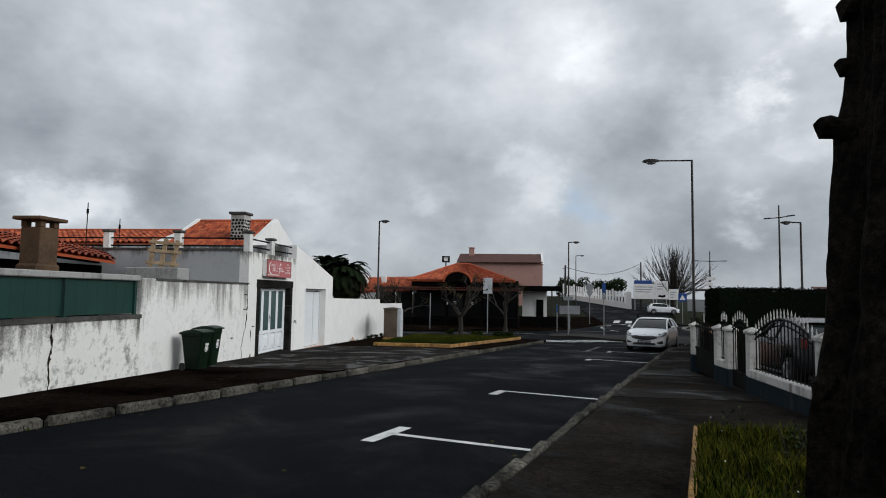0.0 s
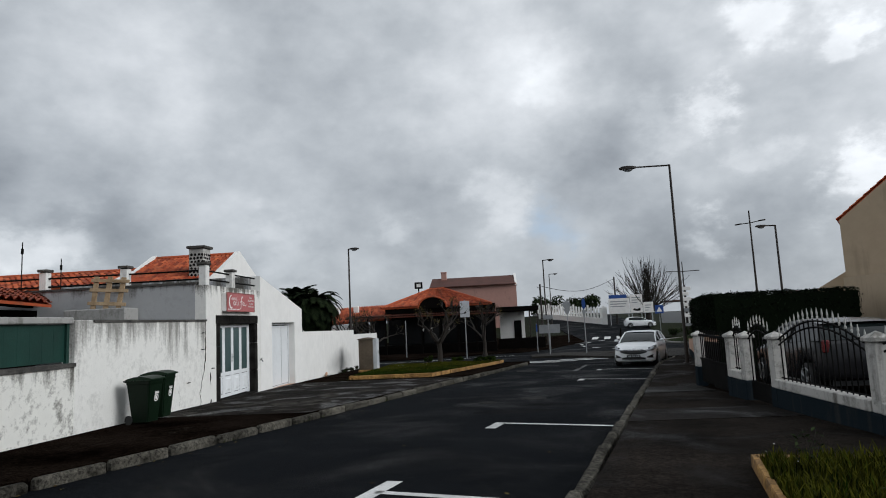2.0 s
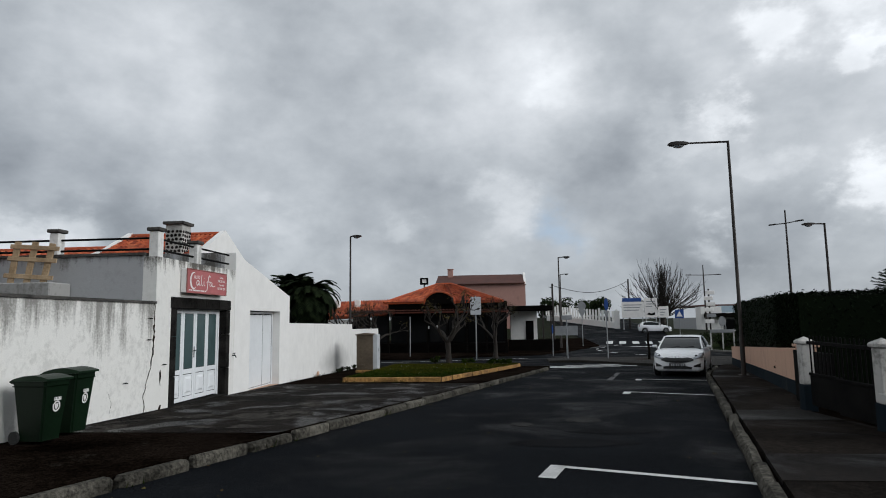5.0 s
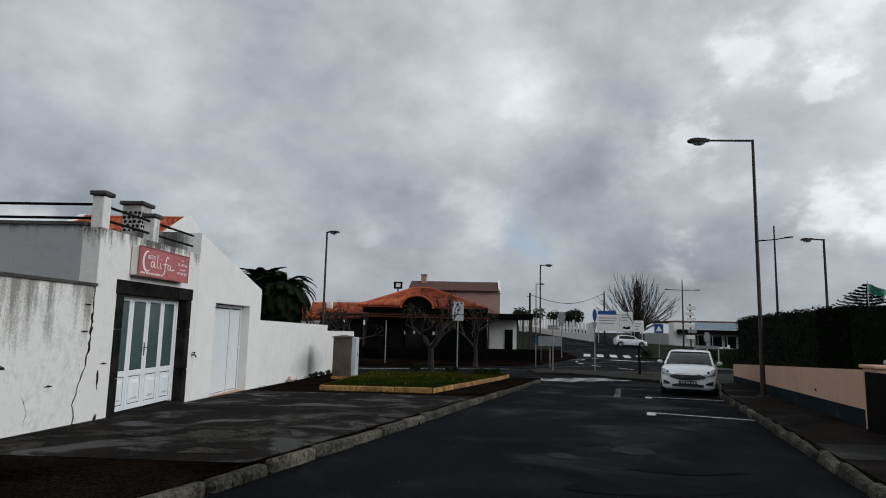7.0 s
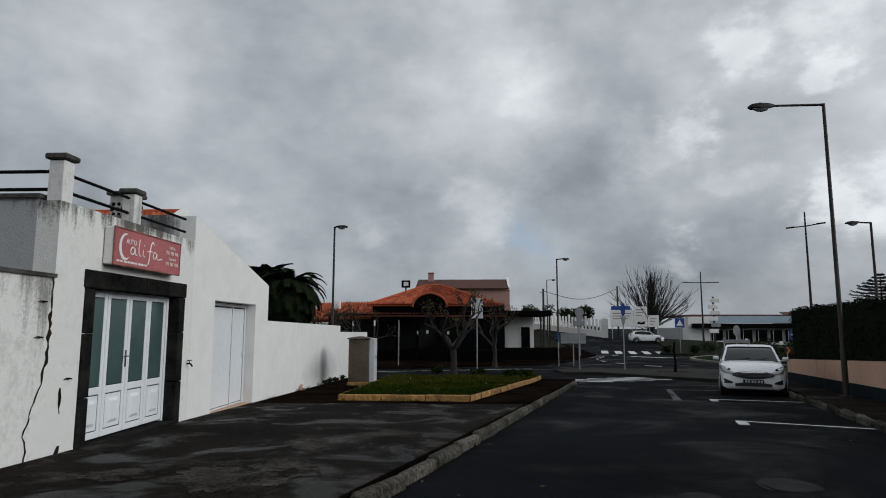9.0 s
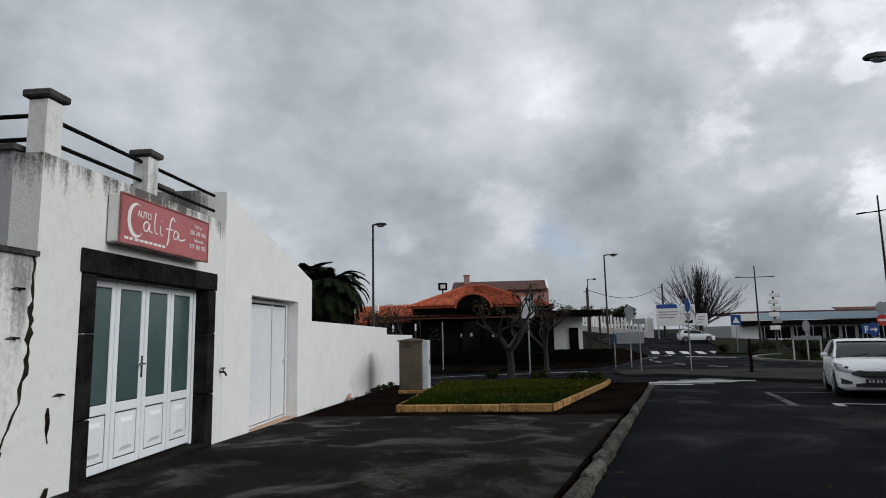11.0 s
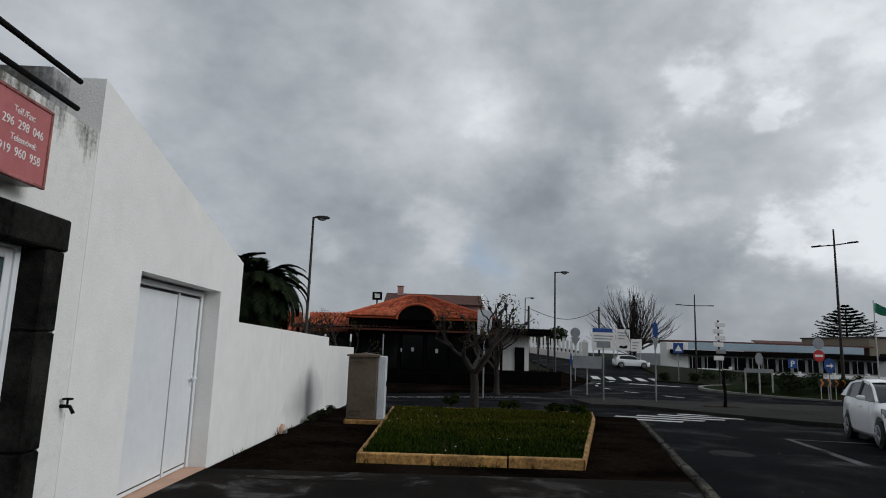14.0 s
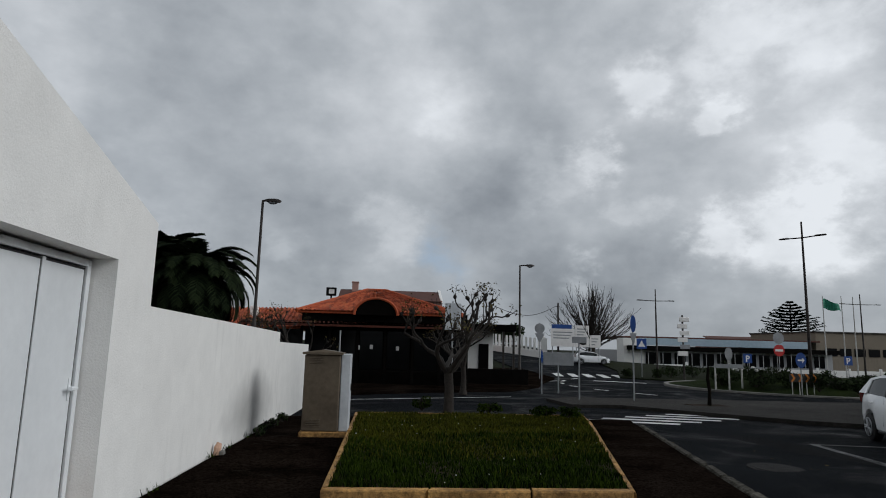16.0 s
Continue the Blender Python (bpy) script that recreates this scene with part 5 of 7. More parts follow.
# ---- grass beds with yellow kerbs ----
def bed(name, corners, top, label, joints, blades, seed, tall=0.16, bare=()):
    """A planting bed: kerb stones round it, soil, grass. corners run counter-clockwise."""
    rng = random.Random(seed)
    c = [Vector(p) for p in corners]
    t = thing(name, pose(0, 0, 0), label, "planting bed")
    w = 0.10
    cen = sum(c, Vector((0, 0))) / len(c)
    inner = []
    for p in c:
        inner.append(p + (cen - p).normalized() * w * 1.35)
    for i in range(len(c)):
        a, b = c[i], c[(i + 1) % len(c)]
        ia, ib = inner[i], inner[(i + 1) % len(c)]
        n = max(1, round((b - a).length / joints))
        for k in range(n):
            f0, f1 = k / n, (k + 1) / n - 0.008
            q = [a.lerp(b, f0), a.lerp(b, f1), ib.lerp(ia, 1 - f1), ib.lerp(ia, 1 - f0)]
            j = rng.uniform(-0.008, 0.008)
            qq = [p + (cen - p).normalized() * 0.012 for p in q]
            m = Mesh()
            lo = [(p.x, p.y, land(p.x, p.y) - 0.1) for p in q]
            mid = [(p.x, p.y, land(p.x, p.y) + top - 0.015 + j) for p in q]
            hi = [(p.x, p.y, land(p.x, p.y) + top + j) for p in qq]
            m.add(lo + mid + hi, [(3, 2, 1, 0), (8, 9, 10, 11)] + [(s + i2, s + (i2 + 1) % 4, s + 4 + (i2 + 1) % 4, s + 4 + i2) for s in (0, 4) for i2 in range(4)])
            part("kerb_stone", m, YELLOW, t)
    part("soil", Mesh().prism([tuple(p) for p in inner], lambda x, y: land(x, y), lambda x, y: land(x, y) + top - 0.03), SOIL, t)
    # grass: a rejection-sampled sward
    xs, ys = [p.x for p in inner], [p.y for p in inner]

    def inside(x, y):
        ok = False
        for i in range(len(inner)):
            a, b = inner[i], inner[i - 1]
            if (a.y > y) != (b.y > y) and x < (b.x - a.x) * (y - a.y) / (b.y - a.y) + a.x:
                ok = not ok
        return ok
    g, dry, fl, made = Mesh(), Mesh(), Mesh(), 0
    while made < blades:
        x, y = rng.uniform(min(xs), max(xs)), rng.uniform(min(ys), max(ys))
        if not inside(x, y):
            continue
        made += 1
        clump = 0.55 + 0.75 * noise.noise(Vector((x * 1.4, y * 1.4, seed))) + 0.4 * noise.noise(Vector((x * 5, y * 5, seed)))
        h = tall * max(0.25, clump + 0.35) * rng.uniform(0.6, 1.25)
        a = rng.uniform(0, 6.28)
        d = Vector((math.cos(a), math.sin(a), 0))
        lean = rng.uniform(0.1, 0.75) * h
        s = Vector((-d.y, d.x, 0)) * rng.uniform(0.004, 0.010)
        p = Vector((x, y, land(x, y) + top - 0.04))
        far = (y - min(ys)) / (max(ys) - min(ys)) + 0.35 * noise.noise(Vector((x * 0.9, y * 0.9, seed + 5.0)))
        (dry if rng.random() < 0.88 * smooth_step(0.12, 0.7, far) else g).add([p - s, p + s, p + s * 0.7 + d * lean * 0.35 + Vector((0, 0, h * 0.65)), p - s * 0.7 + d * lean * 0.35 + Vector((0, 0, h * 0.65)), p + d * lean + Vector((0, 0, h))], [(0, 1, 2, 3), (3, 2, 4)])
        if rng.random() < 0.0025 and noise.noise(Vector((x * 0.9, y * 0.9, 7.0))) > 0.12:
            q = p + Vector((0, 0, h + 0.02))
            fl.disc(q, (rng.uniform(-0.5, 0.5), -0.6, 1), 0.006, 0.004, 6)
    tagged(part("grass", g, GRASS, t, "uneven wet meadow grass"), kind="stuff")
    tagged(part("dry_grass", dry, DRY_GRASS, t, "yellowing taller grass"), kind="stuff")
    if fl.v:
        tagged(part("daisies", fl, FLOWER, t, "tiny white flower heads"), kind="stuff")
    return t


bed("grass_bed", [(-5.88, 23.66), (-2.84, 23.56), (-0.72, 30.9), (-0.25, 32.9), (-5.9, 32.9)], 0.25, "grass bed with daisies inside a yellow painted kerb", 1.0, 60000, 11, 0.085)
bed("grass_bed", [(0.42, 2.0), (3.2, 2.0), (3.6, 7.2), (1.95, 7.65)], 0.24, "grass bed with a yellow kerb at the foot of a tree", 1.0, 16000, 12, 0.15)


# ---- trees ----
def limb(m, p, d, length, r, depth, rng, ends, bend=0.25, split=(2, 3), shrink=0.68, up=0.15, spread=0.7):
    """A wandering tapered limb that forks; ends gathers the twig tips."""
    pts, rad = [Vector(p)], [r]
    d = Vector(d).normalized()
    n = 4
    for k in range(n):
        d = (d + Vector((rng.uniform(-bend, bend), rng.uniform(-bend, bend), rng.uniform(-bend, bend) + up * 0.4))).normalized()
        pts.append(pts[-1] + d * length / n)
        rad.append(r * (1 - (1 - shrink) * (k + 1) / n))
    m.tube(pts, rad, 7 if r > 0.03 else 5 if r > 0.012 else 3)
    if depth == 0:
        ends.append((pts[-1], d))
        return
    for _ in range(rng.randint(*split)):
        nd = (d + Vector((rng.uniform(-spread, spread), rng.uniform(-spread, spread), rng.uniform(-spread * 0.5, spread) + up))).normalized()
        limb(m, pts[-1], nd, length * rng.uniform(0.6, 0.85), rad[-1] * 0.72, depth - 1, rng, ends, bend, split, shrink, up, spread)


def pollard(x, y, h, seed, label, leaf=60, r=0.12):
    """A small pollarded street tree: knobbly limbs with sparse leaf tufts at the tips."""
    rng = random.Random(seed)
    z = path(x, y)
    t = thing("street_tree", pose(x, y, z), label, "tree", "pollarded trees")
    m, ends = Mesh(), []
    m.tube([(0, 0, -0.1), (0.02, 0, 0.12), (0.03, 0.02, h * 0.22), (-0.02, 0, h * 0.4)], [r * 1.9, r * 1.2, r * 1.0, r * 1.05], 10)
    for k in range(5):
        a = k * 1.257 + rng.uniform(-0.4, 0.4)
        limb(m, (-0.02, 0, h * 0.34), (math.cos(a) * 1.0, math.sin(a) * 1.0, 0.95), h * 0.34, r * 0.62, 2, rng, ends, 0.38, (2, 3), 0.78, 0.14, 0.85)
    spurs = []
    for p, d in ends:
        m.tube([p - d * 0.05, p, p + d * 0.05, p + d * 0.10], [0.02, 0.05, 0.055, 0.015], 6)
        for _ in range(3):
            q = (d + Vector((rng.uniform(-0.8, 0.8), rng.uniform(-0.8, 0.8), rng.uniform(-0.2, 0.8)))).normalized()
            m.tube([p, p + q * 0.16, p + q * 0.30 + Vector((0, 0, 0.05))], [0.012, 0.008, 0.004], 4)
            spurs.append((p + q * 0.28, q))
    ends = spurs
    part("trunk", m, TWIG, t, "grey knobbly pollarded limbs", True)
    lv = Mesh()

    def pick():
        p, d = rng.choice(ends)
        return p + Vector((rng.gauss(0, 0.08), rng.gauss(0, 0.08), rng.gauss(0.03, 0.08))), d
    tagged(part("crown", leaf_cloud(lv, pick, leaf * len(ends) // 14, 0.05, rng), BUD, t, "sparse tufts of small olive leaves"), kind="stuff")
    return t


pollard(-3.55, 33.9, 3.1, 21, "pollarded street tree at the end of the grass bed")
pollard(-1.5, 46.2, 3.2, 22, "pollarded street tree before the tavern", 50)
pollard(-9.3, 46.0, 3.4, 27, "pollarded street tree beside the tavern", 60)
pollard(-11.6, 47.0, 3.3, 31, "pollarded street tree behind the white wall", 60)


def bare_tree(x, y, h, seed, label, depth=5, r=0.16, name="bare_tree"):
    rng = random.Random(seed)
    z = land(x, y) - 0.1
    t = thing(name, pose(x, y, z), label, "tree")
    m = Mesh()
    m.tube([(0, 0, 0), (0, 0.02, h * 0.12), (0.03, 0, h * 0.2)], [r * 1.4, r, r * 0.95], 9)
    for k in range(20 * depth - 10):
        a, e = rng.uniform(0, 6.283), radians(12 + 76 * rng.random() ** 0.8)
        d = Vector((math.cos(a) * math.cos(e), math.sin(a) * math.cos(e), math.sin(e)))
        p, line = Vector((0, 0, h * rng.uniform(0.10, 0.24))), []
        L = h * (0.62 + 0.16 * math.sin(e)) * rng.uniform(0.8, 1.08)
        for i in range(7):
            line.append(p.copy())
            d = (d + Vector((rng.uniform(-0.09, 0.09), rng.uniform(-0.09, 0.09), rng.uniform(-0.04, 0.10)))).normalized()
            p = p + d * L / 6
        m.tube(line, [r * 0.18 * (1 - 0.86 * i / 6) for i in range(7)], 4)
        for i in range(2, 7):
            for _ in range(3):
                q = ((line[i] - line[i - 1]).normalized() + Vector((rng.uniform(-0.5, 0.5), rng.uniform(-0.5, 0.5), rng.uniform(-0.2, 0.5)))).normalized()
                b = line[i - 1].lerp(line[i], rng.random())
                l2 = h * rng.uniform(0.08, 0.17)
                m.tube([b, b + q * l2 * 0.5, b + q * l2 + Vector((0, 0, 0.03 * h * rng.random()))], [r * 0.07, r * 0.055, r * 0.03], 3)
    tagged(part("branching", m, TWIG, t, "fine bare winter branches"), kind="stuff")
    return t


bare_tree(21.3, 94.0, 9.0, 41, "leafless spreading tree behind the notice board", 5, 0.40)
bare_tree(64.0, 128.0, 5.5, 42, "leafless low trees far beyond the hall", 3, 0.18)
bare_tree(58.0, 130.0, 5.0, 43, "leafless low trees far beyond the hall", 3, 0.18)


# the thick trunk beside the start of the walk
def big_trunk(x, y):
    z = land(x, y) + 0.1
    t = thing("tree", pose(x, y, z), "old dark tree trunk with deeply ridged bark", "tree")
    nz, na = 110, 120
    v = []
    for j in range(nz + 1):
        h = 6.2 * j / nz
        base = 0.36 + 0.08 * math.exp(-h / 0.35) - 0.012 * h + 0.035 * math.exp(-((h - 1.15) / 0.25) ** 2)
        for k in range(na):
            a = 2 * math.pi * k / na
            u = Vector((math.cos(a) * 2.2, math.sin(a) * 2.2, h * 0.6))
            ridge = abs(noise.noise(Vector((math.cos(a) * 5.0, math.sin(a) * 5.0, h * 1.3)))) * 0.055
            lump = noise.noise(u) * 0.085
            fine = noise.noise(Vector((math.cos(a) * 14, math.sin(a) * 14, h * 5))) * 0.014
            r = base + ridge + lump + fine
            v.append((r * math.cos(a) + 0.03 * math.sin(h) + 0.105 * h - 0.180, r * math.sin(a), h - 0.2))
    f = [(j * na + k, j * na + (k + 1) % na, (j + 1) * na + (k + 1) % na, (j + 1) * na + k) for j in range(nz) for k in range(na)]
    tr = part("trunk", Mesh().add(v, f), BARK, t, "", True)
    rng = random.Random(8)
    for h, a, L, r in ((2.42, 2.85, 0.10, 0.06), (2.80, 2.75, 0.02, 0.05), (3.15, 2.85, 0.03, 0.07), (0.95, 3.0, 0.01, 0.09)):
        d = Vector((math.cos(a), math.sin(a), 0.25))
        m = Mesh()
        p = Vector((0.10 * h - 0.18, 0, h)) + d * 0.25
        m.tube([p, p + d * L * 0.6, p + d * (L + 0.05), p + d * (L + 0.09) + Vector((0, 0, 0.03))], [r * 1.5, r, r * 1.25, r * 0.5], 9)
        part("knot", m, BARK, tr, "sawn knobbly stub", True)
    m, ends = Mesh(), []
    for k in range(5):
        a = k * 1.256
        limb(m, (0.5, 0, 5.6), (math.cos(a), math.sin(a), 0.9), 1.3, 0.14, 3, rng, ends, 0.25, (2, 2), 0.7, 0.2, 0.7)
    part("limbs", m, BARK, t)
    return t


big_trunk(2.06, 3.72)


# ---- wheelie bins ----
def wheelie_bin(x, y, rz, label, tall):
    t = thing("wheelie_bin", pose(x, y, path(x, y), 0, 0, rz), label, "bin", "wheelie bins")
    b = Mesh()
    lo = [(-0.22, -0.26), (0.22, -0.26), (0.22, 0.22), (-0.22, 0.22)]
    hi = [(-0.285, -0.36), (0.285, -0.36), (0.285, 0.34), (-0.285, 0.34)]
    rings = []
    for z, f in ((0.05, 0.0), (0.10, 0.02), (0.86, 0.92), (0.88, 1.0), (0.95, 1.04)):
        rings += [(lerp(a[0], c[0], f), lerp(a[1], c[1], f), z) for a, c in zip(lo, hi)]
    b.add(rings, [(3, 2, 1, 0), (16, 17, 18, 19)] + [(4 * j + k, 4 * j + (k + 1) % 4, 4 * j + 4 + (k + 1) % 4, 4 * j + 4 + k) for j in range(4) for k in range(4)])
    bm = bmesh.new()
    me = b.data("body", BIN_GREEN)
    bm.from_mesh(me)
    bmesh.ops.bevel(bm, geom=[e for e in bm.edges if abs(e.verts[0].co.z - e.verts[1].co.z) > 0.02], offset=0.03, segments=3, affect="EDGES")
    bm.to_mesh(me)
    bm.free()
    part("body", me, BIN_GREEN, t)
    lid = Mesh()
    n = 7
    for k in range(n):
        f = k / (n - 1)
        yy, zz = lerp(-0.42, 0.36, f), 0.955 + 0.085 * math.sin(math.pi * (0.12 + 0.80 * f))
        lid.v += [(-0.31, yy, 0.955), (-0.29, yy, zz), (0.29, yy, zz), (0.31, yy, 0.955)]
    lid.f += [(4 * k + i, 4 * k + (i + 1) % 4, 4 * k + 4 + (i + 1) % 4, 4 * k + 4 + i) for k in range(n - 1) for i in range(4)] + [(3, 2, 1, 0), (4 * n - 4, 4 * n - 3, 4 * n - 2, 4 * n - 1)]
    part("lid", lid, BIN_LID, t, "paler green domed lid")
    part("handle", Mesh().tube([(-0.26, 0.34, 0.92), (-0.26, 0.42, 0.94), (0.26, 0.42, 0.94), (0.26, 0.34, 0.92)], 0.017, 8), BIN_GREEN, t)
    part("axle", Mesh().tube([(-0.27, 0.27, 0.10), (0.27, 0.27, 0.10)], 0.014, 8), STEEL, t)
    for s in (-1, 1):
        w = Mesh().disc((s * 0.255, 0.27, 0.10), (1, 0, 0), 0.10, 0.05, 20)
        part("wheel", w, RUBBER, t)
    t.scale = (0.72, 0.72, tall)
    e = Mesh()
    for k in range(20):
        a0, a1 = 2 * math.pi * k / 20, 2 * math.pi * (k + 1) / 20
        e.add([(math.sin(a) * r, -0.349 - (0.56 + math.cos(a) * r - 0.56) * 0.13, 0.56 + math.cos(a) * r) for a, r in ((a0, 0.085), (a1, 0.085), (a1, 0.060), (a0, 0.060))], [(0, 1, 2, 3)])
    e.add([(-0.04, -0.351, 0.60), (0.04, -0.351, 0.60), (0.035, -0.347, 0.54), (0, -0.343, 0.51), (-0.035, -0.347, 0.54)], [(0, 1, 2, 3, 4)])
    for k in range(5):
        e.box(-0.075 + k * 0.034, -0.058 + k * 0.034, -0.372, -0.364, 0.665, 0.70)
    e.box(-0.078, 0.082, -0.370, -0.362, 0.65, 0.665)
    part("emblem", e, SIGN_WHITE, t, "pale printed emblem")
    return t


wheelie_bin(-7.12, 12.74, 84, "dark green wheelie bin with a pale emblem against the wall", 0.85)
wheelie_bin(-7.27, 13.48, 90, "dark green wheelie bin with its lid shut beside another", 0.91)


# ---- utility cabinet ----
cab = thing("utility_cabinet", pose(-6.32, 29.2, path(-6.3, 29.2)), "weathered tan plastic utility cabinet with louvres on a stone foot", "cabinet")
part("foot", Mesh().cham(-0.42, 0.46, -0.32, 0.34, -0.1, 0.10, 0.02), YELLOW, cab, "salmon concrete foot")
part("body", Mesh().cham(-0.38, 0.26, -0.30, 0.30, 0.10, 1.44, 0.02), CABINET_TAN, cab)
roof = Mesh().add([(-0.42, -0.34, 1.44), (0.30, -0.34, 1.44), (0.30, 0.34, 1.44), (-0.42, 0.34, 1.44), (-0.42, -0.34, 1.48), (0.30, -0.34, 1.48), (0.30, 0.34, 1.48), (-0.42, 0.34, 1.48), (-0.06, -0.30, 1.53), (-0.06, 0.30, 1.53)],
                  [(3, 2, 1, 0), (0, 1, 5, 4), (1, 2, 6, 5), (2, 3, 7, 6), (3, 0, 4, 7), (4, 5, 8), (6, 7, 9), (5, 6, 9, 8), (7, 4, 8, 9)])
part("roof", roof, CABINET_TAN, cab)
for k in range(5):
    for z in (0.18, 1.28):
        part("louvre", Mesh().cham(-0.30, -0.06, -0.312, -0.298, z + k * 0.03, z + k * 0.03 + 0.015, 0.003), CABINET_TAN, cab)
part("side_unit", Mesh().cham(0.265, 0.44, -0.26, 0.26, 0.10, 1.46, 0.015), CABINET_GREY, cab, "pale grey slim cabinet beside it")
part("lock", Mesh().cham(0.44, 0.455, -0.03, 0.03, 0.8, 0.92, 0.004), IRON, cab)


# ---- cars ----
def car(name, x, y, z, rz, paint, label, detail=True):
    """A small five-door hatchback; its nose points to local -y."""
    t = thing(name, pose(x, y, z, -1.4 * math.cos(radians(rz)), 0, rz), label, "car")
    keys = [(-1.985, 0.42, 0.30, 0.58), (-1.96, 0.58, 0.23, 0.66), (-1.90, 0.70, 0.20, 0.72), (-1.78, 0.78, 0.19, 0.79), (-1.55, 0.825, 0.19, 0.86), (-1.25, 0.845, 0.19, 0.925), (-0.85, 0.858, 0.19, 0.985),
            (-0.3, 0.86, 0.19, 0.99), (0.5, 0.86, 0.19, 1.02), (1.2, 0.855, 0.20, 1.06), (1.65, 0.825, 0.23, 1.07), (1.86, 0.76, 0.28, 1.05), (1.95, 0.68, 0.33, 0.98), (1.985, 0.56, 0.40, 0.85)]

    def at(yy):
        for a, b in zip(keys, keys[1:]):
            if yy <= b[0]:
                f = (yy - a[0]) / (b[0] - a[0])
                return [lerp(a[i], b[i], f) for i in (1, 2, 3)]
        return keys[-1][1:]

    def front(px, pz):
        """Where the skin of the nose stands at this width and height."""
        def meet(v, col, scale):
            for a, b in zip(keys, keys[1:]):
                if v <= b[col] * scale:
                    return lerp(a[0], b[0], max(0.0, (v - a[col] * scale) / max(1e-6, (b[col] - a[col]) * scale)))
            return -0.3
        return max(meet(px, 1, 0.985), meet(pz, 3, 0.99))
    body = Mesh()
    ys = sorted(set([k[0] for k in keys] + [round(-1.98 + 0.055 * i, 3) for i in range(73)]))
    n = 0
    for yy in ys:
        w, zb, zt = at(yy)
        for yw in (-1.24, 1.25):
            if abs(yy - yw) < 0.355:
                zb = max(zb, 0.30 + math.sqrt(0.355 ** 2 - (yy - yw) ** 2))
        h = zt - zb
        crown = 0.03 if yy < -0.8 else 0.0
        half = [(0, zb), (w * 0.86, zb), (w * 0.965, zb + h * 0.10), (w, zb + h * 0.36), (w * 0.985, zb + h * 0.62), (w * 0.955, zb + h * 0.84), (w * 0.90, zt - 0.012), (w * 0.62, zt + crown * 0.7), (0, zt + crown)]
        ring = half + [(-px, pz) for px, pz in reversed(half[1:-1])]
        n = len(ring)
        body.v += [(px, yy, pz) for px, pz in ring]
    for j in range(len(ys) - 1):
        body.f += [(j * n + k, j * n + (k + 1) % n, (j + 1) * n + (k + 1) % n, (j + 1) * n + k) for k in range(n)]
    body.f += [tuple(reversed(range(n))), tuple(range((len(ys) - 1) * n, len(ys) * n))]
    part("body", body, paint, t, "", True)
    part("underbody", Mesh().box(-0.62, 0.62, -1.8, 1.8, 0.17, 0.62), CAR_BLACK, t)
    # cabin: glass shell, then roof and pillars over it
    prof = [(-0.98, 0.965, 0.985 - 0.02, 0.70), (-0.72, 0.985, 1.12, 0.74), (-0.35, 0.99, 1.30, 0.77), (-0.05, 0.99, 1.415, 0.785), (0.5, 1.01, 1.475, 0.79), (1.05, 1.03, 1.455, 0.785), (1.45, 1.05, 1.395, 0.77), (1.70, 1.06, 1.22, 0.74), (1.86, 1.05, 1.06, 0.70)]
    gl = Mesh()
    for yy, zb, zt, wb in prof:
        wt = wb - (zt - zb) * 0.40
        gl.v += [(-wb, yy, zb), (-wt, yy, zt - 0.012), (-wt * 0.6, yy, zt), (wt * 0.6, yy, zt), (wt, yy, zt - 0.012), (wb, yy, zb)]
    for j in range(len(prof) - 1):
        gl.f += [(j * 6 + k, j * 6 + k + 1, j * 6 + 7 + k, j * 6 + 6 + k) for k in range(5)]
    part("glasshouse", gl, CAR_GLASS, t, "dark tinted glass", True)
    rf = Mesh()
    top = [(-0.08, 1.418), (0.1, 1.45), (0.5, 1.488), (1.05, 1.468), (1.42, 1.415), (1.56, 1.385)]
    for yy, zt in top:
        wt = 0.79 - (zt - 1.01) * 0.40 + 0.012
        rf.v += [(-wt - 0.02, yy, zt - 0.07), (-wt, yy, zt - 0.01), (-wt * 0.6, yy, zt + 0.008), (wt * 0.6, yy, zt + 0.008), (wt, yy, zt - 0.01), (wt + 0.02, yy, zt - 0.07)]
    for j in range(len(top) - 1):
        rf.f += [(j * 6 + k, j * 6 + k + 1, j * 6 + 7 + k, j * 6 + 6 + k) for k in range(5)]
    part("roof", rf, paint, t, "", True)
    for s in (-1, 1):
        part("front_pillar", Mesh().tube([(s * 0.745, -0.92, 0.985), (s * 0.655, -0.40, 1.29), (s * 0.625, -0.06, 1.41)], [0.035, 0.030, 0.03], 6), paint, t)
        part("centre_pillar", Mesh().tube([(s * 0.79, 0.36, 1.0), (s * 0.62, 0.44, 1.44)], [0.035, 0.03], 6), CAR_BLACK, t)
        rp = Mesh().add([(s * 0.80, 1.42, 1.045), (s * 0.80, 1.84, 1.05), (s * 0.655, 1.52, 1.38), (s * 0.64, 1.38, 1.41), (s * 0.70, 1.42, 1.05), (s * 0.68, 1.84, 1.05), (s * 0.55, 1.52, 1.38), (s * 0.55, 1.38, 1.41)],
                        [(0, 1, 2, 3), (7, 6, 5, 4), (0, 4, 5, 1), (1, 5, 6, 2), (2, 6, 7, 3), (3, 7, 4, 0)])
        part("rear_pillar", rp, paint, t)
        mir = Mesh().cham(-0.085, 0.085, -0.06, 0.05, -0.05, 0.055, 0.03, pose(s * 0.93, -0.50, 1.06, 0, 0, s * 14))
        mir.box(s * 0.8 - 0.06, s * 0.8 + 0.12 * s + 0.04, -0.52, -0.47, 0.99, 1.02)
        part("door_mirror", mir, paint, t, "", True)
        hl = Mesh()
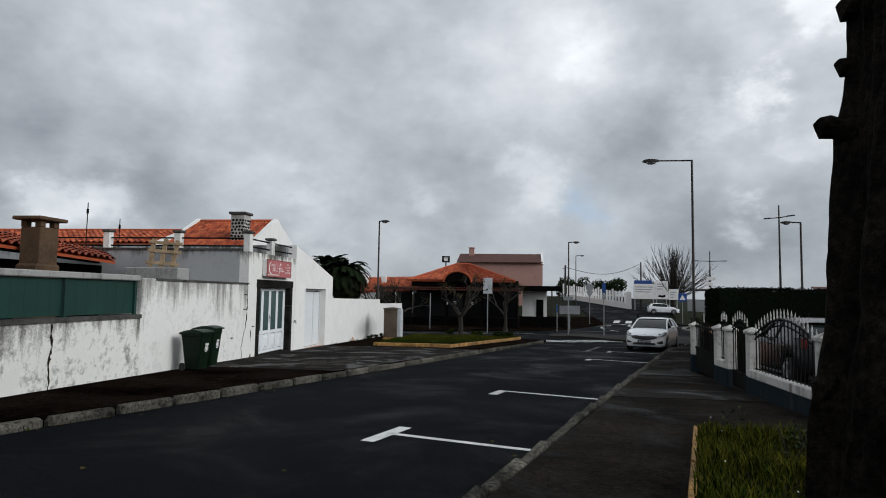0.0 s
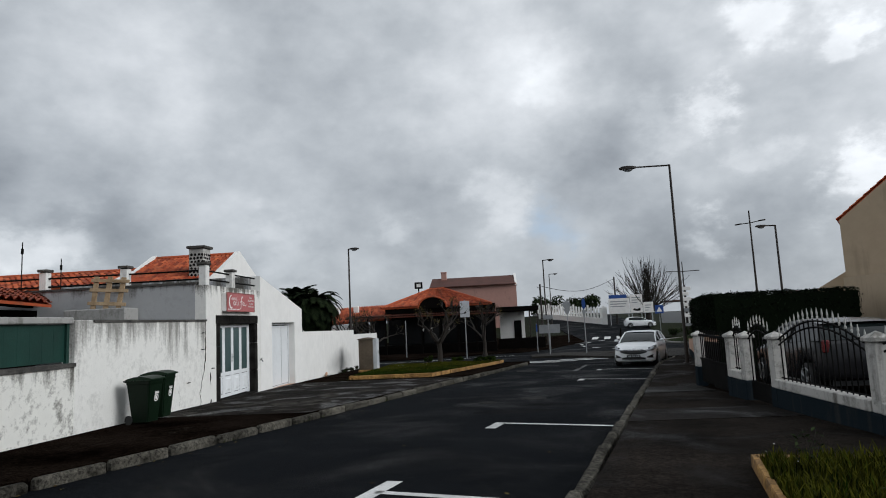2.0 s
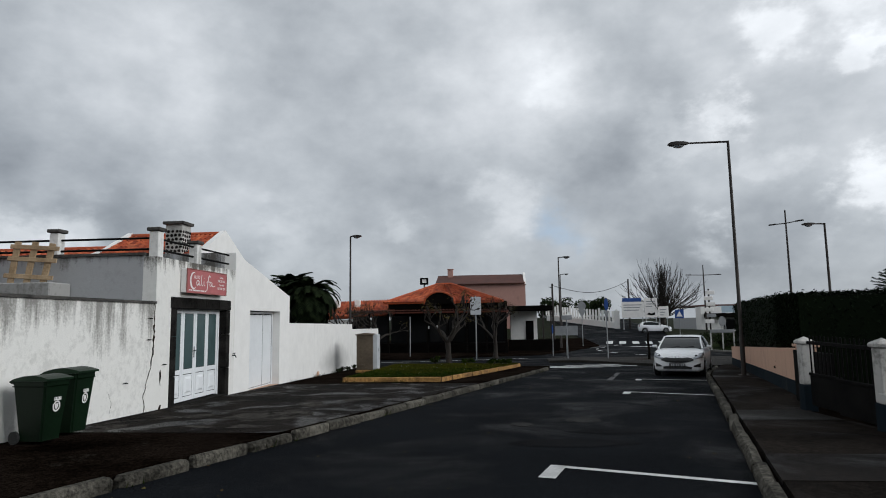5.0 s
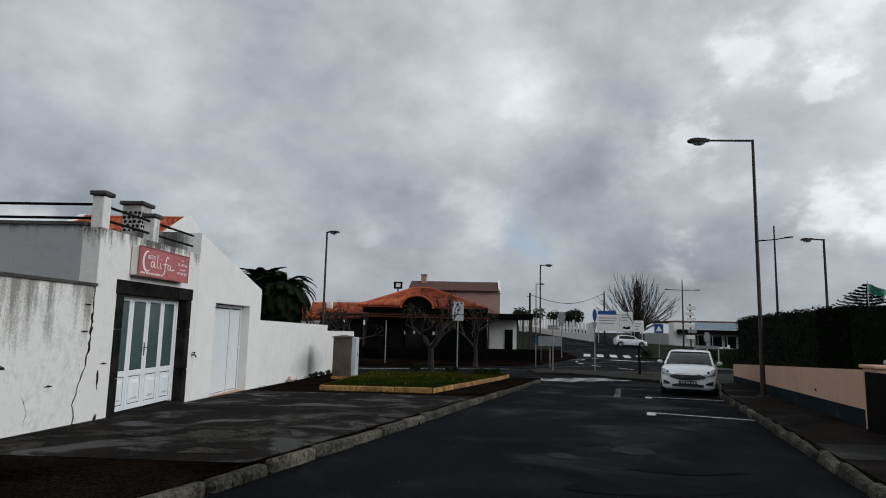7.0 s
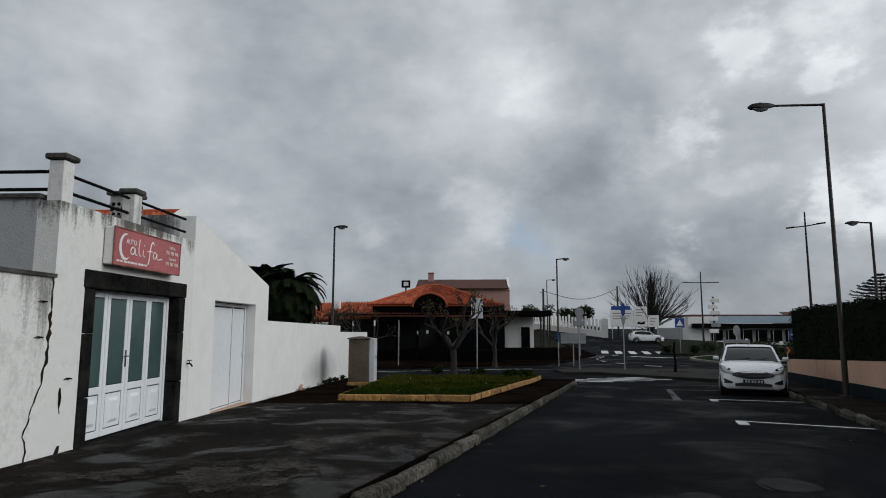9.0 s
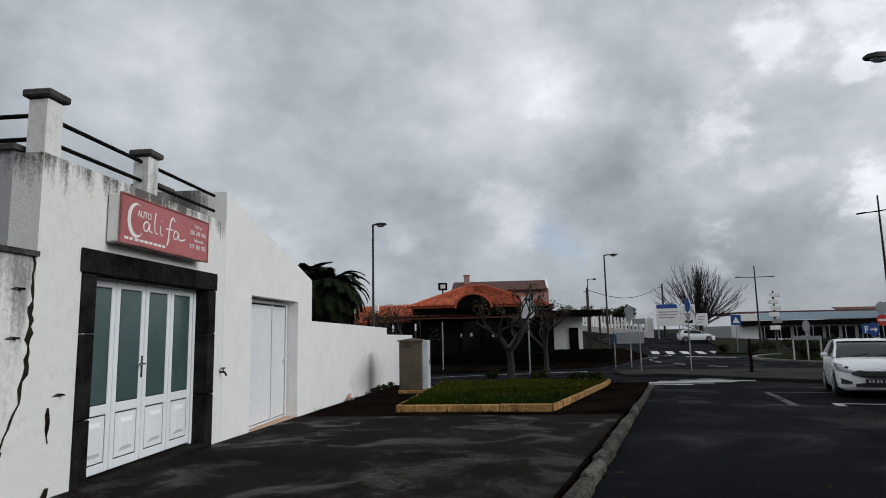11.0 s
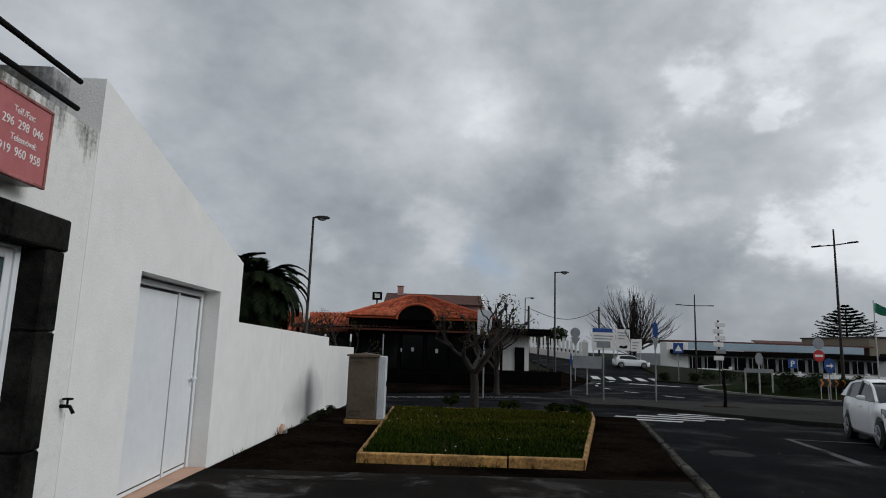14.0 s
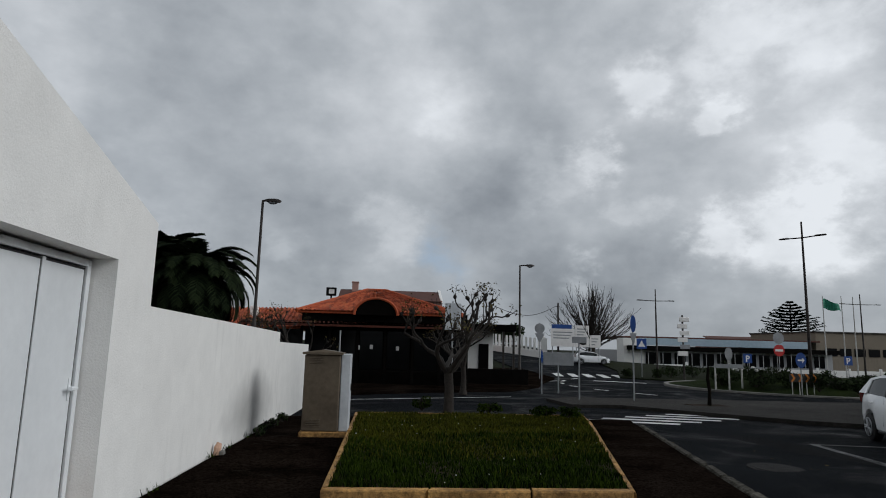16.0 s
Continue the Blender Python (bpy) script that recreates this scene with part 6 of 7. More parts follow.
        for a in range(9):
            u = a / 8
            px = lerp(0.40, 0.82, u ** 0.9)
            for b in range(4):
                pz = lerp(lerp(0.62, 0.70, u), lerp(0.735, 0.87, u), b / 3)
                hl.v.append((s * px, front(px, pz) - 0.014, pz))
        hl.f += [(a * 4 + b, a * 4 + b + 1, a * 4 + 5 + b, a * 4 + 4 + b) for a in range(8) for b in range(3)]
        hd = part("headlight", hl, LENS_CLEAR, t, "clear swept-back headlight", True)
        part("headlight_rim", Mesh().tube([(x2, y2 - 0.004, z2) for x2, y2, z2 in [hl.v[a * 4] for a in range(9)] + [hl.v[a * 4 + 3] for a in range(8, -1, -1)]], 0.007, 5), CAR_BLACK, hd)
        part("projector", Mesh().disc((s * 0.60, front(0.60, 0.75) - 0.018, 0.75), (s * 0.3, -1, 0.2), 0.045, 0.014, 16), CAR_GLASS, hd)
        fg = Mesh()
        for a in range(5):
            px = lerp(0.52, 0.78, a / 4)
            for pz in (lerp(0.36, 0.35, a / 4), lerp(0.41, 0.51, a / 4)):
                fg.v.append((s * px, front(px, pz) - 0.026, pz))
        fg.f += [(a * 2, a * 2 + 1, a * 2 + 3, a * 2 + 2) for a in range(4)]
        part("fog_lamp", fg, CAR_BLACK, t, "black fog lamp recess")
        tl = Mesh().cham(s * 0.70 - 0.07, s * 0.70 + 0.07, 1.86, 1.93, 0.82, 1.06, 0.02, pose(0, 0, 0))
        part("tail_light", tl, LENS_RED, t)
        for yy in (-0.05, 0.95):
            part("door_handle", Mesh().cham(s * 0.845 - 0.02, s * 0.845 + 0.025, yy, yy + 0.17, 0.84, 0.865, 0.006), paint, t)
        for y0, y1 in ((-0.61, -0.60), (0.405, 0.413), (1.12, 1.128)):
            seam = Mesh()
            for k in range(7):
                zz = lerp(0.36, 0.97, k / 6)
                f = (zz - 0.19) / 0.81
                ww = 0.86 * (1.0 if f < 0.4 else lerp(1.0, 0.955, (f - 0.4) / 0.44)) + 0.003
                seam.v += [(s * ww, y0, zz), (s * ww, y1, zz)]
            seam.f += [(2 * k, 2 * k + 1, 2 * k + 3, 2 * k + 2) for k in range(6)]
            part("door_seam", seam, CAR_BLACK, t)
        part("sill_trim", Mesh().cham(s * 0.80 - 0.03, s * 0.80 + 0.035, -0.86, 0.86, 0.19, 0.245, 0.012), CAR_BLACK, t)
        for yw in (-1.24, 1.25):
            w = part("wheel", Mesh().tube([(s * 0.66, yw, 0.30), (s * 0.67, yw, 0.30), (s * 0.83, yw, 0.30), (s * 0.85, yw, 0.30)], [0.27, 0.30, 0.30, 0.265], 28), RUBBER, t, "black tyre", True)
            rim = Mesh().tube([(s * 0.80, yw, 0.30), (s * 0.852, yw, 0.30), (s * 0.858, yw, 0.30)], [0.205, 0.205, 0.19], 24)
            part("rim_well", rim, CAR_BLACK, w)
            sp = Mesh()
            for k in range(5):
                for d in (-0.16, 0.16):
                    a = k * 2 * math.pi / 5 + d
                    sp.tube([(s * 0.866, yw, 0.30), (s * 0.864, yw + math.cos(a) * 0.2, 0.30 + math.sin(a) * 0.2)], [0.022, 0.016], 5)
            sp.disc((s * 0.867, yw, 0.30), (s, 0, 0), 0.055, 0.016, 14)
            ring = [(s * 0.862, yw + math.cos(a) * 0.2, 0.30 + math.sin(a) * 0.2) for a in [k * 2 * math.pi / 24 for k in range(25)]]
            sp.tube(ring, 0.012, 5, False)
            part("alloy_rim", sp, GALV, w, "silver five-spoke rim")
    g = Mesh()
    for a in range(13):
        u = a / 12 * 2 - 1
        zl, zh = lerp(0.495, 0.585, abs(u) ** 2.2), lerp(0.705, 0.640, abs(u) ** 3)
        px = 0.52 * u
        for b in range(4):
            pz = lerp(zl, zh, b / 3)
            g.v.append((px, front(abs(px), pz) - 0.030, pz))
    g.f += [(a * 4 + b, a * 4 + b + 1, a * 4 + 5 + b, a * 4 + 4 + b) for a in range(12) for b in range(3)]
    part("grille", g, CAR_BLACK, t, "black trapezoid grille")
    for k in range(3):
        zz = 0.555 + k * 0.042
        part("grille_bar", Mesh().tube([(px, front(abs(px), zz) - 0.034, zz) for px in (-0.36, -0.2, 0, 0.2, 0.36)], 0.006, 5), IRON, t)
    part("grille_rim", Mesh().tube([(0.52 * u, front(abs(0.52 * u), lerp(0.71, 0.645, abs(u) ** 3)) - 0.028, lerp(0.71, 0.645, abs(u) ** 3)) for u in [a / 6 - 1 for a in range(13)]], 0.010, 6), CHROME, t, "chrome strip")
    lg = Mesh()
    for a in range(9):
        px = lerp(-0.46, 0.46, a / 8)
        for pz in (0.285, lerp(0.43, 0.36, abs(px) / 0.46)):
            lg.v.append((px, front(abs(px), pz) - 0.030, pz))
    lg.f += [(a * 2, a * 2 + 1, a * 2 + 3, a * 2 + 2) for a in range(8)]
    part("lower_intake", lg, CAR_BLACK, t)
    pl = part("number_plate", Mesh().cham(-0.26, 0.26, -2.050, -2.010, 0.372, 0.482, 0.004), CAR_BLACK, t, "dark number plate")
    for k in range(6):
        xx = -0.20 + k * 0.068 + (0.02 if k > 1 else 0) + (0.02 if k > 3 else 0)
        part("plate_mark", Mesh().box(xx, xx + 0.042, -2.054, -2.050, 0.394, 0.460), CABINET_GREY, pl)
    part("badge", Mesh().disc((0, -1.952, 0.715), (0, -1, 0.5), 0.04, 0.01, 16, 1.8), CHROME, t)
    for s, x0 in ((1, -0.05), (1, -0.52)):
        part("wiper", Mesh().tube([(x0, -0.97, 0.995), (x0 + 0.5, -0.80, 1.085)], 0.008, 5), CAR_BLACK, t)
    t.scale = (1.0, 1.0, 0.95)
    part("aerial", Mesh().tube([(0, 0.0, 1.44), (0, 0.16, 1.60)], 0.005, 5), CAR_BLACK, t)
    return t


car_near = car("parked_car", 5.68, 28.94, land(5.68, 28.94), -21.5, CAR_WHITE, "white five-door hatchback parked by the kerb facing the walker")
far_car = copy_thing(car_near, pose(18.0, 85.0, land(18, 85) + 0.02, 0, 0, 84))
tagged(far_car, "white hatchback parked far up the avenue, seen from its side")
car("yard_car", 6.45, 15.3, land(6.45, 15.3) + 0.10, 176, CAR_SHADED, "silver car parked in the yard behind the iron fence, shade put into its paint")


# ---- tavern with tile roofs ----
pub = thing("tavern", pose(0, 0, 0), "low dark tavern with orange hipped tile roof and arched dormer", "building")
GZ = path(-5, 51)
part("wall", Mesh().box(-9.3, -0.7, 52.6, 62, GZ - 0.4, 2.7), DARK_TIMBER, pub, "near-black timber wall")
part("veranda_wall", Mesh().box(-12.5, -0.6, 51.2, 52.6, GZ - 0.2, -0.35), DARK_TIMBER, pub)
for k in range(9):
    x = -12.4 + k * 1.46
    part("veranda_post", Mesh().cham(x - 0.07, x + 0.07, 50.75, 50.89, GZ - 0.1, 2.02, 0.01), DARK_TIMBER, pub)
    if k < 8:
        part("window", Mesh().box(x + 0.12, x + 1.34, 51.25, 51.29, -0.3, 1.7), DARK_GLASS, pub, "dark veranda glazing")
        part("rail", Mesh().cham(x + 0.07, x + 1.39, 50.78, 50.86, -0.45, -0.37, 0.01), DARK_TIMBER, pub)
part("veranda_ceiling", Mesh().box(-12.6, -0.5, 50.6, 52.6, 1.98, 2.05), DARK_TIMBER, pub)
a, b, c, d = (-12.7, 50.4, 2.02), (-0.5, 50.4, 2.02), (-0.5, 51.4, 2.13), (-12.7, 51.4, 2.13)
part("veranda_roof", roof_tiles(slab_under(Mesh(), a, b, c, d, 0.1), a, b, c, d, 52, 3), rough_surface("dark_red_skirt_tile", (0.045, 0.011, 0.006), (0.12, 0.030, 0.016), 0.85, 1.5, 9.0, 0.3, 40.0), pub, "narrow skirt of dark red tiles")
# Near-black board put in for the shadow band under the main eave.
part("eave_shadow_board", Mesh().box(-9.6, -0.6, 51.5, 51.75, 2.2, 2.72), DARK_TIMBER, pub)
E1, RZ = 2.72, 4.32
x0, x1, y0, y1 = -9.9, -0.9, 51.3, 61.5
r0, r1, ym = -6.3, -5.1, 56.0
for nm, a, b, c, d, cols in (("roof_front", (x0, y0, E1), (x1, y0, E1), (r1, ym, RZ), (r0, ym, RZ), 40), ("roof_end", (x1, y0, E1), (x1, y1, E1), (r1, ym, RZ), (r1, ym, RZ), 30),
                             ("roof_end", (x0, y1, E1), (x0, y0, E1), (r0, ym, RZ), (r0, ym, RZ), 30)):
    part(nm, roof_tiles(slab_under(Mesh(), a, b, c, d), a, b, c, d, cols, 16), TILE, pub, "orange clay hipped roof")
for p in ((x0, y0, E1), (x1, y0, E1)):
    q = (r0 if p[0] == x0 else r1, ym, RZ)
    part("hip_ridge", Mesh().tube([p, q], 0.10, 8), TILE, pub)
part("hip_ridge", Mesh().tube([(r0, ym, RZ), (r1, ym, RZ)], 0.1, 8), TILE, pub)
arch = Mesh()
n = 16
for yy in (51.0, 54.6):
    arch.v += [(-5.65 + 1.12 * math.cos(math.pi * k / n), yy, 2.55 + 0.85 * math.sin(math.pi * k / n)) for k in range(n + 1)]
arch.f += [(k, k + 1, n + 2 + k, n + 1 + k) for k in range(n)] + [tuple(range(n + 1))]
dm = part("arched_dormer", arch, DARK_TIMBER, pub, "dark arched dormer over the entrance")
part("dormer_rim", Mesh().tube([(-5.65 + 1.16 * math.cos(math.pi * k / n), 50.98, 2.55 + 0.90 * math.sin(math.pi * k / n)) for k in range(n + 1)], 0.07, 6), TILE, dm)
for xx, zz in ((-6.6, 0.7), (-5.9, 0.75), (-4.5, 0.7)):
    part("notice", Mesh().box(xx, xx + 0.16, 51.2, 51.22, zz, zz + 0.22), SIGN_WHITE, pub, "small white notice on the glass")
wing = thing("tavern_wing", pose(0, 0, 0), "low side wing with orange tile roof and white gable trim", "building")
part("wall", Mesh().box(-20.5, -12.6, 53.5, 60, GZ - 0.4, 1.5), WHITE_WALL, wing)
a, b, c, d = (-20.8, 53.2, 1.5), (-9.8, 53.2, 1.9), (-9.8, 56.8, 3.15), (-19.8, 56.8, 2.9)
part("roof", roof_tiles(slab_under(Mesh(), a, b, c, d), a, b, c, d, 44, 12), TILE, wing, "orange clay tiles")
part("roof_back", slab_under(Mesh(), (-20.8, 60.3, 1.5), (-9.8, 60.3, 1.9), (-9.8, 56.8, 3.15), (-19.8, 56.8, 2.9)), TILE, wing)
for xx in (-14.6, -12.9):
    part("white_chimney", Mesh().cham(xx - 0.22, xx + 0.22, 55.2, 55.6, 2.2, 3.1, 0.02), CLEAN_WALL, wing, "white chimney stub")
tz = land(-10.4, 80.0)
tv = thing("sign_mast", pose(-10.4, 80.0, tz), "dark framed sign box on a tall mast behind the tavern", "sign")
part("post", Mesh().tube([(0, 0, 0), (0, 0, 5.75 - tz)], 0.08, 8), IRON, tv)
part("box", Mesh().cham(-0.50, 0.50, -0.15, 0.15, 5.72 - tz, 6.55 - tz, 0.03), IRON, tv)
part("face", Mesh().box(-0.24, 0.30, -0.165, -0.155, 5.92 - tz, 6.36 - tz), SIGN_WHITE, tv)
annex = thing("kiosk", pose(0, 0, 0), "small white kiosk under a dark flat canopy", "kiosk")
part("wall", Mesh().box(-0.3, 1.9, 57.2, 60.5, GZ - 0.3, 2.0), CLEAN_WALL, annex)
part("canopy", Mesh().cham(-0.6, 3.1, 55.6, 61, 2.02, 2.42, 0.05), DARK_TIMBER, annex, "dark flat canopy")
part("door", Mesh().cham(0.95, 1.6, 57.14, 57.2, GZ, 1.2, 0.01), DARK_TIMBER, annex)
part("window", Mesh().box(1.0, 1.55, 57.13, 57.145, 0.2, 1.0), DARK_GLASS, annex)
for x in (2.3, 2.95):
    part("post", Mesh().cham(x - 0.06, x + 0.06, 55.8, 55.92, GZ, 2.02, 0.01), RUSTY, annex)
solid("low_wall", Mesh().cham(-0.5, 3.4, 53.8, 54.1, GZ - 0.3, -0.25, 0.02), DARK_TIMBER, "low dark wall beside the kiosk", "wall", kind="structure")

red = thing("apartment_house", pose(0, 0, 0), "distant rose-plastered house with a dull red roof", "house")
part("wall", Mesh().box(-10.6, 2.6, 98.5, 108, -1, 6.95), ROSE_WALL, red)
part("gable", Mesh().side([(98.3, 6.6), (108.2, 6.6), (103.2, 8.75)], 2.4, 2.75), CLEAN_WALL, red, "pale gable edge")
part("roof", slab_under(Mesh(), (-11, 98.0, 6.85), (2.4, 98.0, 6.85), (2.4, 103.2, 8.5), (-11, 103.2, 8.5), 0.15), RED_ROOF, red)
part("roof_back", slab_under(Mesh(), (-11, 108.4, 6.85), (2.4, 108.4, 6.85), (2.4, 103.2, 8.5), (-11, 103.2, 8.5), 0.15), RED_ROOF, red)
rc = thing("chimney", pose(-9.0, 102.5, 7.6), "pale rose chimney on the red roof", "chimney")
part("shaft", Mesh().cham(-0.42, 0.42, -0.4, 0.4, 0, 1.7, 0.03), ROSE_WALL, rc)
part("cap", Mesh().cham(-0.5, 0.5, -0.48, 0.48, 1.7, 1.85, 0.03), ROSE_WALL, rc)

# the low hall and the beige block beyond the roundabout
hall = thing("market_hall", pose(0, 0, 0), "long low hall with pale blue cladding and dark windows", "building")
HZ = land(45, 105) - 0.2
part("wall", Mesh().box(31, 63, 106, 125, HZ, 1.2), GREY_WALL, hall)
part("roof", Mesh().cham(31, 62, 107, 125, 3.0, 3.25, 0.03), RED_ROOF, hall, "dull low roof")
part("cladding", Mesh().cham(33, 60, 106.4, 107, 1.95, 3.0, 0.03), BLUE_PANEL, hall, "pale blue metal cladding")
part("end_block", Mesh().cham(30, 33.2, 105.5, 108, HZ, 2.9, 0.03), CLEAN_WALL, hall)
part("canopy", Mesh().cham(30.5, 63, 104.2, 106.4, 1.2, 1.85, 0.04), DARK_TIMBER, hall, "dark deep canopy")
for k in range(13):
    x = 33.6 + k * 2.2
    part("window", Mesh().box(x, x + 1.7, 105.94, 106, -0.9, 0.9), DARK_GLASS, hall)
    part("post", Mesh().cham(x - 0.30, x - 0.22, 104.5, 104.58, HZ, 1.2, 0.01), GREY_WALL, hall)
for k in range(9):
    x = 29 + k * 4.4
    w = thing("garden_wall", pose(x, 93, land(x, 93) - 0.1), "low white boundary wall panel", "wall", "boundary walls")
    part("panel", Mesh().cham(0, 4.1, 0, 0.15, 0, 0.95, 0.02), CLEAN_WALL, w)
    part("pier", Mesh().cham(4.1, 4.4, -0.05, 0.2, 0, 1.25, 0.02), CLEAN_WALL, w)
blk = thing("office_block", pose(0, 0, 0), "flat-roofed beige block with a ribbon of windows", "building")
part("wall", Mesh().box(62, 100, 108, 125, HZ, 4.6), HALL_WALL, blk)
part("coping", Mesh().cham(61.8, 100.2, 107.8, 125.2, 4.6, 4.8, 0.03), COPING, blk)
for k in range(9):
    x = 63.5 + k * 2.4
    part("window", Mesh().box(x, x + 1.9, 107.94, 108, 1.0, 2.2), DARK_GLASS, blk)
sh = thing("house", pose(0, 0, 0), "distant low house with a brick red roof", "house")
part("wall", Mesh().box(56, 70, 126, 134, -1, 3.2), ROSE_WALL, sh)
part("roof", slab_under(Mesh(), (55.5, 125.5, 3.2), (72.5, 125.5, 3.2), (72.5, 130, 4.3), (55.5, 130, 4.3), 0.15), RED_ROOF, sh)

bh = thing("house", pose(13.9, 28.0, 0, 0, 0, -31), "tall beige plastered house with a steep tiled gable", "house")
gp = [(0, -1.5), (9.2, -1.5), (9.2, 4.8), (4.6, 8.6), (0, 4.8)]
m = Mesh()
m.add([(x, y, z) for y in (0, 10.0) for x, z in gp], [tuple(range(5)), tuple(reversed(range(5, 10)))] + [(k, (k + 1) % 5, 5 + (k + 1) % 5, 5 + k) for k in range(5)])
part("wall", m, BEIGE_WALL, bh)
for a, b, c, d in (((-0.1, 10.2, 4.86), (-0.1, 0.25, 4.86), (4.6, 0.25, 8.75), (4.6, 10.2, 8.75)), ((9.3, 0.25, 4.86), (9.3, 10.2, 4.86), (4.6, 10.2, 8.75), (4.6, 0.25, 8.75))):
    part("roof", roof_tiles(slab_under(Mesh(), a, b, c, d), a, b, c, d, 40, 18), TILE, bh, "orange tile roof behind a beige verge")
part("annex", Mesh().add([(-1.6, 0.6, -1.5), (-0.02, 0.6, -1.5), (-0.02, 0.6, 2.7), (-1.6, 0.6, 1.75), (-1.6, 8, -1.5), (-0.02, 8, -1.5), (-0.02, 8, 2.7), (-1.6, 8, 1.75)],
     [(0, 1, 2, 3), (7, 6, 5, 4), (0, 4, 5, 1), (1, 5, 6, 2), (2, 6, 7, 3), (3, 7, 4, 0)]), BEIGE_WALL, bh, "lean-to side wing")
porch = thing("house_porch", pose(0, 0, 0), "low porch with white parapet and tiled eave", "porch")
part("parapet", Mesh().cham(9.6, 16, 16.0, 16.2, -0.6, 1.62, 0.02), CLEAN_WALL, porch, "white parapet")
part("wall", Mesh().box(10.6, 16, 17.5, 22, -0.8, 2.2), BEIGE_WALL, porch)
a, b, c, d = (10.0, 17.0, 2.25), (16.0, 17.0, 2.25), (16.0, 19.5, 3.2), (10.6, 19.5, 3.2)
part("roof", roof_tiles(slab_under(Mesh(), a, b, c, d), a, b, c, d, 26, 9), TILE, porch, "orange tile eave")


# ---- palm ----
def palm(x, y, crown, reach, seed, label, fronds=34, low=-28, droop=3.0):
    rng = random.Random(seed)
    z = path(x, y)
    t = thing("palm_tree", pose(x, y, z), label, "tree")
    h = crown - z
    tr = Mesh().tube([(0.02 * math.sin(k), 0, h * k / 14) for k in range(15)], [0.20 + 0.02 * (k % 2) for k in range(15)], 12)
    part("trunk", tr, BARK, t, "", True)
    for i in range(fronds):
        a = i * 2.4 + rng.uniform(-0.2, 0.2)
        el = radians(lerp(82, low, i / fronds) + rng.uniform(-6, 6))
        L = reach * rng.uniform(0.85, 1.1)
        d = Vector((math.cos(a), math.sin(a), 0))
        p = Vector((0, 0, h))
        m = Mesh()
        pts = []
        n = 22
        ang = el
        for k in range(n + 1):
            pts.append(p.copy())
            p = p + (d * math.cos(ang) + Vector((0, 0, math.sin(ang)))) * L / n
            ang -= radians(droop + 2.6 * k / n + rng.uniform(0, 0.6))
        m.tube(pts, [0.022 * (1 - 0.85 * k / n) for k in range(n + 1)], 4)
        side = Vector((-d.y, d.x, 0))
        for k in range(3, n + 1):
            f = k / n
            ln = 0.20 * reach * math.sin(math.pi * min(0.98, 0.15 + 0.78 * f)) + 0.08
            ax = (pts[k] - pts[k - 1]).normalized()
            for s in (-1, 1):
                for h2 in (0.0, 0.5):
                    q0 = pts[k - 1].lerp(pts[k], h2)
                    q1 = q0 + (side * s * 0.75 + ax * 0.65 + Vector((0, 0, 0.12 - 0.25 * f))).normalized() * ln * rng.uniform(0.85, 1.1) + Vector((0, 0, -0.10 * ln))
                    mid = q0.lerp(q1, 0.5) + Vector((0, 0, 0.03))
                    w = ax * 0.030
                    m.add([q0 - w, q0 + w, mid + w, mid - w, q1], [(0, 1, 2, 3), (3, 2, 4)])
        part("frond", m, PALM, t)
    return t


palm(-9.85, 33.0, 2.45, 1.62, 61, "feathery dark palm behind the white wall", 120, -50, 4.2)
palm(-11.0, 33.6, 2.75, 1.35, 62, "second dark palm with upright young fronds behind the wall", 60, 20, 2.2)


def shrub(x, y, w, h, seed, label, mat=BUSH, count=900, leaf=0.09, group="", base=None):
    rng = random.Random(seed)
    z = land(x, y) if base is None else base
    t = thing("shrub", pose(x, y, z), label, "shrub", group)
    m, ends = Mesh(), []
    for k in range(5):
        a = k * 1.256
        limb(m, (0, 0, 0), (math.cos(a) * 0.5, math.sin(a) * 0.5, 1), h * 0.45, 0.03, 2, rng, ends, 0.3, (2, 2), 0.7, 0.1, 0.8)
    part("woody_base", m, TWIG, t)
    blobs = [(rng.uniform(-w, w) * 0.6, rng.uniform(-w, w) * 0.6, h * rng.uniform(0.35, 0.75), rng.uniform(0.3, 0.5)) for _ in range(9)]

    def pick():
        bx, by, bz, br = rng.choice(blobs)
        n = Vector((rng.gauss(0, 1), rng.gauss(0, 1), rng.gauss(0, 1))).normalized()
        r = br * rng.uniform(0.7, 1.05)
        return (bx + n.x * r * w, by + n.y * r * w, max(0.02, bz + n.z * r * h * 0.6)), n
    tagged(part("crown", leaf_cloud(Mesh(), pick, count, leaf, rng), mat, t), kind="stuff")
    return t


shrub(9.5, 128, 3.4, 5.0, 71, "dark rounded tree far up the avenue", BUSH, 1800, 0.30, base=1.0)
shrub(16.0, 124, 3.6, 4.6, 72, "dark rounded tree behind the white railing", BUSH, 1800, 0.30, base=1.0)

shrub(-9.9, 34.6, 1.2, 3.4, 75, "dark rounded bush under the palm behind the wall", PALM, 2600, 0.12, base=path(-10.5, 35.2))

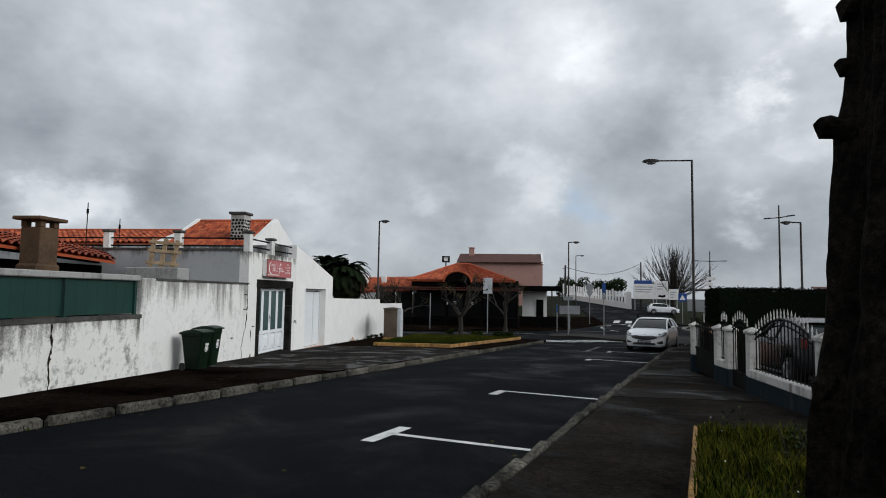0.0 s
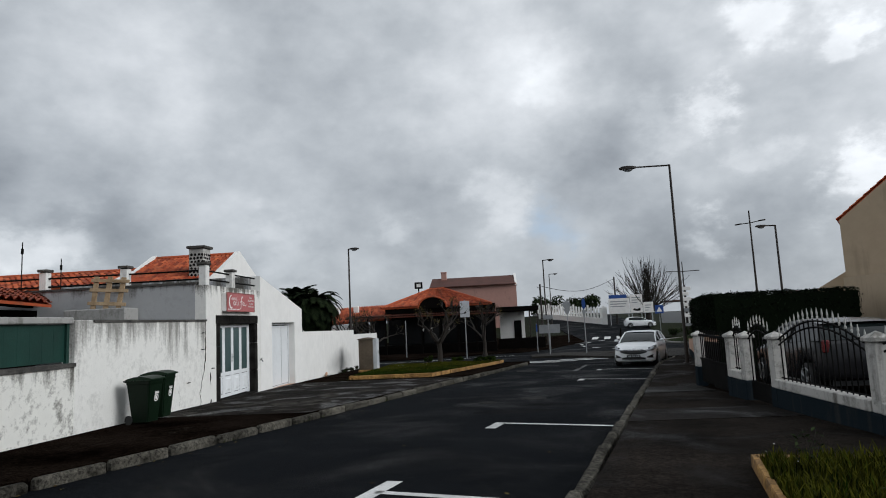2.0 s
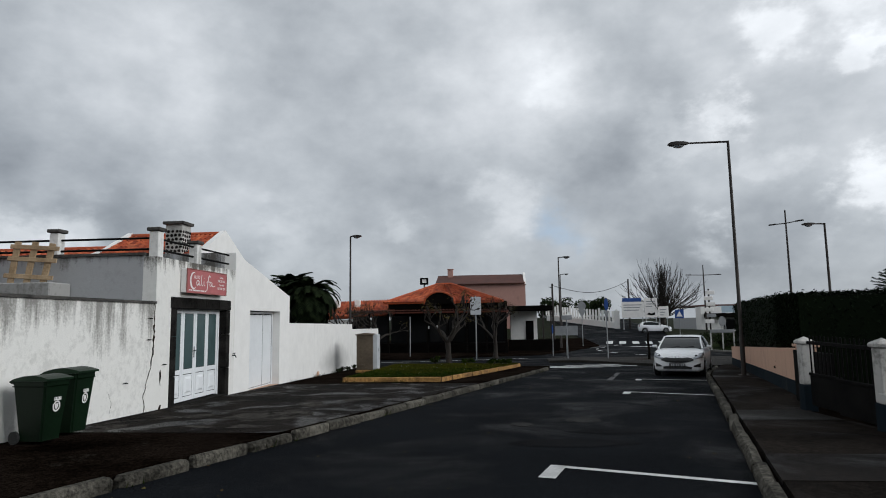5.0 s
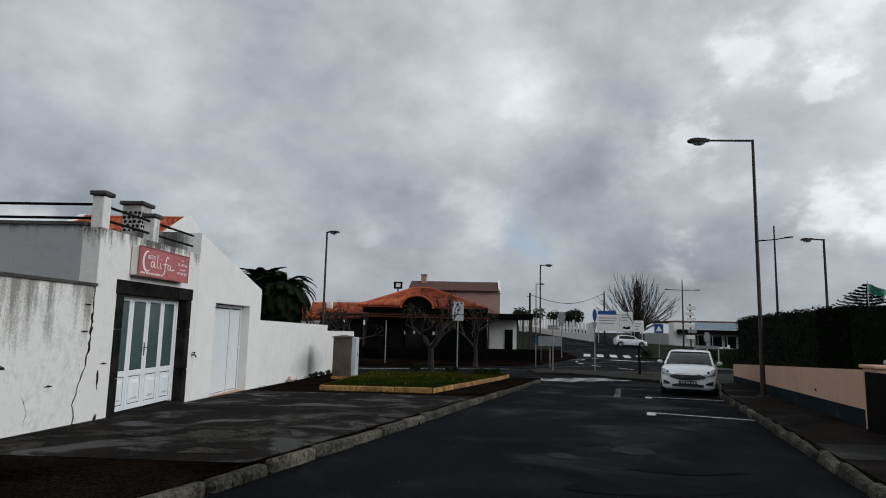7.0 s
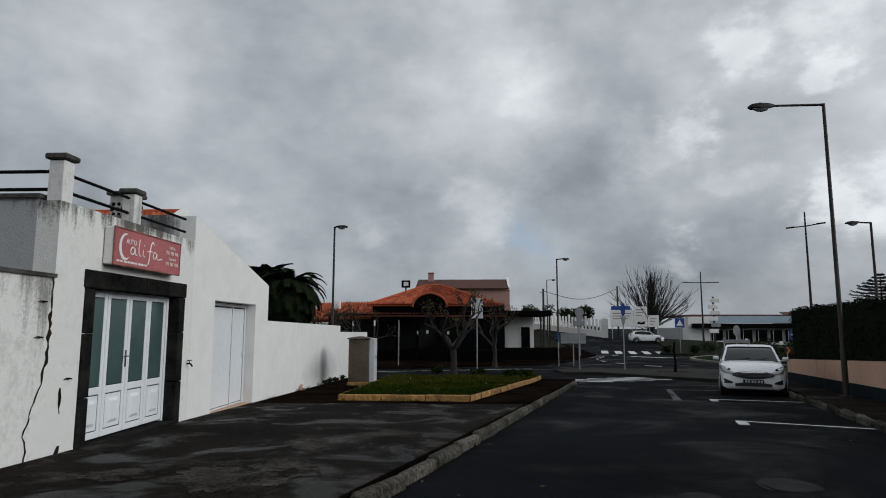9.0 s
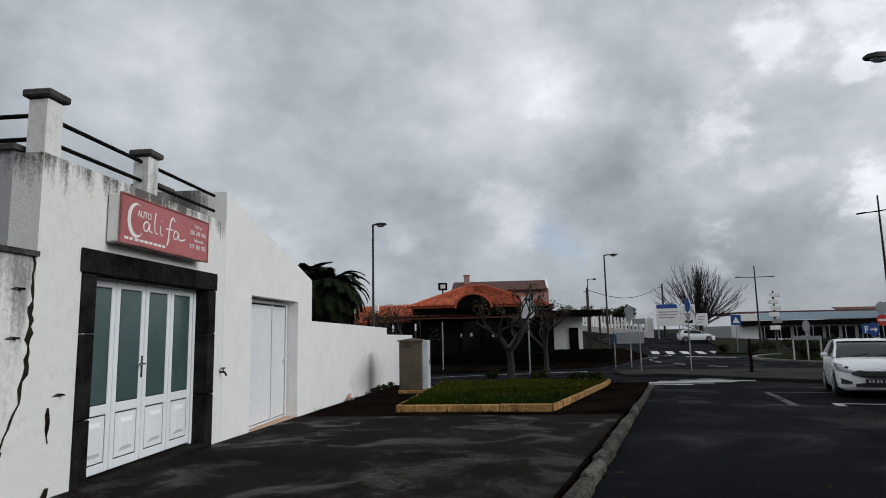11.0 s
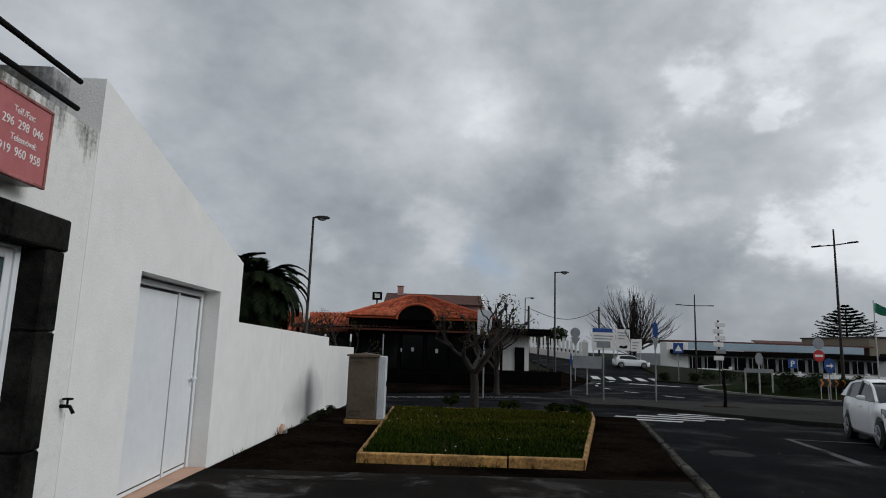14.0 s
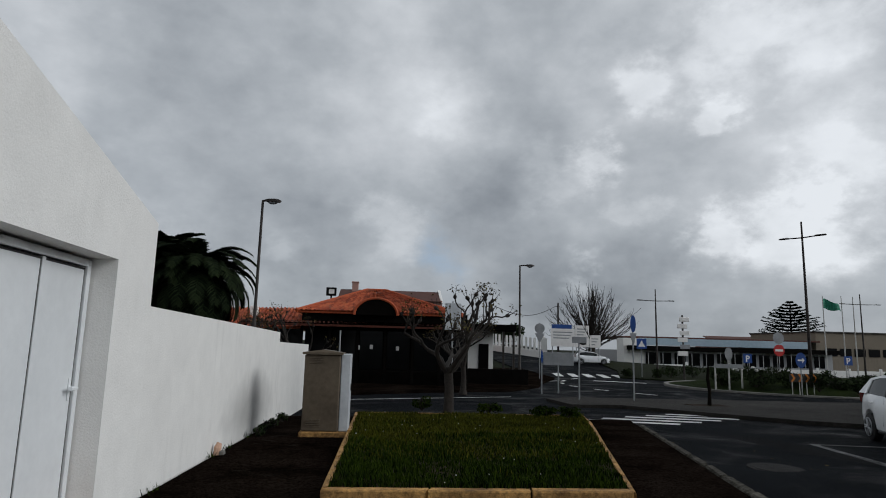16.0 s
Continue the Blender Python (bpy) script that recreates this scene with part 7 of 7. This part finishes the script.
# ---- conifer ----
rng = random.Random(81)
pine = thing("conifer", pose(87.5, 150, 0.0), "dark tiered conifer beyond the flat roofs", "tree")
part("trunk", Mesh().tube([(0, 0, -2), (0, 0, 13)], [0.45, 0.05], 10), BARK, pine)
m = Mesh()
for k in range(17):
    f = k / 16
    zz = lerp(1.6, 12.8, f)
    n = 9 if f < 0.8 else 6
    for i in range(n):
        a = 2 * math.pi * i / n + k * 0.9 + rng.uniform(-0.15, 0.15)
        d = Vector((math.cos(a), math.sin(a), 0))
        L = (9.0 * (1 - f) ** 0.72 + 0.7) * rng.uniform(0.75, 1.08)
        for g in range(14):
            u = (g + 1) / 14
            p = d * L * u + Vector((0, 0, zz + 0.14 * L * u * u + rng.uniform(-0.12, 0.12)))
            for q in (-1, 1):
                sd = Vector((-d.y, d.x, 0)) * q * (0.25 + 0.9 * math.sin(math.pi * (0.15 + 0.8 * u))) * min(1.0, L / 4) * rng.uniform(0.7, 1.2)
                m.add([p - d * 0.35, p + sd + d * 0.3 + Vector((0, 0, 0.10)), p + d * 0.35, p + Vector((0, 0, rng.uniform(0.15, 0.40)))], [(0, 1, 2), (0, 2, 3)])
tagged(part("crown", m, CONIFER, pine, "flat whorls of dark needles"), kind="stuff")

# ---- roundabout ----
RC, RR = (22.0, 56.0), 8.4
m = Mesh()
n = 72
for r, dz in ((RR, -0.1), (RR, 0.13), (RR - 0.02, 0.15), (RR - 0.28, 0.15), (RR - 0.28, 0.0)):
    m.v += [(RC[0] + r * math.cos(2 * math.pi * k / n), RC[1] + r * math.sin(2 * math.pi * k / n), land(RC[0], RC[1]) + dz) for k in range(n)]
m.f += [(j * n + k, j * n + (k + 1) % n, (j + 1) * n + (k + 1) % n, (j + 1) * n + k) for j in range(4) for k in range(n)]
solid("roundabout_kerb", m, SLAB, "pale concrete kerb ring of the roundabout", "kerb", kind="structure")
m = Mesh()
for j in range(8):
    r = (RR - 0.27) * (1 - j / 7)
    for k in range(n):
        a = 2 * math.pi * k / n
        m.v.append((RC[0] + r * math.cos(a), RC[1] + r * math.sin(a), land(*RC) + 0.10 + 0.75 * smooth_step(RR, 2.5, r) + 0.05 * noise.noise(Vector((r * math.cos(a), r * math.sin(a), 3)))))
m.f += [(j * n + k, j * n + (k + 1) % n, (j + 1) * n + (k + 1) % n, (j + 1) * n + k) for j in range(7) for k in range(n)]
solid("roundabout_mound", m, rough_surface("rough_turf", (0.003, 0.007, 0.001), (0.018, 0.028, 0.005), 0.9, 0.8, 9.0, 0.9, 30.0, spec=0.03), "grassy mound in the roundabout", "ground", kind="structure")
rng = random.Random(91)
for k in range(30):
    a, r = rng.uniform(2.5, 6.0), rng.uniform(3.0, 7.4)
    x, y = RC[0] + r * math.cos(a), RC[1] + r * math.sin(a)
    shrub(x, y, rng.uniform(0.5, 0.9), rng.uniform(0.7, 1.25), 100 + k, "low dark shrub on the roundabout mound", BUSH, 420, 0.10, "roundabout shrubs", land(*RC) + 0.3)
for k, (x, y, w, h) in enumerate(((17.2, 66.5, 0.8, 1.0), (19.0, 68.0, 1.0, 1.2), (15.4, 68.0, 0.6, 0.8), (21.5, 69.0, 1.1, 1.3), (24, 70, 1.0, 1.1), (26.5, 73, 1.2, 1.5), (30, 75, 1.1, 1.3), (33, 76, 1.2, 1.4))):
    shrub(x, y, w, h, 140 + k, "dark verge shrub beside the avenue", BUSH, 420, 0.11, "verge shrubs")
solid("verge", Mesh().prism([(14.2, 67.0), (17.5, 64.2), (30, 70), (50, 76), (50, 92), (20.5, 92), (17.5, 76)], lambda x, y: land(x, y) - 0.3, lambda x, y: land(x, y) + 0.10), EARTH,
      "dark grassy verge behind the roundabout", "ground", kind="structure")


# ---- signs and posts ----
def post_with(name, x, y, top, plates, label, r=0.03, mat=GALV, category="road sign", rz=0, base=None):
    """A post with plates: (shape, height, width, height of plate, material, part label)."""
    z = path(x, y) - 0.03 if base is None else base
    t = thing(name, pose(x, y, z, 0, 0, rz), label, category)
    part("post", Mesh().tube([(0, 0, 0), (0, 0, top - z)], r, 10), mat, t, "", True)
    for shape, h, w, ph, pm, lab in plates:
        m = Mesh()
        zc = h - z
        if shape == "round":
            m.disc((0, -r - 0.015, zc), (0, -1, 0), ph / 2, 0.02, 28, w / ph)
        elif shape == "triangle":
            m.add([(-w / 2, -r - 0.02, zc + ph / 2), (w / 2, -r - 0.02, zc + ph / 2), (0, -r - 0.02, zc - ph / 2), (-w / 2, -r, zc + ph / 2), (w / 2, -r, zc + ph / 2), (0, -r, zc - ph / 2)],
                  [(0, 1, 2), (5, 4, 3), (0, 3, 4, 1), (1, 4, 5, 2), (2, 5, 3, 0)])
        else:
            m.cham(-w / 2, w / 2, -r - 0.03, -r - 0.004, zc - ph / 2, zc + ph / 2, 0.006)
        part("plate", m, pm, t, lab)
    return t


post_with("road_sign", -2.55, 41.8, 2.75, (("plate", 2.15, 0.62, 1.05, CABINET_GREY, "pale grey back of a tall plate"),), "tall rectangular sign seen from its grey back", 0.035)
post_with("steel_post", -7.2, 46.5, 1.60, (), "plain grey steel post at the kerb", 0.035, category="post")
post_with("road_sign", 2.3, 46.6, 0.95, (("round", 0.62, 0.10, 0.60, SIGN_BLUE, "blue disc seen edge on"),), "blue round sign seen nearly edge on", 0.03)
post_with("road_sign", 3.25, 47.1, 0.85, (("plate", 0.52, 1.5, 0.62, SIGN_BACK, "grey back of a wide board"),), "wide board sign seen from its grey back", 0.035)
post_with("road_sign", 2.85, 42.7, 1.50, (("plate", 1.38, 0.62, 0.26, SIGN_BACK, "small grey plate"),), "small plate on a tall grey post", 0.032)
s = post_with("road_sign", 5.22, 42.8, 2.45, (("round", 2.12, 0.24, 0.72, SIGN_BLUE, "blue oval plate"), ("triangle", 1.45, 0.30, 0.55, SIGN_BACK, "grey back of a give way sign")), "blue arrow sign above the back of a give way sign", 0.032)
post_with("road_sign", 6.2, 62.0, 2.85, (("round", 2.45, 0.75, 0.75, SIGN_BACK, "grey back of a round sign"), ("triangle", 1.75, 0.75, 0.7, SIGN_BACK, "grey back of a triangle")), "round sign over a triangle, both seen from the back", 0.035)
bl = post_with("road_sign", 17.25, 49.2, 1.12, (("round", 0.72, 0.60, 0.82, SIGN_BLUE, "blue disc"),), "blue round arrow sign on the roundabout")
arrow = Mesh().box(-0.26, 0.10, -0.066, -0.056, -0.045, 0.045).add([(0.08, -0.064, -0.15), (0.28, -0.064, 0), (0.08, -0.064, 0.15)], [(0, 1, 2)])
ar = part("arrow", arrow, SIGN_WHITE, bl, "white arrow")
ar.scale = (0.72, 1, 1)
ar.location = (0, 0, 0.72 - (path(17.25, 49.2) - 0.03))
chev = thing("chevron_board", pose(17.6, 49.6, land(17.6, 49.6)), "row of orange chevrons on short posts", "road sign")
for k in range(4):
    x = -0.75 + k * 0.42
    part("post", Mesh().tube([(x + 0.15, 0.03, 0), (x + 0.15, 0.03, 0.8)], 0.025, 8), SPEAR, chev)
    part("panel", Mesh().cham(x - 0.02, x + 0.38, -0.01, 0.01, 0.75, 1.2, 0.004), CAR_BLACK, chev)
    part("chevron", Mesh().add([(x + 0.05, -0.014, 1.18), (x + 0.17, -0.014, 1.18), (x + 0.33, -0.014, 0.975), (x + 0.17, -0.014, 0.77), (x + 0.05, -0.014, 0.77), (x + 0.20, -0.014, 0.975)], [(0, 1, 2, 5), (5, 2, 3, 4)]), SIGN_ORANGE, chev)
ne = post_with("road_sign", 27.2, 65.7, 2.9, (("round", 1.35, 0.95, 0.95, SIGN_STOP, "red disc"), ("round", 2.35, 0.95, 0.95, SIGN_BACK, "grey round back")), "red no entry sign under the back of another")
b2 = part("bar", Mesh().box(-0.34, 0.34, -0.062, -0.05, -0.09, 0.09), SIGN_WHITE, ne, "white bar")
b2.location = (0, 0, 1.35 - (path(27.2, 65.7) - 0.03))
for x in (37.0, 49.5):
    p = post_with("road_sign", x, 86.0, 1.0, (("plate", 0.5, 1.05, 1.05, SIGN_BLUE, "blue square plate"),), "blue square parking sign with a white letter")
    z = 0.5 - (path(x, 86.0) - 0.03)
    lt = lettering("P", 1.0, 0, 0, 0, SIGN_WHITE, p, 0.02)
    lt.matrix_basis = pose(-0.28, -0.07, z - 0.36, 90, 0, 0)
cw = post_with("road_sign", 16.2, 67.3, 2.1, (("plate", 1.62, 0.85, 0.85, SIGN_BLUE, "blue square plate"),), "blue square crossing sign with a white triangle")
tr = part("triangle", Mesh().add([(-0.3, -0.07, -0.25), (0.3, -0.07, -0.25), (0, -0.07, 0.28)], [(0, 1, 2)]), SIGN_WHITE, cw)
tr.location = (0, 0, 1.62 - (path(16.2, 67.3) - 0.03))
trio = thing("road_sign", pose(15.2, 52.7, land(15.2, 52.7)), "three grey posts with a round sign seen from the back", "road sign")
for k, (x, h) in enumerate(((-0.85, 1.6), (0.0, 2.5), (0.8, 1.6))):
    part("post", Mesh().tube([(x, 0, 0), (x, 0, h)], 0.05, 8), SPEAR, trio)
part("disc", Mesh().disc((0, -0.06, 2.2), (0, -1, 0), 0.38, 0.03, 24, 0.62), SIGN_BACK, trio)
part("board", Mesh().cham(-0.9, 0.85, -0.07, -0.05, 1.36, 1.6, 0.01), SIGN_BACK, trio)
fin = thing("direction_sign", pose(17.8, 63.3, land(17.8, 63.3)), "stack of white direction fingers on a dark post", "road sign")
part("post", Mesh().tube([(0, 0, 0), (0, 0, 5.1)], 0.07, 10), RUSTY, fin)
for k in range(6):
    z = 2.0 + k * 0.52
    o = 0.10 if k % 2 else -0.08
    part("finger", Mesh().cham(-0.40 + o, 0.40 + o, -0.12, -0.08, z, z + 0.34, 0.02), SIGN_WHITE if k not in (1,) else SIGN_BACK, fin, "white direction finger")
bol = thing("young_tree_stake", pose(6.95, 40.0, path(6.95, 40.0)), "short brown stake of a cut young tree in a soil square", "tree stump")
part("stem", Mesh().tube([(0, 0, 0), (0.03, 0, 0.5), (-0.02, 0.02, 1.0), (0.02, 0, 1.45)], [0.075, 0.06, 0.065, 0.04], 9), BARK, bol, "", True)
part("soil", Mesh().cham(-0.7, 0.7, -0.55, 0.55, -0.03, 0.01, 0.005), SOIL, bol)
bbd = thing("notice_board", pose(15.3, 91.5, land(15.3, 91.5)), "large white notice boards on posts beside the avenue", "billboard")
bz = land(15.3, 91.5)
for x0, x1, z0, z1 in ((0, 2.95, 1.35, 3.5), (3.0, 4.75, 1.35, 3.95), (4.8, 6.2, 1.3, 2.8)):
    pn = part("panel", Mesh().cham(x0, x1, -0.05, 0.02, z0 - bz, z1 - bz, 0.02), SIGN_WHITE, bbd, "white printed panel")
    for k in range(3):
        part("print_bar", Mesh().box(x0 + 0.25, x1 - 0.3 - 0.2 * k, -0.06, -0.052, z1 - bz - 0.5 - 0.35 * k, z1 - bz - 0.38 - 0.35 * k), SIGN_BACK, pn)
    for x in (x0 + 0.2, x1 - 0.2):
        part("post", Mesh().tube([(x, 0.06, 0), (x, 0.06, z0 - bz + 0.3)], 0.06, 8), GALV, bbd)
part("header", Mesh().cham(0.1, 2.6, -0.05, 0.02, 3.5 - bz, 4.0 - bz, 0.02), SIGN_BLUE, bbd, "blue header board")
part("picture", Mesh().add([(3.3, -0.058, 1.75 - bz), (3.6, -0.058, 2.0 - bz), (3.9, -0.058, 1.85 - bz), (4.4, -0.058, 2.05 - bz), (4.4, -0.058, 1.65 - bz), (3.9, -0.058, 1.6 - bz)], [(0, 1, 2, 3, 4, 5)]), IRON, bbd)

# utility poles and wire
for x, y, top in ((16.6, 92.9, 6.7), (4.6, 74.0, 5.2)):
    t = thing("utility_pole", pose(x, y, land(x, y)), "dark wooden utility pole", "utility pole", "utility poles")
    part("pole", Mesh().tube([(0, 0, 0), (0, 0, top - land(x, y))], [0.14, 0.10], 10), RUSTY, t)
    part("bracket", Mesh().tube([(-0.35, -0.1, top - land(x, y) - 0.35), (0, 0, top - land(x, y) - 0.5)], 0.03, 6), IRON, t)
m = Mesh().tube([(lerp(4.6, 16.3, k / 16), lerp(74, 92.8, k / 16), lerp(5.0, 6.3, k / 16) - 1.1 * math.sin(math.pi * k / 16)) for k in range(17)], 0.03, 5)
solid("overhead_wire", m, IRON, "sagging black overhead wire between poles", "cable")
# white railing wall up the avenue
wl = thing("white_railing", pose(0, 0, 0), "white wall with close upright pickets climbing the avenue", "fence")
p0, p1 = Vector((7.0, 118)), Vector((14.9, 93.5))
for k in range(26):
    p = p0.lerp(p1, k / 25)
    z = land(p.x, p.y) + lerp(0.2, 0.1, k / 25)
    part("picket", Mesh().cham(p.x - 0.14, p.x + 0.14, p.y - 0.1, p.y + 0.1, z + 0.6, z + (2.3 if k % 5 else 2.6), 0.02), CLEAN_WALL, wl)
m = Mesh().prism([tuple(p0), tuple(p0 + Vector((0.25, 0.08))), tuple(p1 + Vector((0.25, 0.08))), tuple(p1)], lambda x, y: land(x, y) - 0.2, lambda x, y: land(x, y) + 0.9)
part("base_wall", m, CLEAN_WALL, wl)
part("end_pier", Mesh().cham(p1.x - 0.3, p1.x + 0.4, p1.y - 0.3, p1.y + 0.3, land(p1.x, p1.y), land(p1.x, p1.y) + 2.5, 0.03), CLEAN_WALL, wl)
# flags
for i, x in enumerate((51.4, 54.0, 55.6)):
    t = thing("flagpole", pose(x, 92, land(x, 92)), "white flagpole with a green flag" if i == 0 else "bare slender white flagpole beside another", "flagpole")
    part("pole", Mesh().tube([(0, 0, 0), (0, 0, 10.4)], [0.09, 0.05], 8), SPEAR, t)
    if i == 0:
        m = Mesh()
        for a in range(11):
            for b in range(6):
                u, v = a / 10, b / 5
                m.v.append((0.06 + 2.3 * u * (1 + 0.1 * v), 0.25 * math.sin(u * 7), 10.0 - 1.35 * v * (1 - 0.35 * u) - 0.8 * u ** 1.4 + 0.14 * math.sin(u * 8 + v)))
        m.f += [(a * 6 + b, a * 6 + b + 1, a * 6 + 7 + b, a * 6 + 6 + b) for a in range(10) for b in range(5)]
        part("flag", m, FLAG, t, "green flag in the wind")
# aerials on the roofs
for x, y, z0, z1 in ((-13.6, 17.5, 2.4, 4.2), (-13.7, 19.2, 2.4, 3.9)):
    t = thing("roof_aerial", pose(x, y, z0), "thin dark aerial mast on the terrace", "aerial")
    part("mast", Mesh().tube([(0, 0, 0), (0, 0, z1 - z0)], 0.014, 6), IRON, t)
    part("element", Mesh().cham(-0.03, 0.03, -0.025, 0.025, z1 - z0 - 0.35, z1 - z0 - 0.2, 0.008), IRON, t)


# ---- small things on the ground ----
stub = thing("pipe_stub", pose(-7.57, 26.7, path(-7.57, 26.7)), "broken cream drain pipe stub at the foot of the wall", "pipe")
part("pipe", Mesh().tube([(0, 0, -0.05), (0, 0, 0.10), (0.015, 0.02, 0.16)], [0.05, 0.05, 0.035], 10), PINK_WALL, stub)
part("shard", Mesh().cham(0.03, 0.10, -0.05, 0.05, 0.0, 0.06, 0.012), SLAB, stub)
for i, (y, w, h) in enumerate(((28.9, 0.12, 0.16), (29.5, 0.16, 0.22), (30.4, 0.12, 0.18), (31.6, 0.16, 0.2))):
    shrub(-7.42, y, w, h, 200 + i, "dark weed clump at the foot of the white wall", BUSH, 160, 0.035, "wall weeds", path(-7.42, y))
for i, (x, y, w, h) in enumerate(((-4.2, 34.3, 0.3, 0.35), (-2.6, 33.2, 0.35, 0.3), (-1.4, 32.4, 0.4, 0.28), (-0.9, 32.0, 0.3, 0.3))):
    shrub(x, y, w, h, 220 + i, "rank weed tuft at the end of the grass bed", GRASS, 320, 0.05, "bed weeds", path(x, y) + 0.1)
for i, (x, y) in enumerate(((2.15, 7.0), (2.6, 6.4), (2.3, 5.9))):
    rr = random.Random(240 + i)
    t = thing("weed_stalk", pose(x, y, land(x, y) + 0.2), "tall dry weed stalk standing in the grass", "weed")
    m = Mesh()
    for k in range(4):
        a = rr.uniform(0, 6.28)
        m.tube([(0.03 * k, 0, 0), (0.03 * k + 0.05 * math.cos(a), 0.05 * math.sin(a), 0.18), (0.03 * k + 0.11 * math.cos(a), 0.11 * math.sin(a), 0.34)], [0.006, 0.005, 0.003], 4)
    part("stem", m, TWIG, t)
    tips = Mesh()
    leaf_cloud(tips, lambda: ((rr.uniform(-0.1, 0.15), rr.uniform(-0.1, 0.1), rr.uniform(0.1, 0.34)), (0, 0, 1)), 40, 0.03, rr)
    tagged(part("leaf_tuft", tips, BUSH, t), kind="stuff")

rng = random.Random(7)
m = Mesh()
for _ in range(160):
    y = rng.uniform(4, 30)
    x = rng.uniform(kerb_left(y) + 0.1, kerb_right(y) - 0.1) if rng.random() < 0.6 else kerb_left(y) + rng.uniform(0, 0.25)
    s = rng.uniform(0.012, 0.035)
    z = land(x, y) + 0.008
    a = rng.uniform(0, 6.28)
    m.add([(x + math.cos(a + k * 1.571) * s * (1 if k % 2 else 0.5), y + math.sin(a + k * 1.571) * s, z + rng.uniform(0, 0.012)) for k in range(4)], [(0, 1, 2, 3)])
tagged(solid("fallen_leaves", m, BUD, "scattered small fallen leaves on the street", "leaf litter"), kind="stuff")
m = Mesh()
for _ in range(900):      # weeds in the joints along walls and kerbs
    k = rng.random()
    if k < 0.4:
        y = rng.uniform(4, 32.5)
        x = kerb_left(y) + rng.uniform(-0.01, 0.06)
        z = land(x, y)
        if noise.noise(Vector((y * 0.8, 3, 1))) < 0.05:
            continue
    elif k < 0.8:
        y = rng.uniform(23.9, 33)
        x, z = WX + rng.uniform(0.0, 0.12), path(WX, y)
        if noise.noise(Vector((y * 1.3, 9, 1))) < 0.1:
            continue
    else:
        x, y = rng.uniform(-5.9, -2.9), 23.55 + rng.uniform(-0.08, 0.03)
        z = path(x, y)
        if noise.noise(Vector((x * 2.0, 5, 1))) < 0.0:
            continue
    h = rng.uniform(0.03, 0.11)
    a = rng.uniform(0, 6.28)
    d = Vector((math.cos(a), math.sin(a), 0)) * h * 0.6
    s = Vector((-d.y, d.x, 0)).normalized() * 0.008
    p = Vector((x, y, z))
    m.add([p - s, p + s, p + d + Vector((0, 0, h))], [(0, 1, 2)])
tagged(solid("weeds", m, GRASS, "weeds growing in joints along kerb and wall", "weeds"), kind="stuff")

# ---- kerb stones, last ----
stones = []
for k in range(4):
    r = random.Random(300 + k)
    m = Mesh().cham(-0.11 - 0.01 * k, 0.016, -0.452, 0.452, -0.22, PATH + r.uniform(-0.004, 0.014), 0.026 + 0.004 * k)
    m.v = [(x + r.uniform(-0.012, 0.012), y, z + (r.uniform(-0.014, 0.010) if z > 0 else 0)) for x, y, z in m.v]
    stones.append(m.data("kerb_stone", KERB))
for nm, line, side in (("kerb_west", kerb_left, 1), ("kerb_east", kerb_right, -1)):
    k0 = thing(nm, pose(0, 0, 0), "mossy basalt kerb stones along the street", "kerb", kind="structure")
    r = random.Random(len(nm))
    for i in range(30):
        y = 3.6 + i * 0.9622
        x = line(y)
        ob = new("kerb_stone", r.choice(stones))
        ob.parent = k0
        ob.matrix_basis = pose(x, y, land(x, y) + r.uniform(-0.016, 0.010), -1.5, r.uniform(-2.5, 2.5), -STREET + r.uniform(-1.2, 1.2) + (180 if side < 0 else 0))
